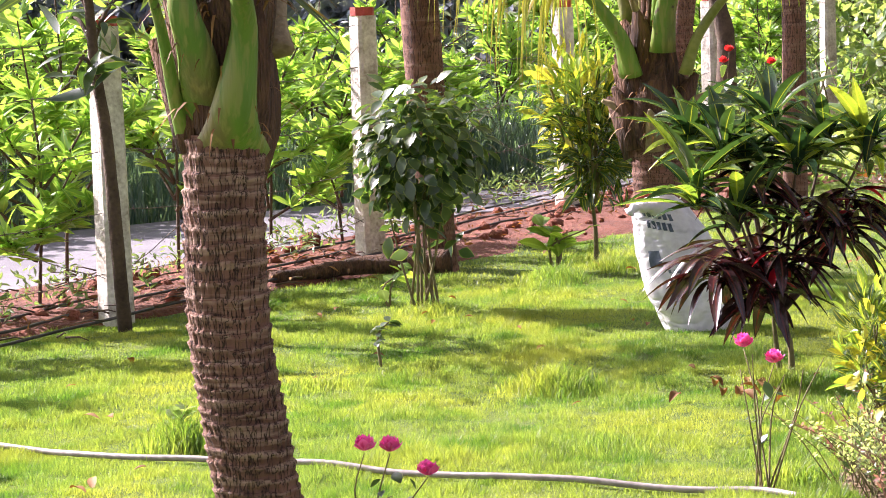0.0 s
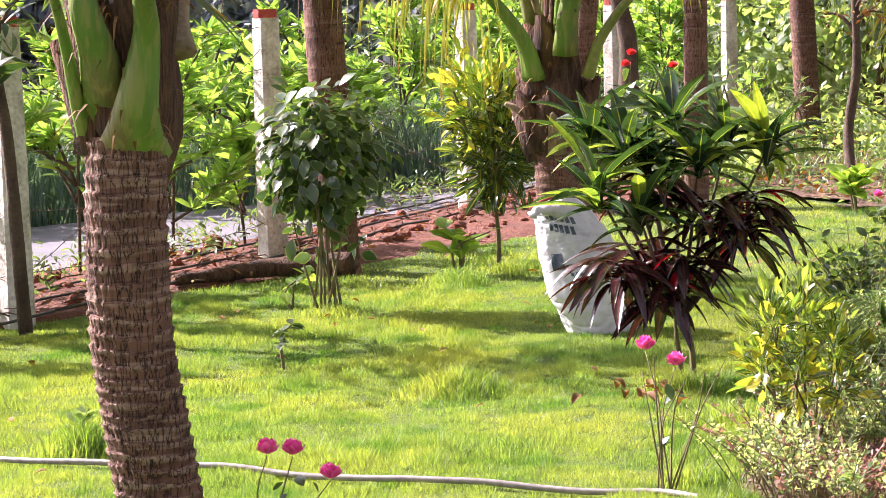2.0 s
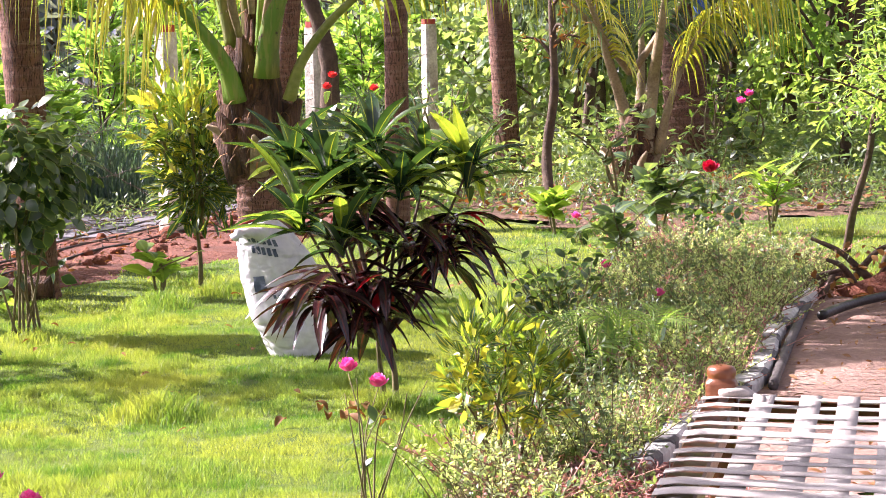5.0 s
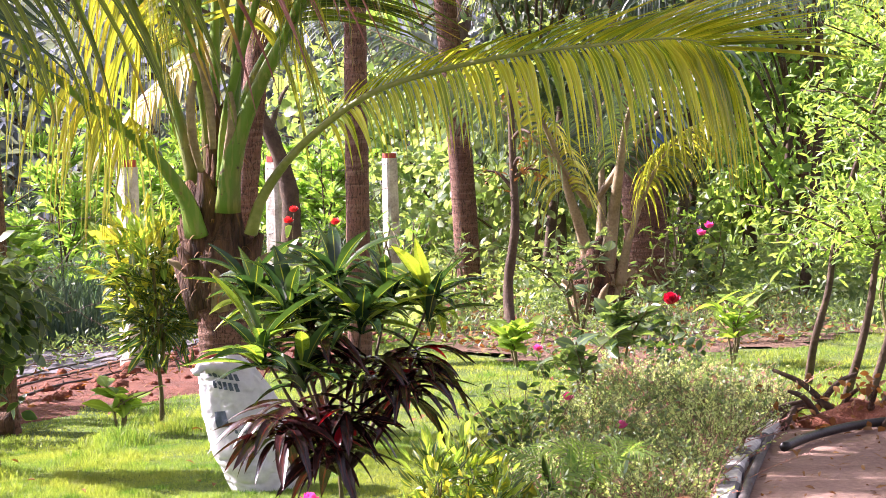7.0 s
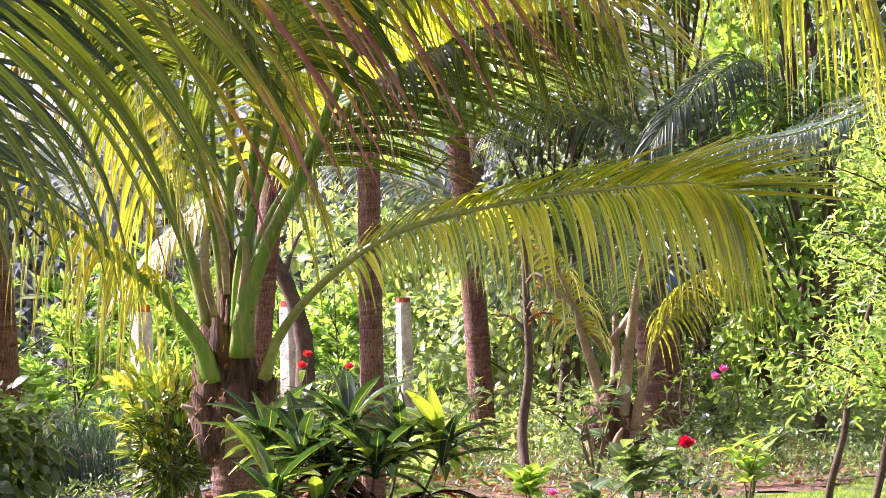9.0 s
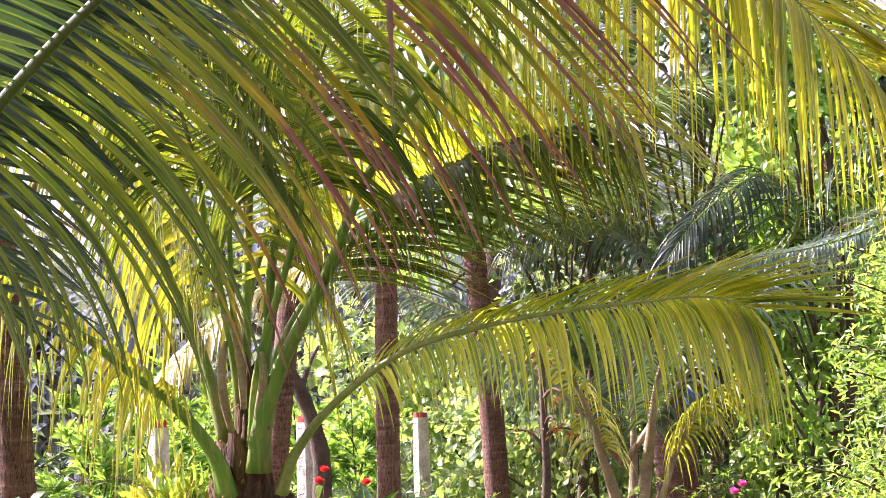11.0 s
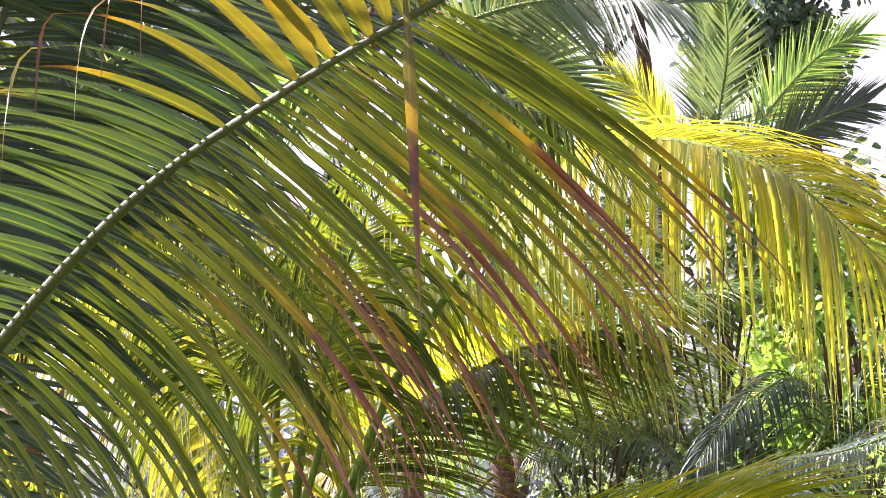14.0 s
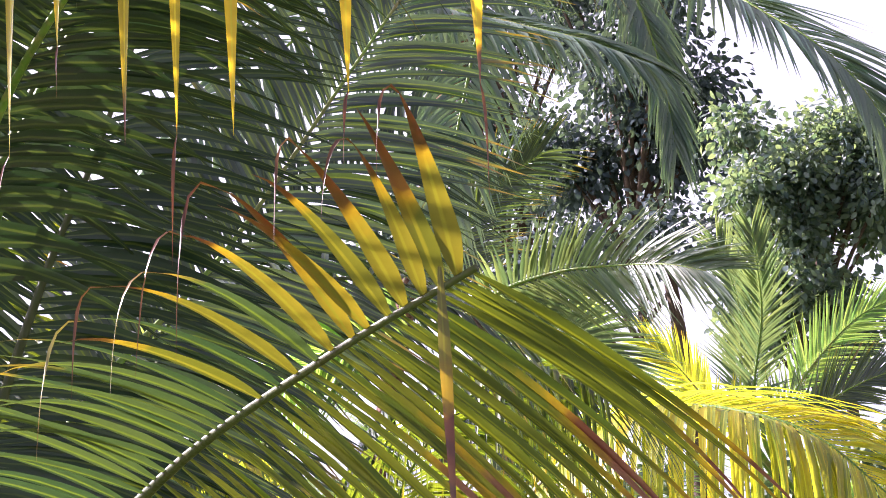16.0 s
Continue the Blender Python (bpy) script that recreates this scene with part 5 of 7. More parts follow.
at = Vector((-0.091, 11.616, 0.000))
shrub = thing("shrub", at, "round-headed shrub with dark glossy pale-edged leaves on bare stems", "shrub")
mid = Vector((-0.099, 11.600, 0.797))
lines = []
for i in range(9):
    a = at + Vector((q.uniform(-0.13, 0.09), q.uniform(-0.06, 0.06), -0.03))
    b = mid + Vector((q.uniform(-0.2, 0.2), q.uniform(-0.2, 0.2), q.uniform(-0.2, 0.2)))
    lines.append([a, a.lerp(b, 0.5) + Vector((q.uniform(-0.05, 0.05), 0, 0)), b])
for ln in lines:
    part("stem", stalks([ln], 0.008), M["stem"], shrub)
pts = ellipsoid(mid, (0.33, 0.30, 0.37), 720, q, 0.45)
pts += [(mid + Vector((q.gauss(0, 0.13), q.gauss(0, 0.1), -0.3 - 0.22 * q.random())), Vector((q.gauss(0, 1), q.gauss(0, 1), -0.5))) for i in range(26)]
pos = [p for p, d in pts]
way = [Vector((d.x * 0.9, d.y * 0.9, -0.6 + 0.9 * max(0, d.z))) + Vector((q.gauss(0, 0.5), q.gauss(0, 0.5), q.gauss(0, 0.35))) for p, d in pts]
nor = [d + Vector((q.gauss(0, 0.3), q.gauss(0, 0.3), 0.5)) for p, d in pts]
size = [q.uniform(0.06, 0.11) for p in pts]
leaf_parts(shrub, pos[:260], way[:260], nor[:260], size[:260], OVAL, M["shrub"])
cloud("foliage", [tuple(p) for p in pos[260:]], [tuple(p) for p in way[260:]], [tuple(p) for p in nor[260:]], size[260:], OVAL, M["shrub"], shrub, kind="stuff")

# yellow croton tree
at = Vector((0.863, 13.351, 0.000))
crot = thing("croton", at, "small croton tree with yellow-speckled green leaves", "shrub")
mid = Vector((0.796, 13.176, 0.827))
lines = [[at - Vector((0, 0, 0.04)), at + Vector((0.0, 0, 0.25)), mid - Vector((0, 0, 0.15))]]
for i in range(8):
    b = mid + Vector((q.uniform(-0.25, 0.25), q.uniform(-0.2, 0.2), q.uniform(-0.1, 0.3)))
    lines.append([at + Vector((0, 0, 0.35)), at.lerp(b, 0.6) + Vector((0, 0, 0.1)), b])
for ln in lines:
    part("stem", stalks([ln], 0.017), M["stem"], crot)
for mat, c, r, n in (("crot_y", mid + Vector((-0.02, 0, 0.12)), (0.29, 0.27, 0.30), 190), ("bright", mid + Vector((-0.02, 0, 0.15)), (0.28, 0.26, 0.28), 130), ("crot_g", mid + Vector((0.06, 0.02, -0.12)), (0.27, 0.25, 0.34), 640)):
    pts = ellipsoid(c, r, n, q, 0.3)
    cloud("foliage", [tuple(p) for p, d in pts], [(d.x + q.gauss(0, 0.4), d.y + q.gauss(0, 0.4), d.z + 0.5 + q.gauss(0, 0.4)) for p, d in pts], unit(n, 1.2), [q.uniform(0.08, 0.14) for p in pts], WILLOW, M[mat], crot, kind="stuff")

# large dark croton
at = Vector((1.330, 9.193, 0.000))
crot = thing("croton", at, "large croton with long green and blackish-red leaves on bare stems", "shrub")
# place, kind of leaves, how many, their length
heads = [
    ((0.971, 9.000, 0.755), "fresh", 15, 0.31), ((1.121, 8.950, 0.667), "green", 13, 0.29), ((0.982, 9.350, 0.956), "green", 14, 0.27), ((1.092, 9.150, 0.919), "green", 14, 0.28),
    ((1.304, 9.300, 0.981), "green", 16, 0.28), ((1.654, 9.200, 0.892), "fresh", 15, 0.31), ((1.519, 9.350, 0.915), "green", 15, 0.27), ((1.372, 9.100, 0.864), "green", 14, 0.27),
    ((1.191, 9.250, 0.821), "green", 13, 0.26), ((1.039, 9.000, 0.474), "dark", 18, 0.30), ((1.288, 9.050, 0.501), "dark", 15, 0.29), ((1.617, 9.250, 0.692), "dark", 16, 0.28),
    ((1.541, 9.150, 0.592), "dark", 17, 0.28), ((1.229, 9.000, 0.378), "dark", 15, 0.27), ((1.188, 9.100, 0.798), "dark", 12, 0.25), ((1.397, 9.150, 0.665), "dark", 14, 0.27), ((1.131, 9.200, 0.515), "dark", 12, 0.28),
]
fork = Vector((1.302, 9.190, 0.240))
for dx in (-0.022, 0.02):
    part("stem", stalks([[at + Vector((dx, 0, -0.04)), at + Vector((dx * 1.3 - 0.01, 0, 0.12)), fork + Vector((dx, 0, 0))]], 0.016), M["stem"], crot)
for hd, sort, n, ln in heads:
    h = Vector(hd)
    part("branch", stalks([[fork, fork.lerp(h, 0.5) + Vector((0, 0, -0.03)), h]], 0.011), M["twig"], crot)
    n = int(n * (1.9 if sort == "dark" else 1.6))
    for k in range(n):
        w = 2 * math.pi * (k + q.random() * 0.7) / n * 2.0
        dark = sort == "dark"
        e = q.uniform(-0.25, 0.55) if dark else q.uniform(0.15, 0.9) if k < n * 0.6 else q.uniform(1.0, 2.6)
        red = dark and q.random() < 0.07
        g = Geo()
        g.blade(h + Vector((0, 0, q.uniform(-0.07, 0.04))), (math.cos(w), math.sin(w), e), (0, 0, 1), ln * q.uniform(0.75, 1.25) * (0.55 if red else 1), (q.uniform(0.037, 0.052) if dark else q.uniform(0.050, 0.068)) * (0.8 if red else 1), q.uniform(0.6, 1.3) if dark else q.uniform(0.4, 1.1), 9, 0.4, 0.5, 0.0, q.uniform(-0.7, 0.7))
        part("leaf", g, M["crot_r" if red else "crot_d" if dark else "crot_fresh" if sort == "fresh" and q.random() < 0.6 or q.random() < 0.08 else "crot_long"], crot)

# small croton at the bed's edge
at = Vector((1.412, 7.356, 0.000))
crot = thing("croton", at, "bushy little croton with green and yellow leaves at the flower bed", "shrub")
for k, (c, hh) in enumerate((((1.318, 7.282, 0.470), 0.12), ((1.424, 7.363, 0.482), 0.13), ((1.520, 7.344, 0.398), 0.13), ((1.289, 7.287, 0.345), 0.10), ((1.383, 7.219, 0.315), 0.12), ((1.535, 7.341, 0.271), 0.10))):
    c = Vector(c)
    for m in range(2):
        part("stem", stalks([[at + Vector((q.uniform(-0.10, 0.10), 0, -0.03)), at.lerp(c, 0.5) + Vector((q.gauss(0, 0.03), 0, 0)), c + Vector((q.gauss(0, 0.04), q.gauss(0, 0.04), 0))]], 0.006), M["twig" if m else "stem"], crot)
    for mt, num, up in (("crot_g", 56 if k < 3 else 44, 0.7), ("crot_fresh", 44 if k < 3 else 12, 0.9), ("bright", 12 if k < 3 else 4, 1.2), ("crot_y", 7 if k < 3 else 30, 0.2)):
        pts = ellipsoid(c + Vector((0, 0, 0.05 if mt == "bright" else 0)), (0.085, 0.085, hh), num, q, 0.2)
        cloud("foliage", [tuple(p) for p, d in pts], [(d.x, d.y, d.z + up + q.gauss(0, 0.3)) for p, d in pts], unit(num, 0.6), [q.uniform(0.038, 0.070) for p in pts], OVAL if mt == "crot_y" else WILLOW, M[mt], crot, kind="stuff")


def sprout(at, h, n, size, mat, label, tmpl=OVAL, name="plant", up=0.9, stems=3, wide=0.5, group=""):
    """A small leafy plant of some upright stems."""
    at = Vector(at)
    pl = thing(name, at, label, "plant", group)
    lines = [[at - Vector((0, 0, 0.02)), at + Vector((q.gauss(0, 0.2) * h * wide, q.gauss(0, 0.2) * h * wide, h * 0.5)), at + Vector((q.gauss(0, 0.4) * h * wide, q.gauss(0, 0.4) * h * wide, h * q.uniform(0.7, 1.0)))] for i in range(stems)]
    for ln in lines:
        part("stem", stalks([ln], 0.006 + 0.008 * h), M["stem"], pl)
    pos, way = [], []
    for i in range(n):
        ln = smooth_line(q.choice(lines), 8)
        p = ln[q.randrange(3, 8)]
        w = q.uniform(0, 2 * math.pi)
        pos.append(p)
        way.append(Vector((math.cos(w), math.sin(w), up * q.uniform(0.2, 1.1) + q.gauss(0, 0.25))))
    leaf_parts(pl, pos, way, [Vector((q.gauss(0, 0.5), q.gauss(0, 0.5), 1)) for p in pos], [size * q.uniform(0.45, 1.1) for p in pos], tmpl, M[mat])
    return pl


sprout((0.618, 12.946, 0.000), 0.32, 24, 0.17, "bright", "fresh light green leafy seedling standing in a grass clump", stems=5)
sprout((-0.275, 9.855, 0.000), 0.25, 22, 0.07, "shrub", "small dark-leaved sapling in the lawn", stems=1, up=0.1)
sprout((-0.276, 11.776, 0.000), 0.22, 14, 0.09, "bright", "thin sprout with pale leaves beside the shrub", stems=2, up=0.1)
sprout((-0.941, 8.162, 0.000), 0.16, 26, 0.06, "weed", "weedy little plant in the grass beside the palm", stems=4)
sprout((3.465, 15.895, 0.000), 0.30, 46, 0.17, "bright", "broad-leaved young plant at the lawn's far edge", stems=4)
sprout((3.845, 14.549, 0.000), 0.55, 110, 0.14, "broad", "tall broad-leaved plant with grey-green leaves", stems=5)
sprout((3.309, 13.357, 0.000), 0.40, 46, 0.15, "broad", "leafy garden plant in the flower bed", stems=5)
sprout((4.901, 15.550, 0.000), 0.42, 60, 0.22, "bright", "broad-leaved plant with a rosette of light leaves", LANCE, stems=5)
sprout((5.755, 17.475, 0.000), 0.5, 100, 0.15, "broad", "leafy plant at the garden's edge", LANCE, stems=5)
for px in range(14):
    w, d = radians(q.uniform(7, 22)), q.uniform(17.5, 24)
    sprout((math.sin(w) * d, math.cos(w) * d, 0.0), q.uniform(0.4, 1.0), 90, 0.12, q.choice(("broad", "hedge", "broad")), "leafy wild plant at the back of the garden", q.choice((OVAL, LANCE)), stems=5, group="wild plants at the back")

# ---- sack ----
base = Vector((1.148, 10.529, 0.000))
sack = thing("sack", base, "full white woven plastic sack with dark print leaning on the lawn", "sack")
S_LINE = smooth_line([(1.165, 10.660, -0.003), (1.140, 10.670, 0.085), (1.102, 10.690, 0.196), (1.061, 10.710, 0.325), (1.022, 10.720, 0.455), (0.993, 10.730, 0.546), (0.984, 10.730, 0.603)], 40)
S_R = [0.165, 0.188, 0.190, 0.182, 0.165, 0.135, 0.075]



def sack_point(u, w, lift=0.0):
    k = u * 39
    i = min(int(k), 38)
    p = S_LINE[i].lerp(S_LINE[i + 1], k - i)
    kk = u * (len(S_R) - 1)
    j = min(int(kk), len(S_R) - 2)
    r = S_R[j] + (S_R[j + 1] - S_R[j]) * (kk - j)
    cw, sw = math.cos(w), math.sin(w)
    bend = noise.noise(Vector((cw * 1.2, sw * 1.2, u * 2.5)))
    fold = noise.noise(Vector((cw * 2.2 + 3, sw * 2.2, u * 5.0)))
    crease = 0.13 * bend + 0.07 * fold - 0.10 * (1 - abs(math.sin(7 * u + 2.2 * cw + 3.0 * bend))) ** 5 - 0.08 * (1 - abs(math.sin(13 * u - 3.1 * sw + 5.0 * fold))) ** 6 + 0.018 * noise.noise(Vector((cw * 6, sw * 6, u * 22))) + 0.006 * noise.noise(Vector((cw * 18, sw * 18, u * 40)))
    r = r * (1 + crease) + lift
    z = -0.35 * math.sin(w) * r * (0.3 if u > 0.1 else 0)
    return p + Vector((math.cos(w) * r, math.sin(w) * r * 0.72, z))


g = Geo()
for i in range(121):
    for j in range(72):
        g.v.append(sack_point(i / 120, 2 * math.pi * j / 72))
        g.uv.append((0, 0))
for i in range(120):
    for j in range(72):
        a, b = i * 72 + j, i * 72 + (j + 1) % 72
        g.f.append((a, b, b + 72, a + 72))
g.f.append(tuple(range(71, -1, -1)))
part("bag", g, M["sack"], sack)
marks = [(0.755 - 0.01 * k, 0.81 - 0.01 * k, 3.98 + 0.155 * k, 4.09 + 0.155 * k) for k in range(6)] + [(0.665 - 0.008 * k, 0.72 - 0.008 * k, 4.06 + 0.15 * k, 4.165 + 0.15 * k) for k in range(5)] + [(0.44, 0.53, 3.85, 4.2), (0.40, 0.42, 4.3, 4.6), (0.34, 0.36, 4.25, 4.5)]
for u0, u1, w0, w1 in marks:
    g = Geo()
    for i in range(5):
        for j in range(7):
            g.v.append(sack_point(u0 + (u1 - u0) * i / 4, w0 + (w1 - w0) * j / 6, 0.004))
            g.uv.append((0, 0))
    for i in range(4):
        for j in range(6):
            a = i * 7 + j
            g.f.append((a, a + 1, a + 8, a + 7))
    part("print", g, M["print"], sack, "dark unreadable print")
g = Geo()
ear = smooth_line([(0.968, 10.660, 0.558), (0.906, 10.620, 0.564), (0.861, 10.600, 0.562), (0.835, 10.600, 0.533)], 14)
g.tube(ear, [0.07, 0.062, 0.052, 0.044, 0.036, 0.03, 0.026, 0.024, 0.025, 0.028, 0.031, 0.032, 0.028, 0.012], 16, [(1.0, 0.7 + 0.25 * math.sin(k * 1.7)) for k in range(14)])
part("gathered_mouth", g, M["sack"], sack, "bunched white corner of the sack")
g = Geo()
g.tube(smooth_line([(0.868, 10.580, 0.599), (0.913, 10.560, 0.619), (0.976, 10.580, 0.631), (1.036, 10.620, 0.630)], 12), [0.008] * 12, 6)
part("piping", g, M["redpaint"], sack, "red stitched edge")

# ---- cot ----
corner = Vector((1.815, 6.218, 0.450))
right = (Vector((2.051, 6.095, 0.450)) - corner).normalized()
near = (Vector((1.322, 4.913, 0.450)) - corner).normalized()
cot = thing("cot", (corner.x, corner.y, 0), "wooden rope cot strung with white cotton straps", "bed")
CW, CL = 0.92, 2.2


def cot_at(a, b, z):
    p = corner + right * a + near * b
    return Vector((p.x, p.y, z))


for a, b in ((0, 0), (CW, 0), (0, CL), (CW, CL)):
    g = Geo()
    prof = [(0.0, 0.030), (0.05, 0.038), (0.12, 0.030), (0.20, 0.042), (0.30, 0.038), (0.34, 0.042), (0.36, 0.045), (0.488, 0.045), (0.497, 0.043), (0.503, 0.039), (0.508, 0.0385), (0.513, 0.041), (0.526, 0.041), (0.535, 0.036), (0.540, 0.018)]
    for z, r in prof:
        for k in range(24):
            w = 2 * math.pi * k / 24
            sq = 0.62 if 0.33 < z < 0.50 else 0.0
            c, d = math.cos(w), math.sin(w)
            m = max(abs(c), abs(d))
            f = r * ((1 - sq) + sq / m)
            g.v.append(cot_at(a + c * f, b + d * f, z))
            g.uv.append((0, 0))
    for i in range(len(prof) - 1):
        for k in range(24):
            p0, p1 = i * 24 + k, i * 24 + (k + 1) % 24
            g.f.append((p0, p1, p1 + 24, p0 + 24))
    g.f.append(tuple(range((len(prof) - 1) * 24, len(prof) * 24)))
    part("leg", g, M["wood"], cot, "squared and varnished wooden leg with a rounded knob")
for a0, b0, a1, b1 in ((0.05, -0.04, CW - 0.05, 0.04), (0.05, CL - 0.04, CW - 0.05, CL + 0.04), (-0.045, 0.05, 0.045, CL - 0.05), (CW - 0.045, 0.05, CW + 0.045, CL - 0.05)):
    g = Geo()
    for z, inset in ((0.392, 0.006), (0.398, 0.0), (0.442, 0.0), (0.448, 0.006)):
        for a, b in ((a0 + inset, b0 + inset), (a1 - inset, b0 + inset), (a1 - inset, b1 - inset), (a0 + inset, b1 - inset)):
            g.v.append(cot_at(a, b, z))
            g.uv.append((0, 0))
    g.f.append((3, 2, 1, 0))
    g.f.append((12, 13, 14, 15))
    for i in range(3):
        for k in range(4):
            p0, p1 = i * 4 + k, i * 4 + (k + 1) % 4
            g.f.append((p0, p1, p1 + 4, p0 + 4))
    part("rail", g, M["wood"], cot, smooth=False)


def strap(points, wide, across, sag=0.0):
    g = Geo()
    for i, p in enumerate(points):
        for s in (-1, 1):
            for t in (0.0, 0.0025):
                g.v.append(p + across * (wide / 2 * s) + Vector((0, 0, t + (0.0008 * noise.noise(p * 20)))))
                g.uv.append((0, 0))
    for i in range(len(points) - 1):
        a = 4 * i
        g.f += [(a, a + 2, a + 6, a + 4), (a + 1, a + 5, a + 7, a + 3), (a, a + 4, a + 5, a + 1), (a + 2, a + 3, a + 7, a + 6)]
    return g


for k in range(7):
    a = 0.127 + k * 0.113 + q.uniform(-0.008, 0.008)
    ps = [cot_at(a, -0.046, 0.40), cot_at(a, -0.046, 0.452)] + [cot_at(a, CL * i / 40, 0.458 - 0.005 * math.sin(math.pi * i / 40)) for i in range(41)] + [cot_at(a, CL + 0.046, 0.452), cot_at(a, CL + 0.046, 0.40)]
    part("strap", strap(ps, 0.058, right), M["strap"], cot)
b = 0.05
k = 0
while b < CL - 0.05:
    ps = [cot_at(-0.05, b, 0.40), cot_at(-0.05, b, 0.453)] + [cot_at(CW * i / 26, b + 0.003 * math.sin(i * 0.12 + k), 0.460 - 0.004 * math.sin(math.pi * i / 26) + 0.0008 * math.sin((i * 0.165 * 2 + k) * math.pi)) for i in range(27)] + [cot_at(CW + 0.05, b, 0.453), cot_at(CW + 0.05, b, 0.40)]
    part("strap", strap(ps, q.choice((0.040, 0.046, 0.052, 0.074)), near), M["strap"], cot)
    b += q.choice((0.115, 0.13, 0.145))
    k += 1
g = Geo()
for k in range(4):
    g.tube(smooth_line([cot_at(0.0, 0.05, 0.44 + 0.01 * k), cot_at(0.05, 0.02 * k, 0.475), cot_at(0.09, 0.03, 0.46), cot_at(0.12, 0.06 + 0.02 * k, 0.455)], 8), [0.012] * 8, 6)
part("knot", g, M["strap"], cot, "knotted strap end")

# ---- flower bed ----
kerb_line = smooth_line([(1.800, 7.180, 0.000), (1.980, 7.542, 0.000), (2.159, 7.913, 0.000), (2.332, 8.237, 0.000), (2.523, 8.560, 0.000), (2.738, 8.938, 0.000), (2.969, 9.529, 0.000), (3.221, 10.208, 0.000), (3.520, 10.880, 0.000), (4.050, 12.048, 0.000), (4.425, 13.438, 0.000)], 40)
for i in range(38):
    a, b = kerb_line[i], kerb_line[i + 1]
    along = (b - a)
    if along.length < 0.03:
        continue
    side = Vector((along.y, -along.x, 0)).normalized()
    white = i % 3 != 1
    hw, hz = 0.046 + 0.006 * q.random(), 0.092 + 0.006 * q.uniform(-1, 1)
    g = Geo()
    for u in (0.0, 0.5, 1.0):
        c = a + along * (0.004 + 0.992 * u)
        slant = along.normalized() * 0.7
        for o, z in ((-hw, -0.03), (-hw, hz - 0.015), (-hw + 0.015, hz), (hw - 0.015, hz), (hw, hz - 0.015), (hw, -0.03)):
            g.v.append(c + slant * o + side * (o + 0.006 * noise.noise(Vector((u * 3 + i, o * 9, z * 9)))) + Vector((0, 0, z + 0.008 * noise.noise(Vector((u * 4 + i, o * 20, 2))))))
            g.uv.append((0, 0))
    for k in range(2):
        for m in range(5):
            p0 = k * 6 + m
            g.f.append((p0, p0 + 6, p0 + 7, p0 + 1))
    g.f += [(0, 1, 2, 3, 4, 5), (17, 16, 15, 14, 13, 12)]
    tagged(part("edging_stone", g, M["stone" if white else "slate"], smooth=False), "white-painted edging stone of the flower bed" if white else "black-painted edging stone of the flower bed", "stone", "edging stones of the flower bed")

bx0, bx1 = min(p.x for p in BED), max(p.x for p in BED)
by0, by1 = min(p.y for p in BED), max(p.y for p in BED)
g = Geo()
nx = 150
for j in range(nx + 1):
    for i in range(nx + 1):
        x, y = bx0 + (bx1 - bx0) * i / nx, by0 + (by1 - by0) * j / nx
        g.v.append(Vector((x, y, hill(x, y) + 0.009)))
        g.uv.append((0, 0))
for j in range(nx):
    for i in range(nx):
        a = j * (nx + 1) + i
        c = g.v[a]
        if inside(c.x, c.y, BED):
            g.f.append((a, a + 1, a + nx + 2, a + nx + 1))
tagged(part("bed_soil", g, M["bedsoil"]), "brown soil of the flower bed", "soil", kind="structure")
def bedding(name, mat, n, per, size, hmax, seed, label, wild=0.5):
    """Fine bedding plants: thin upright stems, each with many small leaves."""
    q = random.Random(seed)
    g, pos, way = Geo(), [], []
    k = 0
    while k < n:
        x, y = q.uniform(bx0, bx1), q.uniform(by0, by1)
        if not inside(x, y, BED):
            continue
        dens = noise.noise(Vector((x * 2.0, y * 2.0, seed * 3.0)))
        if q.random() > 0.5 + 1.0 * dens:
            continue
        k += 1
        top = hmax * (0.5 + 0.9 * max(0, dens + 0.3)) * q.uniform(0.5, 1.15)
        a = Vector((x, y, 0.0 + hill(x, y)))
        b = a + Vector((q.gauss(0, wild) * top, q.gauss(0, wild) * top, top))
        m = a.lerp(b, 0.5) + Vector((q.gauss(0, 0.02), q.gauss(0, 0.02), 0.02))
        g.tube([a, m, b], [0.0026, 0.0022, 0.0012], 3, cap=False)
        for j in range(per):
            u = q.uniform(0.2, 1.0) ** 0.7
            pos.append(tuple(a.lerp(m, u * 2) if u < 0.5 else m.lerp(b, u * 2 - 1)))
            way.append((q.gauss(0, 1), q.gauss(0, 1), q.gauss(0.7, 0.5)))
    tagged(part(name + "_stems", g, M["drystem" if seed % 2 else "stem"]), "thin tangled stems of the bedding plants", "plants", kind="stuff")
    tagged(cloud(name, pos, way, unit(len(pos), 1.2), NPR.uniform(size * 0.7, size * 1.4, len(pos)), SMALL, M[mat]), label, "plants", kind="stuff")


bedding("bedding_plants", "bedleaf", 2400, 20, 0.018, 0.22, 4, "low light green bedding plants with fine leaves")
bedding("bedding_plants", "broad", 900, 15, 0.026, 0.27, 6, "fresh green bedding plants with narrow leaves", 0.35)
bedding("dry_plants", "weed_red", 1100, 8, 0.018, 0.19, 7, "tangle of dry pinkish bedding plants", 0.9)

g, pos, way = Geo(), [], []
hang = random.Random(21)
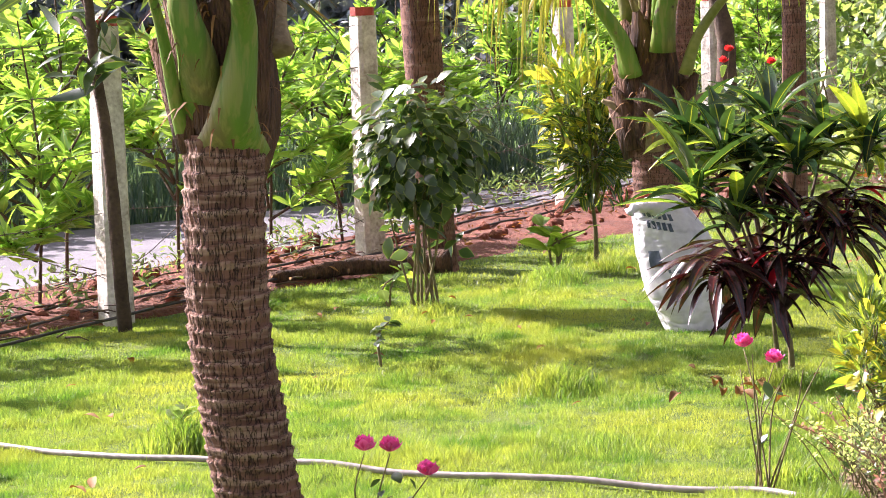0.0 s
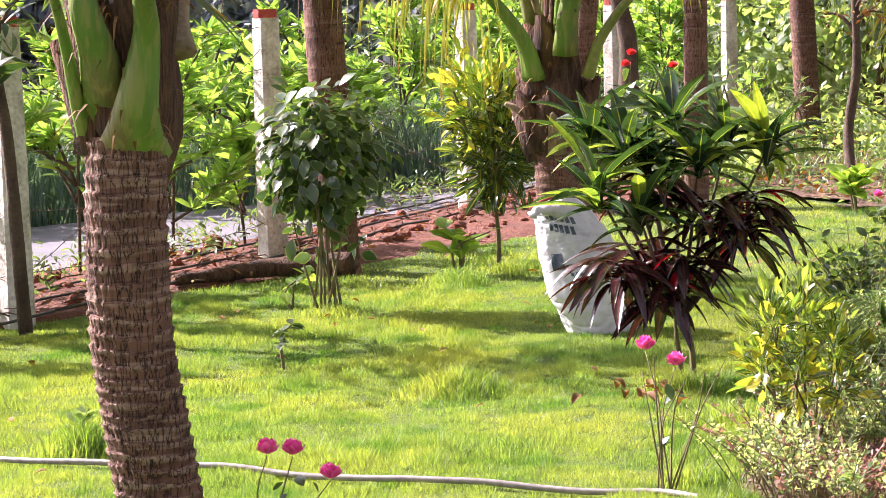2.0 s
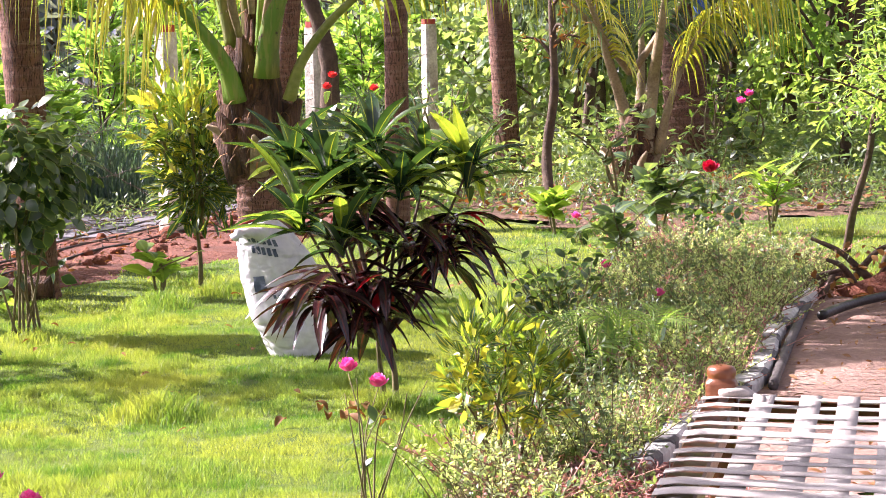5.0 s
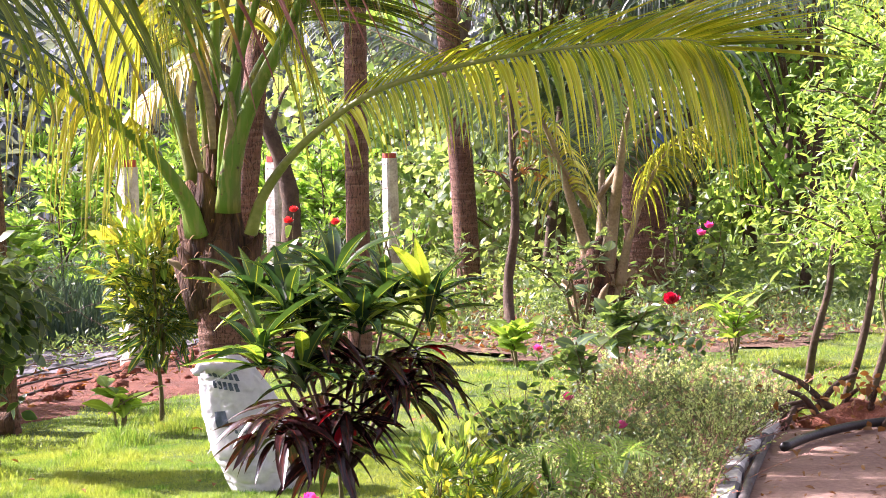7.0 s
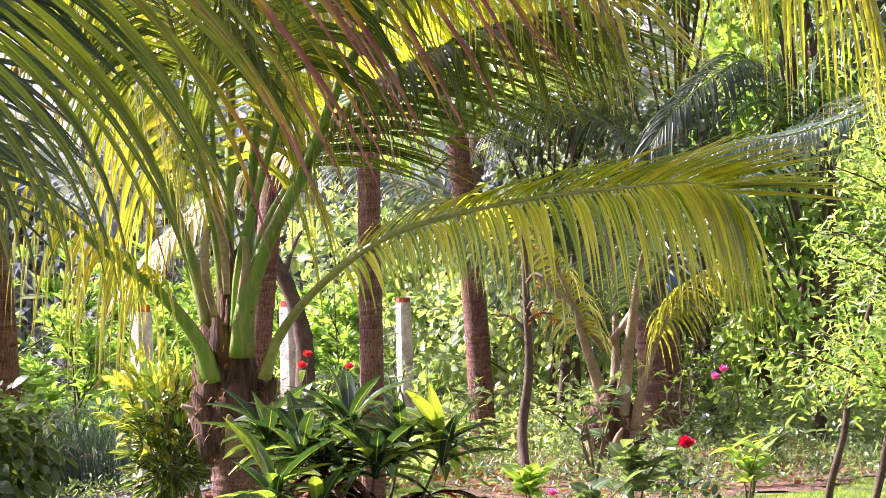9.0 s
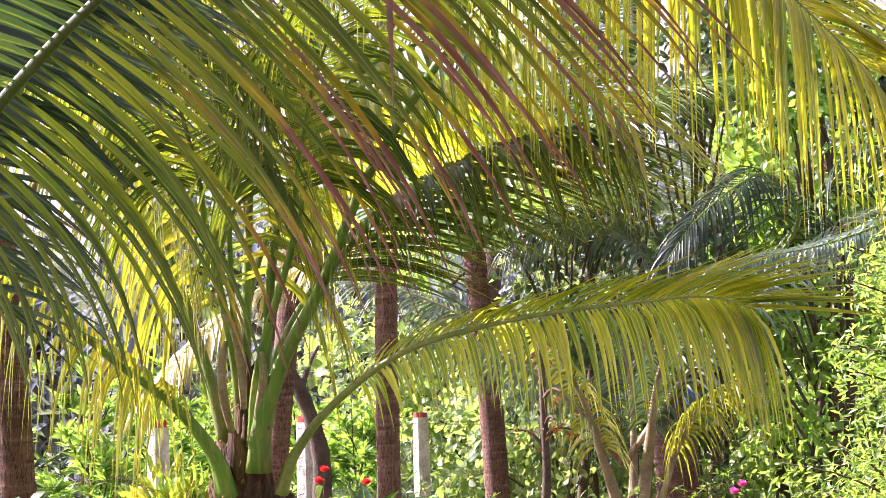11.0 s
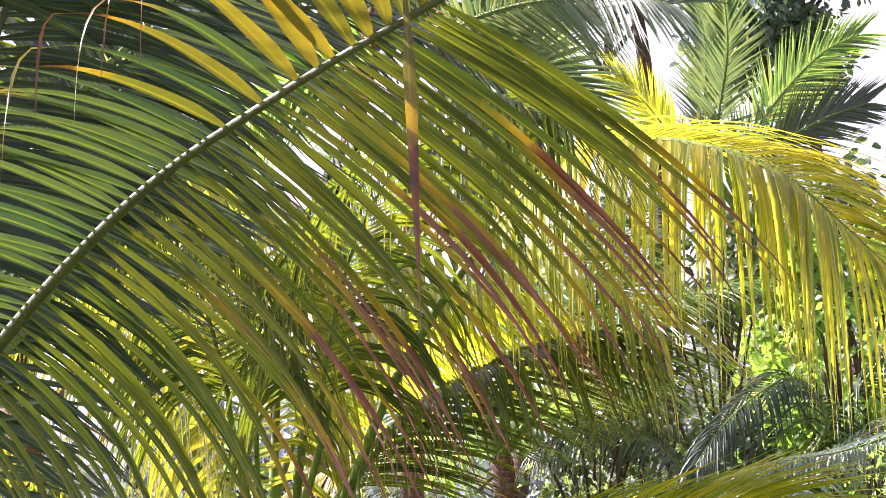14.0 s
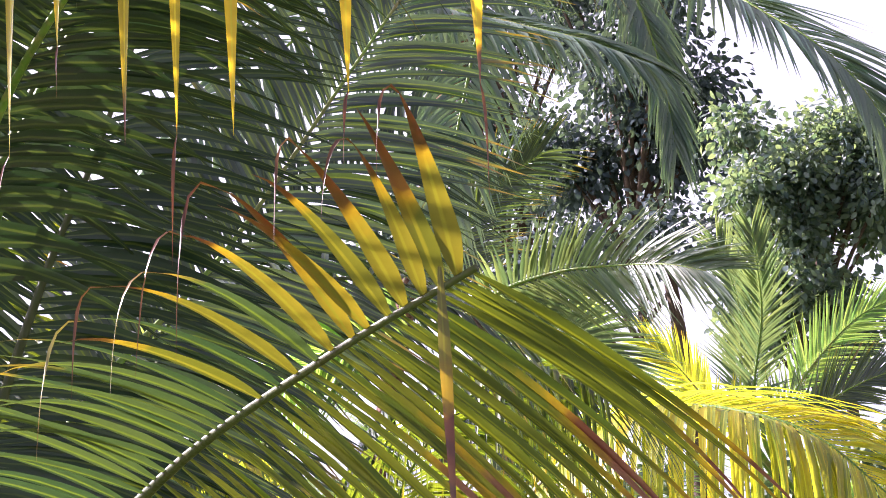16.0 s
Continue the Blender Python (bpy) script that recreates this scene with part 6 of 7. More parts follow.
for i in range(560):
    c = kerb_line[hang.randrange(3, 39)]
    a = c + Vector((hang.uniform(-0.24, -0.05), hang.uniform(-0.06, 0.06), 0.0))
    b = a + Vector((hang.uniform(-0.06, 0.07), hang.gauss(0, 0.06), hang.uniform(0.07, 0.22)))
    g.tube([a, a.lerp(b, 0.5) + Vector((0, 0, 0.03)), b], [0.0026, 0.0022, 0.0012], 3, cap=False)
    for k in range(15):
        pos.append(tuple(a.lerp(b, hang.uniform(0.25, 1.05))))
        way.append((hang.gauss(0, 1), hang.gauss(0, 1), hang.gauss(0.4, 0.5)))
tagged(part("bedding_plants_stems", g, M["drystem"]), "thin stems of the plants at the kerb", "plants", kind="stuff")
tagged(cloud("bedding_plants", pos, way, unit(len(pos), 1.2), NPR.uniform(0.014, 0.027, len(pos)), SMALL, M["weed"]), "light green bedding plants spilling over the kerb", "plants", kind="stuff")

g = Geo()
for i in range(150):
    a = Vector((1.76 + hang.gauss(0, 0.10), 7.02 + hang.gauss(0, 0.13), 0.02))
    w = hang.uniform(0, 2 * math.pi)
    b = a + Vector((math.cos(w), math.sin(w), 0)) * hang.uniform(0.08, 0.26)
    g.tube(smooth_line([a, a.lerp(b, 0.5) + Vector((hang.gauss(0, 0.02), hang.gauss(0, 0.02), hang.uniform(0.03, 0.10))), b + Vector((0, 0, hang.uniform(-0.01, 0.05)))], 6), [0.0032] * 6, 4, cap=False)
tagged(part("dry_stems", g, M["weed_red"]), "heap of dry pinkish-red stems at the end of the kerb", "plants", kind="stuff")


def bloom(owner, at, r, mat):
    g = Geo()
    for i in range(22):
        w = i * 2.4
        e = 1.5 - 0.9 * i / 22
        s = 0.12 + 0.55 * i / 22
        b = Vector(at) + Vector((math.cos(w) * r * 0.2 * s, math.sin(w) * r * 0.2 * s, -r * 0.3))
        g.blade(b, (math.cos(w) * s, math.sin(w) * s, e), (0, 0, 1), r * q.uniform(1.0, 1.35), r * 0.95, 0.4 * s, 5, -0.3, 0.6, 0.0, q.uniform(-0.3, 0.3))
    part("flower", g, M[mat], owner, "pink rose bloom" if mat == "petal" else "red bloom")


def rose(at, blooms, h, label, leaves=40, mat="petal", r=0.03, size=0.045, stems=5, wide=0.6):
    at = Vector(at)
    pl = thing("rose_bush", at, label, "rose", "roses of the garden")
    lines = []
    for bl in blooms:
        b = Vector(bl)
        lines.append([at + Vector((q.gauss(0, 0.02), q.gauss(0, 0.02), -0.02)), at.lerp(b, 0.5) + Vector((q.gauss(0, 0.02), q.gauss(0, 0.02), 0.02)), b - Vector((0, 0, r * 0.5))])
    for i in range(stems):
        t = at + Vector((q.gauss(0, 0.35) * h * wide, q.gauss(0, 0.35) * h * wide, h * q.uniform(0.6, 1.05)))
        lines.append([at + Vector((q.gauss(0, 0.03), q.gauss(0, 0.03), -0.02)), at.lerp(t, 0.5) + Vector((q.gauss(0, 0.03), q.gauss(0, 0.03), 0.04)), t])
    for ln in lines:
        part("stem", stalks([ln], 0.0036), M["stem"], pl)
    pos, way = [], []
    for i in range(leaves):
        ln = smooth_line(q.choice(lines), 10)
        pos.append(tuple(ln[q.randrange(3, 9)] + Vector((q.gauss(0, 0.02), q.gauss(0, 0.02), q.gauss(0, 0.02)))))
        way.append((q.gauss(0, 1), q.gauss(0, 1), q.gauss(0.1, 0.5)))
    if leaves:
        cloud("foliage", pos, way, unit(leaves, 1.0), NPR.uniform(size * 0.7, size * 1.3, leaves), OVAL, M["shrub"], pl, kind="stuff")
    for bl in blooms:
        bloom(pl, bl, r, mat)


rose((-0.229, 6.361, 0.000), [(-0.230, 6.296, 0.325), (-0.163, 6.348, 0.310), (-0.061, 6.200, 0.271)], 0.2, "rose bush with three open pink blooms on thin stems", 10, r=0.034, stems=4)
rose((0.925, 7.082, 0.000), [(0.915, 7.242, 0.429), (1.006, 7.230, 0.378)], 0.42, "sparse rose bush with pink and red blooms on dry stems", 12, r=0.034, stems=6)
rose((2.272, 10.294, 0.000), [(2.808, 10.636, 0.206), (2.642, 10.987, 0.310)], 0.50, "bushy rose with dark leaves and one pink bloom", 300, r=0.032, size=0.05, stems=26, wide=1.0)
rose((4.074, 14.071, 0.000), [(4.196, 14.609, 0.204), (4.265, 14.381, 0.162), (4.290, 14.164, 0.123), (4.051, 14.339, 0.061)], 0.35, "rose bush with small deep pink blooms", 120, r=0.036, size=0.07, stems=8, wide=1.0)
rose((4.481, 15.746, 0.000), [(4.366, 15.185, 0.471)], 0.5, "flowering plant with a large red bloom", 60, "petal_red", 0.065, 0.09, 5)
rose((5.864, 19.376, 0.000), [(5.494, 18.188, 0.795), (5.612, 18.361, 0.845)], 1.0, "tall shrub with red-pink blooms", 120, "petal", 0.045, 0.10, 6)
rose((2.199, 18.616, 0.000), [(2.153, 17.871, 1.004), (2.535, 18.023, 0.978), (2.209, 17.965, 1.085)], 0.9, "flowering shrub with scarlet blooms", 160, "scarlet", 0.042, 0.13, 8)
rose((3.464, 15.117, 0.000), [(3.437, 15.114, 0.194)], 0.12, "low plant with a small pink bloom", 20, "petal", 0.035, 0.06, 3)

# seedling palms in the bed
for at, h, sd in (((2.134, 8.874, 0.000), 0.34, 1), ((1.896, 8.608, 0.000), 0.30, 2), ((2.375, 9.269, 0.000), 0.30, 3)):
    pl = thing("seedling_palm", at, "young seedling palm with folded fan leaves", "plant", "seedling palms")
    b = Vector(at)
    for k in range(3):
        w = 2.1 * k + sd * 1.3
        g = Geo()
        g.blade(b, (math.cos(w) * 0.35, math.sin(w) * 0.35, 1.2), (math.cos(w), math.sin(w), 0.3), h * q.uniform(0.8, 1.1), 0.075, 0.25, 8, 0.6, 0.7)
        part("leaf", g, M["hedge" if k == 0 else "palm_a"], pl)
    for k in range(3):
        w = 2.1 * k + sd
        o = Vector((math.cos(w), math.sin(w), 0))
        frond(pl, [b, b + o * 0.06 + Vector((0, 0, h * 0.6)), b + o * 0.16 + Vector((0, 0, h * 0.95)), b + o * 0.30 + Vector((0, 0, h * 0.95))], 0.15, "hedge", up=(0, -0.5, 0.8), width=0.010, droop=0.5, count=16, first=0.35, spread=(60, 30), r0=0.006, base_wide=1.2, seed=sd * 7 + k, n=4)

# ---- path, hose, heap ----
g = Geo()
px0 = [(1.480, 6.150, 0.000), (1.790, 7.180, 0.000), (1.970, 7.550, 0.000), (2.150, 7.920, 0.000), (2.325, 8.250, 0.000), (2.515, 8.570, 0.000), (2.730, 8.950, 0.000), (2.960, 9.530, 0.000), (3.215, 10.210, 0.000), (3.510, 10.880, 0.000), (4.037, 11.917, 0.000), (4.353, 12.205, 0.000), (5.428, 12.346, 0.000), (3.629, 7.558, 0.000)]
path_poly = [Vector(p) for p in px0]
for j in range(151):
    for i in range(151):
        x, y = 0.6 + 6.6 * i / 150, 5.0 + 10.0 * j / 150
        g.v.append(Vector((x, y, 0.035 + 0.01 * noise.noise(Vector((x * 3, y * 3, 2))))))
        g.uv.append((0, 0))
for j in range(150):
    for i in range(150):
        a = j * 151 + i
        if inside(g.v[a].x, g.v[a].y, path_poly):
            g.f.append((a, a + 1, a + 152, a + 151))
tagged(part("path", g, M["path"]), "pinkish bare earth path beside the flower bed", "path", kind="structure")
g = Geo()
g.tube([p + Vector((0, 0, 0.02 + hill(p.x, p.y))) for p in smooth_line([(-1.775, 8.407, 0.000), (-1.585, 8.251, 0.000), (-1.184, 7.949, -0.000), (-0.802, 7.771, 0.000), (-0.476, 7.655, 0.000), (-0.069, 7.462, 0.000), (0.355, 7.289, 0.000), (0.661, 7.167, 0.000), (0.909, 7.074, 0.000), (1.042, 6.936, 0.000)], 60)], [0.0105] * 60, 10)
tagged(part("garden_hose", g, M["hose"]), "grey plastic garden hose lying across the lawn", "hose")
pos = []
while len(pos) < 420:
    x, y = q.uniform(1.4, 5.4), q.uniform(6.4, 12.4)
    if inside(x, y, path_poly):
        pos.append((x, y, 0.05))
tagged(cloud("path_litter", pos, unit(420) * np.array((1, 1, 0.15)), unit(420, 3.0), NPR.uniform(0.02, 0.06, 420), WILLOW, M["dry"]), "small dry leaves and crumbs on the earth path", "litter", kind="stuff")
g = Geo()
g.tube([p + Vector((0, 0, 0.07)) for p in smooth_line([(3.597, 10.641, 0.000), (3.785, 10.899, 0.000), (4.001, 11.140, 0.000), (4.294, 11.367, 0.000), (4.715, 11.504, 0.000)], 30)], [0.023] * 30, 12)
tagged(part("drain_pipe", g, M["black"]), "thick black plastic pipe on the earth path", "pipe")
for o, sd in ((0.10, 1), (-0.2, 2), (-0.45, 3)):
    g = Geo()
    g.tube([fence_xy(-5 + 0.4 * i, o + 0.09 * noise.noise(Vector((i * 0.4, sd, 0))), 0.045 + 0.01 * noise.noise(Vector((i * 0.7, sd, 4)))) for i in range(60)], [0.008] * 60, 7)
    tagged(part("drip_pipe", g, M["black"]), "black drip irrigation pipe along the red earth", "pipe", "drip pipes by the fence")
g = Geo()
lp = smooth_line([(-0.943, 12.856, 0.000), (-0.704, 12.996, 0.000), (-0.460, 13.195, 0.000), (-0.207, 13.173, 0.000), (0.045, 13.151, 0.000)], 24)
g.tube([p + Vector((0, 0, 0.05 + 0.03 * i / 24)) for i, p in enumerate(lp)], [0.03 + 0.045 * i / 24 + 0.01 * noise.noise(Vector((i * 0.5, 0, 0))) for i in range(24)], 12)
tagged(part("log", g, M["fibre"]), "dark brown fallen palm stalk lying on the soil", "log")
g = Geo()
pole = smooth_line([(2.771, 8.783, 0.000), (3.004, 9.395, 0.000), (3.244, 10.014, -0.000), (3.597, 10.908, 0.000), (3.883, 11.636, 0.000)], 24)
g.tube([p + Vector((0, 0, 0.055)) for p in pole], [0.022 + 0.003 * noise.noise(p * 4) for p in pole], 10)
tagged(part("pole", g, M["pole"]), "weathered grey wooden pole lying along the earth path", "pole")
heap_at = Vector((4.422, 11.624, 0.000))
heap = thing("root_heap", heap_at, "heap of dug-up roots and dry leaves beside the path", "heap")
for i in range(26):
    a = heap_at + Vector((q.gauss(0, 0.28), q.gauss(0.1, 0.2), q.uniform(0.0, 0.08)))
    b = a + Vector((q.gauss(0.08, 0.2), q.gauss(0, 0.15), q.uniform(0.05, 0.26)))
    g = Geo()
    g.tube(smooth_line([a, a.lerp(b, 0.5) + Vector((0, 0, 0.04)), b], 8), [0.022 * (1 - 0.08 * k) for k in range(8)], 7)
    part("root", g, M["twig" if i % 3 else "fibre"], heap)
g = Geo()
g.ball(heap_at + Vector((0.05, 0.1, 0.0)), (0.44, 0.3, 0.13), 0.6, 20, 12, 3.0)
part("earth", g, M["clod"], heap)
pos = [tuple(heap_at + Vector((q.gauss(0, 0.35), q.gauss(0, 0.25), 0.05 + 0.22 * q.random() ** 2))) for i in range(300)]
cloud("dry_leaves", pos, unit(300), unit(300, 1.0), NPR.uniform(0.03, 0.065, 300), OVAL, M["dry"], heap, kind="stuff")
for i in range(260):
    s = q.uniform(-2.5, 14)
    o = q.uniform(lane_near(s) + 0.1, soil_edge(s) - 0.08)
    r = q.uniform(0.015, 0.05) * (1.6 if q.random() < 0.12 else 1)
    g = Geo()
    g.ball((0, 0, 0), (r, r * q.uniform(0.7, 1.1), r * 0.75), 0.7, 8, 6, i * 0.9)
    ob = part("earth_clod", g, M["clod"])
    p = fence_xy(s, o)
    ob.matrix_basis = pose(p.x, p.y, 0.03 + r * 0.25, 0, 0, q.uniform(0, 360))
    tagged(ob, "crumbly lump of red earth on the bank", "clod", "clods along the fence")

# ---- slender trees ----


def sapling(pts, r, label, leaves=0, mat="tree", size=0.12, spread=0.3, tmpl=OVAL, twigs=4):
    at = Vector(pts[0])
    tr = thing("tree", (at.x, at.y, 0), label, "tree")
    g = Geo()
    ln = smooth_line(pts, 24)
    g.tube(ln, [r * (1 - 0.45 * i / 23) * (1 + 0.15 * noise.noise(Vector((i * 0.7, r * 90, 0)))) for i in range(24)], 9)
    part("trunk", g, M["twig"], tr)
    pos, way = [], []
    for k in range(twigs):
        a = ln[q.randrange(12, 24)]
        b = a + Vector((q.gauss(0, spread), q.gauss(0, spread), q.uniform(0.1, 0.6) * spread * 2))
        part("branch", stalks([[a, a.lerp(b, 0.5) + Vector((0, 0, 0.05)), b]], r * 0.4), M["twig"], tr)
        for m in range(leaves // max(1, twigs)):
            p = a.lerp(b, 0.3 + 0.7 * q.random()) + Vector((q.gauss(0, spread * 0.3), q.gauss(0, spread * 0.3), q.gauss(0, spread * 0.3)))
            pos.append(tuple(p))
            way.append((q.gauss(0, 1), q.gauss(0, 1), q.gauss(-0.1, 0.6)))
    if pos:
        cloud("foliage", pos, way, unit(len(pos), 1.0), NPR.uniform(size * 0.7, size * 1.2, len(pos)), tmpl, M[mat], tr, kind="stuff")
    return tr


fence_tree = sapling([(-1.525, 11.209, 0.000), (-1.523, 11.096, 0.305), (-1.540, 11.094, 0.706), (-1.559, 11.091, 1.011), (-1.591, 11.086, 1.263), (-1.603, 11.085, 1.525), (-1.632, 11.081, 1.890)], 0.036, "thin dark crooked tree against the fence post", 40, "shrub", 0.22, 0.22, LANCE, 4)
# unseen crown above the trunk, placed for the shadow it casts on the lawn
pos = [Vector((-1.75, 11.15, 2.15)) + Vector((q.gauss(0, 0.36), q.gauss(0, 0.36), q.gauss(0, 0.26))) for i in range(620)]
pos = [tuple(p) for p in pos if p.z > 1.62]
cloud("crown", pos, unit(len(pos)), unit(len(pos), 1.0), NPR.uniform(0.09, 0.17, len(pos)), BAY, M["shrub"], fence_tree, kind="stuff")
sapling([(3.842, 17.748, 0.000), (3.867, 17.989, 0.428), (3.932, 17.975, 0.907), (3.928, 17.976, 1.385), (3.920, 17.978, 2.075)], 0.045, "crooked dark tree trunk with hanging dry leaves", 70, "dry", 0.06, 0.16, WILLOW, 5)
sapling([(6.062, 25.283, -0.183), (6.046, 25.287, 0.650), (6.000, 25.298, 1.447), (5.989, 25.301, 2.481)], 0.07, "thin grey tree trunk at the back", 0, twigs=0)
sapling([(8.335, 25.681, 0.157), (8.310, 25.689, 0.695), (8.257, 25.706, 1.325), (8.238, 25.713, 2.451)], 0.09, "dark tree trunk at the back", 0, twigs=0)
sapling([(2.415, 19.854, 0.703), (2.414, 19.854, 1.178), (2.299, 19.867, 1.607), (2.123, 19.887, 1.989), (1.906, 19.909, 2.557)], 0.085, "leaning brown tree trunk beside a fence post", 80, "weed", 0.15, 0.4)
for pts in ([(4.856, 13.894, 0.000), (4.829, 13.672, 0.304), (4.913, 13.642, 0.611), (4.981, 13.618, 1.020), (5.25, 13.5, 1.9), (5.38, 13.4, 2.4)], [(4.865, 13.243, 0.000), (4.907, 13.112, 0.276), (4.971, 13.088, 0.573), (5.036, 13.063, 0.966), (5.30, 13.0, 1.9), (5.42, 12.95, 2.5)], [(4.877, 12.903, 0.000), (5.003, 12.861, 0.422), (5.126, 12.813, 0.971), (5.35, 12.75, 2.0), (5.48, 12.7, 2.7)]):
    sapling(pts, 0.026, "slender multi-stemmed shrub with light green leaves beside the path", 2900, "lime", 0.068, 0.34, BAY, 24)

# ---- odd things ----
pot_at = Vector((6.060, 21.350, 1.515))
pot = thing("plastic_pot", pot_at, "blue plastic pot wedged in the palm's leaf bases", "pot")
g = Geo()
prof = [(-0.13, 0.02), (-0.12, 0.05), (-0.05, 0.065), (0.04, 0.06), (0.09, 0.045), (0.13, 0.05)]
g.tube([pot_at + Vector((0, 0, z)) for z, r in prof], [r for z, r in prof], 14)
part("body", g, M["blue"], pot)
g = Geo()
g.ball(Vector((4.302, 19.521, 0.000)) + Vector((0, 0, 0.04)), (0.05, 0.05, 0.04), 0.2, 12, 8)
tagged(part("bowl", g, M["stone"]), "small white bowl lying on the soil", "bowl")
for i in range(70):
    x, y = q.uniform(-1.6, 3.0), q.uniform(6.3, 14)
    if (Vector((x, y, 0)) - FENCE).dot(OUT) < 0.3 or inside(x, y, BED):
        continue
    g = Geo()
    g.blade((0, 0, 0), (1, 0, 0.1), (0, 0, 1), q.uniform(0.04, 0.085), q.uniform(0.02, 0.035), 0.6, 5, 0.4, 0.45)
    ob = part("fallen_leaf", g, M["dry"])
    ob.matrix_basis = pose(x, y, 0.03 + hill(x, y), q.uniform(-20, 20), q.uniform(-15, 15), q.uniform(0, 360))
    tagged(ob, "curled dry brown leaf fallen on the lawn", "leaf", "fallen leaves")

# ---- grass ----


def grass(name, n, place, tall, wide, mat, label, seed, lean=0.5, sink=0.005):
    """Blades of grass as one mesh: bent strips of three faces."""
    rs = np.random.RandomState(seed)
    p = place(rs, n)
    n = len(p)
    h = tall(p, rs)
    w = rs.uniform(0.7, 1.3, n) * wide
    a = rs.uniform(0, 2 * np.pi, n)
    b = rs.uniform(0, 2 * np.pi, n)
    tip = np.stack([np.cos(b), np.sin(b)], 1) * (h * lean * rs.uniform(0.2, 1.2, n))[:, None]
    sx, sy = np.cos(a) * w / 2, np.sin(a) * w / 2
    v = np.zeros((n, 5, 3))
    v[:, 0] = p + np.stack([-sx, -sy, np.full(n, -sink)], 1)
    v[:, 1] = p + np.stack([sx, sy, np.full(n, -sink)], 1)
    m = p + np.stack([tip[:, 0] * 0.35, tip[:, 1] * 0.35, h * 0.62], 1)
    v[:, 2] = m + np.stack([sx * 0.8, sy * 0.8, np.zeros(n)], 1)
    v[:, 3] = m - np.stack([sx * 0.8, sy * 0.8, np.zeros(n)], 1)
    v[:, 4] = p + np.stack([tip[:, 0], tip[:, 1], h * 0.95], 1)
    me = bpy.data.meshes.new(name)
    me.vertices.add(5 * n)
    me.vertices.foreach_set("co", v.ravel())
    base = (np.arange(n) * 5)[:, None]
    loops = np.concatenate([base + np.array([[0, 1, 2, 3]]), base + np.array([[3, 2, 4]])], 1).ravel()
    me.loops.add(7 * n)
    me.loops.foreach_set("vertex_index", loops.astype(np.int32))
    me.polygons.add(2 * n)
    starts = (np.arange(n) * 7)[:, None] + np.array([[0, 4]])
    me.polygons.foreach_set("loop_start", starts.ravel().astype(np.int32))
    me.update(calc_edges=True)
    fill(me, np.tile(np.array([(0, 0), (1, 0), (1, 0.6), (0, 0.6), (0.5, 1)]), (n, 1)).astype(np.float32), mat)
    return tagged(part(name, me, mat), label, "grass", kind="stuff")


def turf(name, n, place, tall, wide, mat, label, seed):
    """Short lawn blades as one mesh, one leaning three-cornered blade each."""
    rs = np.random.RandomState(seed)
    p = place(rs, n)
    n = len(p)
    h, w, a, b = tall(p, rs), rs.uniform(0.7, 1.3, n) * wide, rs.uniform(0, 2 * np.pi, n), rs.uniform(0, 2 * np.pi, n)
    s = np.stack([np.cos(a) * w / 2, np.sin(a) * w / 2, np.zeros(n)], 1)
    lean = h * rs.uniform(0.1, 1.1, n)
    v = np.zeros((n, 3, 3))
    v[:, 0], v[:, 1] = p - s - (0, 0, 0.004), p + s - (0, 0, 0.004)
    v[:, 2] = p + np.stack([np.cos(b) * lean, np.sin(b) * lean, h], 1)
    me = bpy.data.meshes.new(name)
    me.vertices.add(3 * n)
    me.vertices.foreach_set("co", v.ravel())
    me.loops.add(3 * n)
    me.loops.foreach_set("vertex_index", np.arange(3 * n, dtype=np.int32))
    me.polygons.add(n)
    me.polygons.foreach_set("loop_start", np.arange(0, 3 * n, 3, dtype=np.int32))
    me.update(calc_edges=True)
    fill(me, np.tile(np.array([(0, 0), (1, 0), (0.5, 1)]), (n, 1)).astype(np.float32), mat)
    return tagged(part(name, me, mat), label, "grass", kind="stuff")


def lattice(f, x0, x1, y0, y1, k):
    """f on a grid, as a quick look-up for many points."""
    tab = np.array([[f(x0 + (x1 - x0) * i / k, y0 + (y1 - y0) * j / k) for i in range(k + 1)] for j in range(k + 1)])

    def get(x, y):
        u, v = np.clip((x - x0) / (x1 - x0) * k, 0, k - 1e-6), np.clip((y - y0) / (y1 - y0) * k, 0, k - 1e-6)
        i, j = u.astype(int), v.astype(int)
        s, t = u - i, v - j
        return (tab[j, i] * (1 - s) + tab[j, i + 1] * s) * (1 - t) + (tab[j + 1, i] * (1 - s) + tab[j + 1, i + 1] * s) * t

    return get


height_at = lattice(lawn_h, -6, 11, 1, 25, 260)
patch_at = lattice(lambda x, y: noise.noise(Vector((x * 1.6, y * 1.6, 7))) + 0.5 * noise.noise(Vector((x * 5, y * 5, 8))), -6, 11, 1, 25, 260)

clump_at = lattice(lambda x, y: noise.noise(Vector((x * 9, y * 9, 2))), -3, 7, 5, 17, 420)


def open_lawn(x, y):
    p = Vector((x, y, 0)) - FENCE
    o, s = p.dot(OUT), p.dot(ALONG)
    if inside(x, y, BED) or inside(x, y, path_poly) or inside(x, y, BACK):
        return 0.0
    return min(1.0, max(0.0, (o - soil_edge(s)) * 5 + 0.6))


free_at = lattice(open_lawn, -6, 11, 1, 25, 260)


def lawn_place(y0, y1):
    def place(rs, n):
        y = rs.uniform(y0, y1, n)
        x = y * rs.uniform(-0.21, 0.46, n)
        keep = rs.uniform(0, 1, n) < free_at(x, y) * np.clip(0.95 + 0.6 * patch_at(x, y), 0.6, 1.0)
        x, y = x[keep], y[keep]
        return np.stack([x, y, height_at(x, y)], 1)
    return place


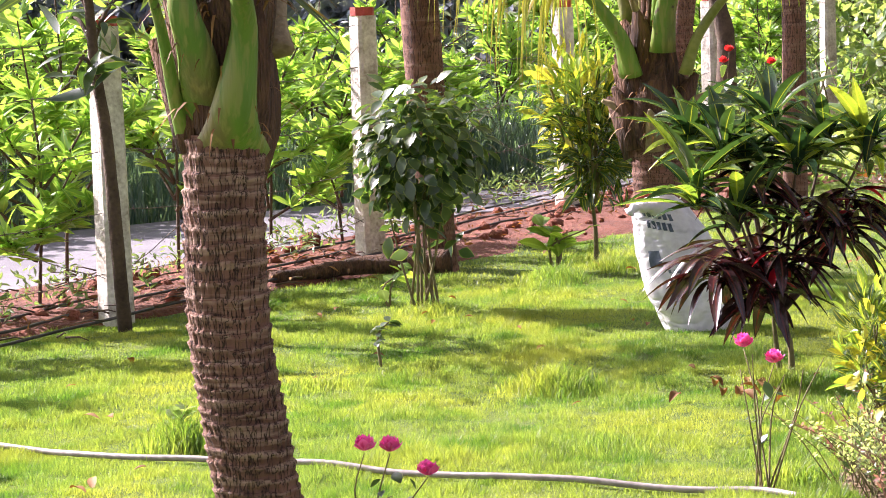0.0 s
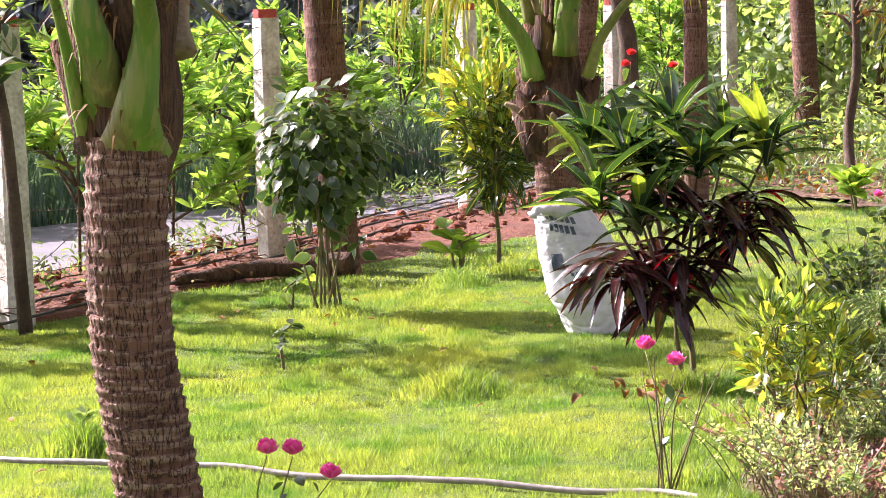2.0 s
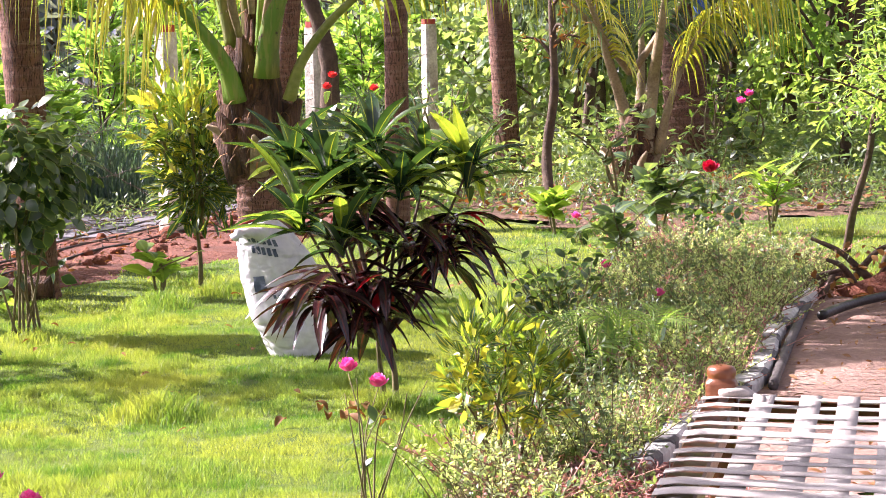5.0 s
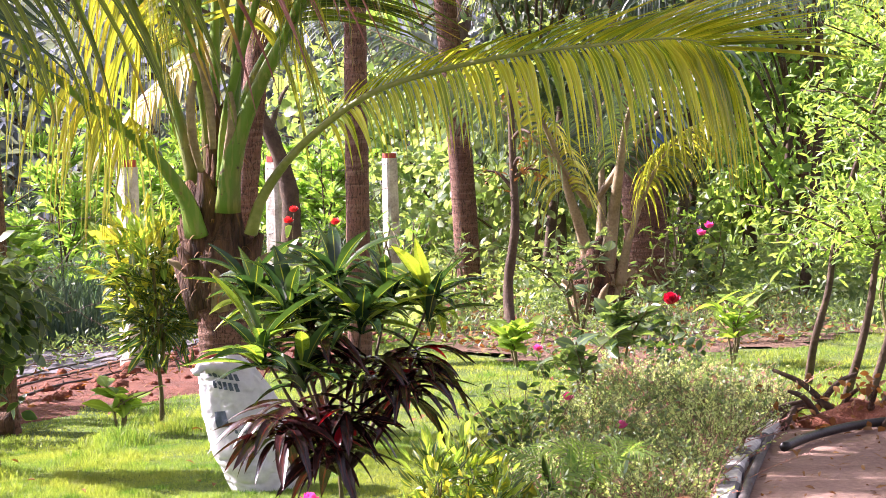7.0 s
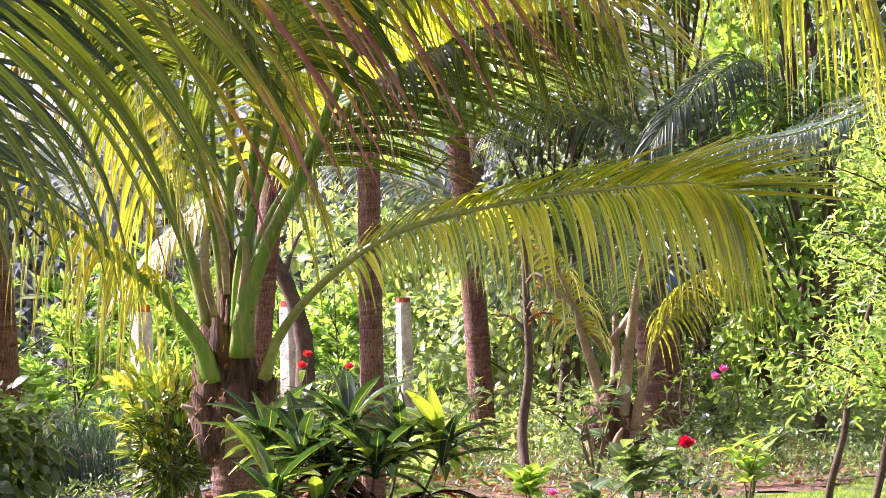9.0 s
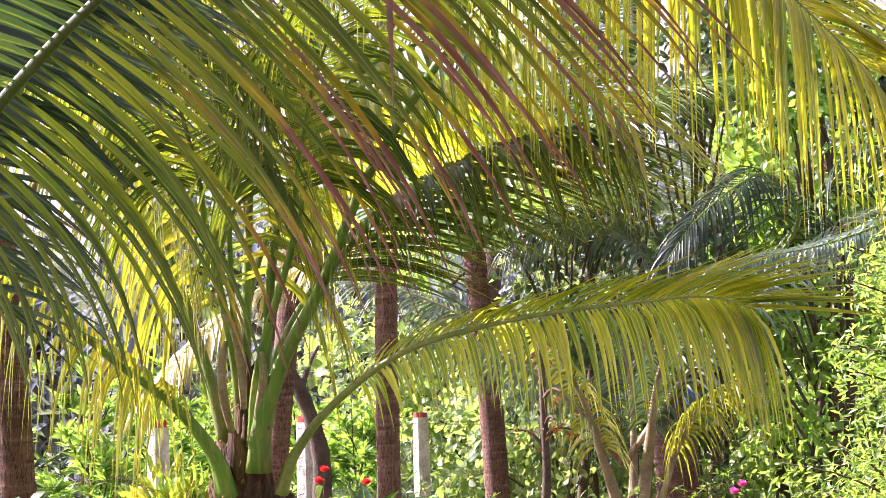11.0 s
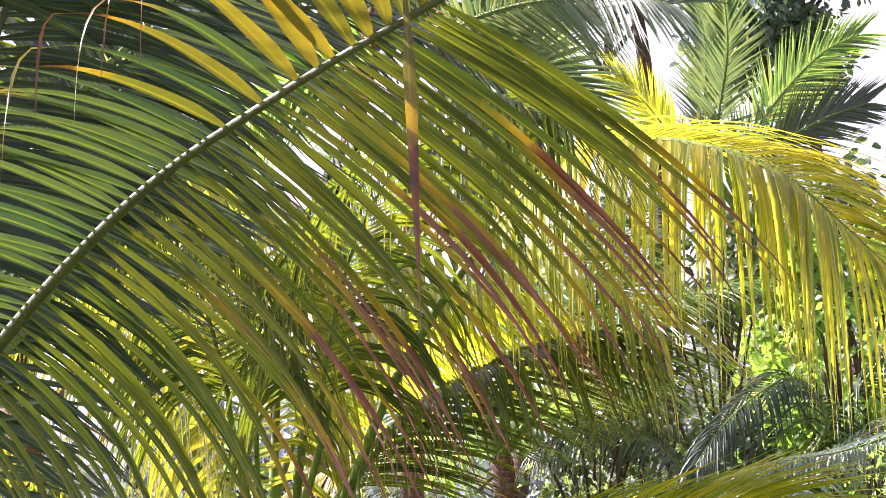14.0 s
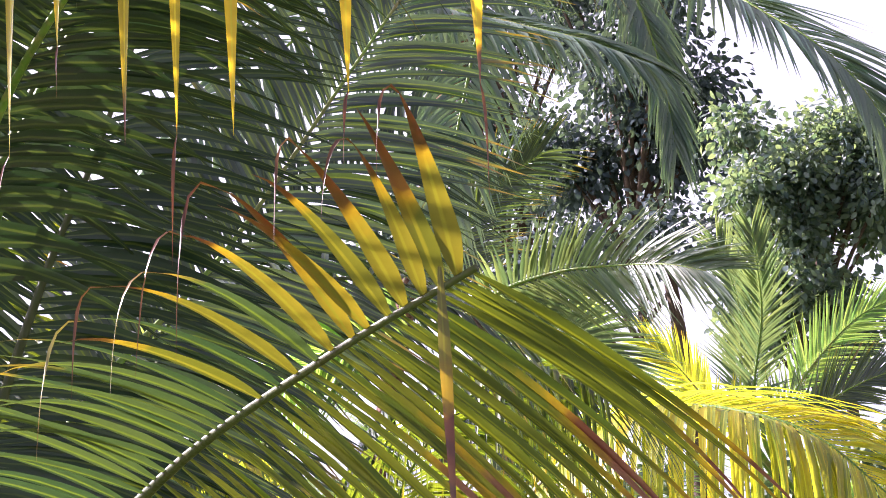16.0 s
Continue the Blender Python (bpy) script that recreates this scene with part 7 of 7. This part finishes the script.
def lawn_tall(p, rs):
    return (0.014 + 0.036 * np.clip(patch_at(p[:, 0], p[:, 1]) + 0.1, 0, 1.1)) * np.clip(0.8 + 1.1 * clump_at(p[:, 0], p[:, 1]), 0.3, 1.8) * rs.uniform(0.5, 1.5, len(p))


turf("lawn_grass", 560000, lawn_place(5.6, 8.6), lawn_tall, 0.0034, M["grass"], "short bright green lawn grass", 1)
turf("lawn_grass", 540000, lawn_place(8.6, 12.5), lawn_tall, 0.0046, M["grass"], "short bright green lawn grass", 2)
turf("lawn_grass", 260000, lawn_place(12.5, 19.0), lawn_tall, 0.007, M["grass"], "short bright green lawn grass farther back", 3)
for at, r, h, n in (((0.421, 9.088, 0.000), 0.17, 0.13, 1600), ((0.601, 12.605, 0.000), 0.17, 0.10, 1300), ((-0.077, 11.504, 0.000), 0.18, 0.07, 1200), ((-0.926, 8.055, 0.000), 0.12, 0.16, 700), ((0.951, 13.037, 0.000), 0.16, 0.08, 900), ((1.080, 7.243, 0.000), 0.12, 0.07, 700), ((1.300, 9.033, 0.000), 0.15, 0.08, 900), ((1.376, 8.209, 0.000), 0.2, 0.07, 1100), ((-0.520, 9.291, 0.000), 0.14, 0.06, 500), ((0.540, 7.883, 0.000), 0.12, 0.055, 500)):
    tuft_at = Vector(at)
    grass("grass_tuft", n, lambda rs, k: np.stack([tuft_at.x + rs.normal(0, r * 0.6, k), tuft_at.y + rs.normal(0, r * 0.7, k), np.zeros(k) + hill(tuft_at.x, tuft_at.y)], 1), lambda p, rs: h * rs.uniform(0.4, 1.2, len(p)) * np.exp(-((p[:, 0] - tuft_at.x) ** 2 + (p[:, 1] - tuft_at.y) ** 2) / (2 * r * r)), 0.004, M["grass"], "longer clump of grass in the lawn", int(n + at[0] * 10), 0.7)


def verge(s0, s1, o0, o1):
    def place(rs, n):
        s, o = rs.uniform(s0, s1, n), rs.uniform(o0, o1, n)
        return np.stack([FENCE.x + ALONG.x * s + OUT.x * o, FENCE.y + ALONG.y * s + OUT.y * o, np.full(n, -0.05)], 1)
    return place


def beyond_lane(rs, n):
    s = rs.uniform(-8, 20, n)
    o = np.array([lane_far(v) for v in s]) - 0.1 - 4.5 * rs.uniform(0, 1, n) ** 1.3
    return np.stack([FENCE.x + ALONG.x * s + OUT.x * o, FENCE.y + ALONG.y * s + OUT.y * o, np.full(n, -0.12)], 1)


grass("tall_grass", 42000, beyond_lane, lambda p, rs: rs.uniform(0.3, 1.0, len(p)), 0.014, M["grass_far"], "tall bluish wild grass beyond the lane", 11, 0.6)
grass("tall_grass", 3500, verge(-6, 4, -1.3, -0.8), lambda p, rs: rs.uniform(0.02, 0.12, len(p)), 0.007, M["grass"], "weedy grass along the lane's edge", 12, 0.7)


def back_place(rs, n):
    d, w = rs.uniform(19, 34, n), np.radians(rs.uniform(4, 26, n))
    return np.stack([np.sin(w) * d, np.cos(w) * d, np.full(n, -0.05)], 1)


grass("wild_growth", 24000, back_place, lambda p, rs: rs.uniform(0.04, 0.24, len(p)), 0.012, M["broad"], "sunlit wild growth at the back of the garden", 13, 0.8)
q = random.Random(55)
for i in range(40):
    s = -6 + i * 0.9
    o = lane_far(s) - q.uniform(1.5, 4.5)
    # most bushes take a darker leaf, painting the shade behind the hedge
    hedge_plant(fence_xy(s, o, -0.05), q.uniform(0.9, 1.7), 500 + i, "wild leafy bush beyond the lane", q.choice(("tree_shaded", "tree", "tree_shaded", "hedge")), 0.15, "bush", 50, 0.7)

pos, way = [], []
while len(pos) < 26000:
    w, d = radians(q.uniform(4, 26)), q.uniform(18.5, 33)
    x, y = math.sin(w) * d, math.cos(w) * d
    k = noise.noise(Vector((x * 0.6, y * 0.6, 4)))
    if k < -0.15 or inside(x, y, BACK):
        continue
    pos.append((x, y, (0.1 + 0.9 * max(0, k + 0.25)) * q.random()))
    way.append((q.gauss(0, 1), q.gauss(0, 1), q.gauss(0.4, 0.6)))
tagged(cloud("wild_weeds", pos, way, unit(len(pos), 1.0), NPR.uniform(0.05, 0.13, len(pos)), SMALL, M["weed"]), "sunlit leafy weeds at the back of the garden", "weeds", kind="stuff")
pos, way = [], []
while len(pos) < 3800:
    x, y = q.uniform(2.5, 9.5), q.uniform(15.6, 22.5)
    if inside(x, y, BACK) and noise.noise(Vector((x * 1.3, y * 1.3, 6))) > -0.05:
        pos.append((x, y, 0.02 + 0.20 * q.random() ** 1.5))
        way.append((q.gauss(0, 1), q.gauss(0, 1), q.gauss(0.5, 0.5)))
tagged(cloud("soil_weeds", pos, way, unit(len(pos), 1.0), NPR.uniform(0.03, 0.08, len(pos)), WILLOW, M["broad"]), "low green weeds on the bare soil", "weeds", kind="stuff")
pos = []
while len(pos) < 700:
    x, y = q.uniform(2.5, 9.5), q.uniform(16, 22.5)
    if inside(x, y, BACK):
        pos.append((x, y, 0.07))
tagged(cloud("leaf_litter", pos, unit(700) * np.array((1, 1, 0.2)), unit(700, 3.0), NPR.uniform(0.035, 0.085, 700), OVAL, M["dry"]), "dry brown leaf litter on the soil", "litter", kind="stuff")

# litter on the red bank
q = random.Random(88)
pos = []
while len(pos) < 1500:
    sa, o = q.uniform(-4, 16), q.uniform(-1.1, 0.75)
    if o > soil_edge(sa) + 0.1:
        continue
    p = fence_xy(sa, o)
    pos.append((p.x, p.y, 0.05 + 0.05 * q.random() ** 2))
tagged(cloud("leaf_litter", pos, unit(1500) * np.array((1, 1, 0.25)), unit(1500, 2.0), NPR.uniform(0.025, 0.065, 1500), WILLOW, M["dry"]), "dry brown leaves scattered on the red earth", "litter", kind="stuff")
g = Geo()
for i in range(420):
    sa, o = q.uniform(-4, 16), q.uniform(-1.0, 0.5)
    p = fence_xy(sa, o, 0.07 + 0.03 * q.random())
    w = q.uniform(0, 6.3)
    d = Vector((math.cos(w), math.sin(w), q.uniform(-0.15, 0.25))) * q.uniform(0.06, 0.25)
    g.tube([p, p + d * 0.5 + Vector((q.gauss(0, 0.012), q.gauss(0, 0.012), 0.01)), p + d], [0.005, 0.004, 0.002], 4)
tagged(part("twig_litter", g, M["twig"]), "dry dark twigs scattered along the fence", "twigs", kind="stuff")
pos, way = [], []
for i in range(900):
    sa, o = q.uniform(-4, 16), q.uniform(-1.1, -0.2)
    p = fence_xy(sa, o, 0.06)
    for k in range(5):
        pos.append((p.x + q.gauss(0, 0.03), p.y + q.gauss(0, 0.03), 0.05 + 0.14 * q.random()))
        way.append((q.gauss(0, 1), q.gauss(0, 1), 0.8))
tagged(cloud("bank_weeds", pos, way, unit(len(pos), 1.0), NPR.uniform(0.03, 0.07, len(pos)), WILLOW, M["broad"]), "sparse green weeds along the foot of the fence", "weeds", kind="stuff")

for i in range(12):
    p = Vector((1.122, 8.803, 0.000)) + Vector((q.gauss(0, 0.16), q.gauss(0, 0.22), 0))
    g = Geo()
    g.blade((0, 0, 0), (1, 0, 0.35), (0, 0, 1), q.uniform(0.05, 0.10), q.uniform(0.02, 0.035), q.uniform(0.8, 2.0), 7, 0.6, 0.45, 0.0, q.uniform(-1.5, 1.5))
    ob = part("fallen_leaf", g, M["dry"])
    ob.matrix_basis = pose(p.x, p.y, 0.03 + hill(p.x, p.y), 0, 0, q.uniform(0, 360))
    tagged(ob, "curled dry brown leaf fallen on the lawn", "leaf", "fallen leaves")
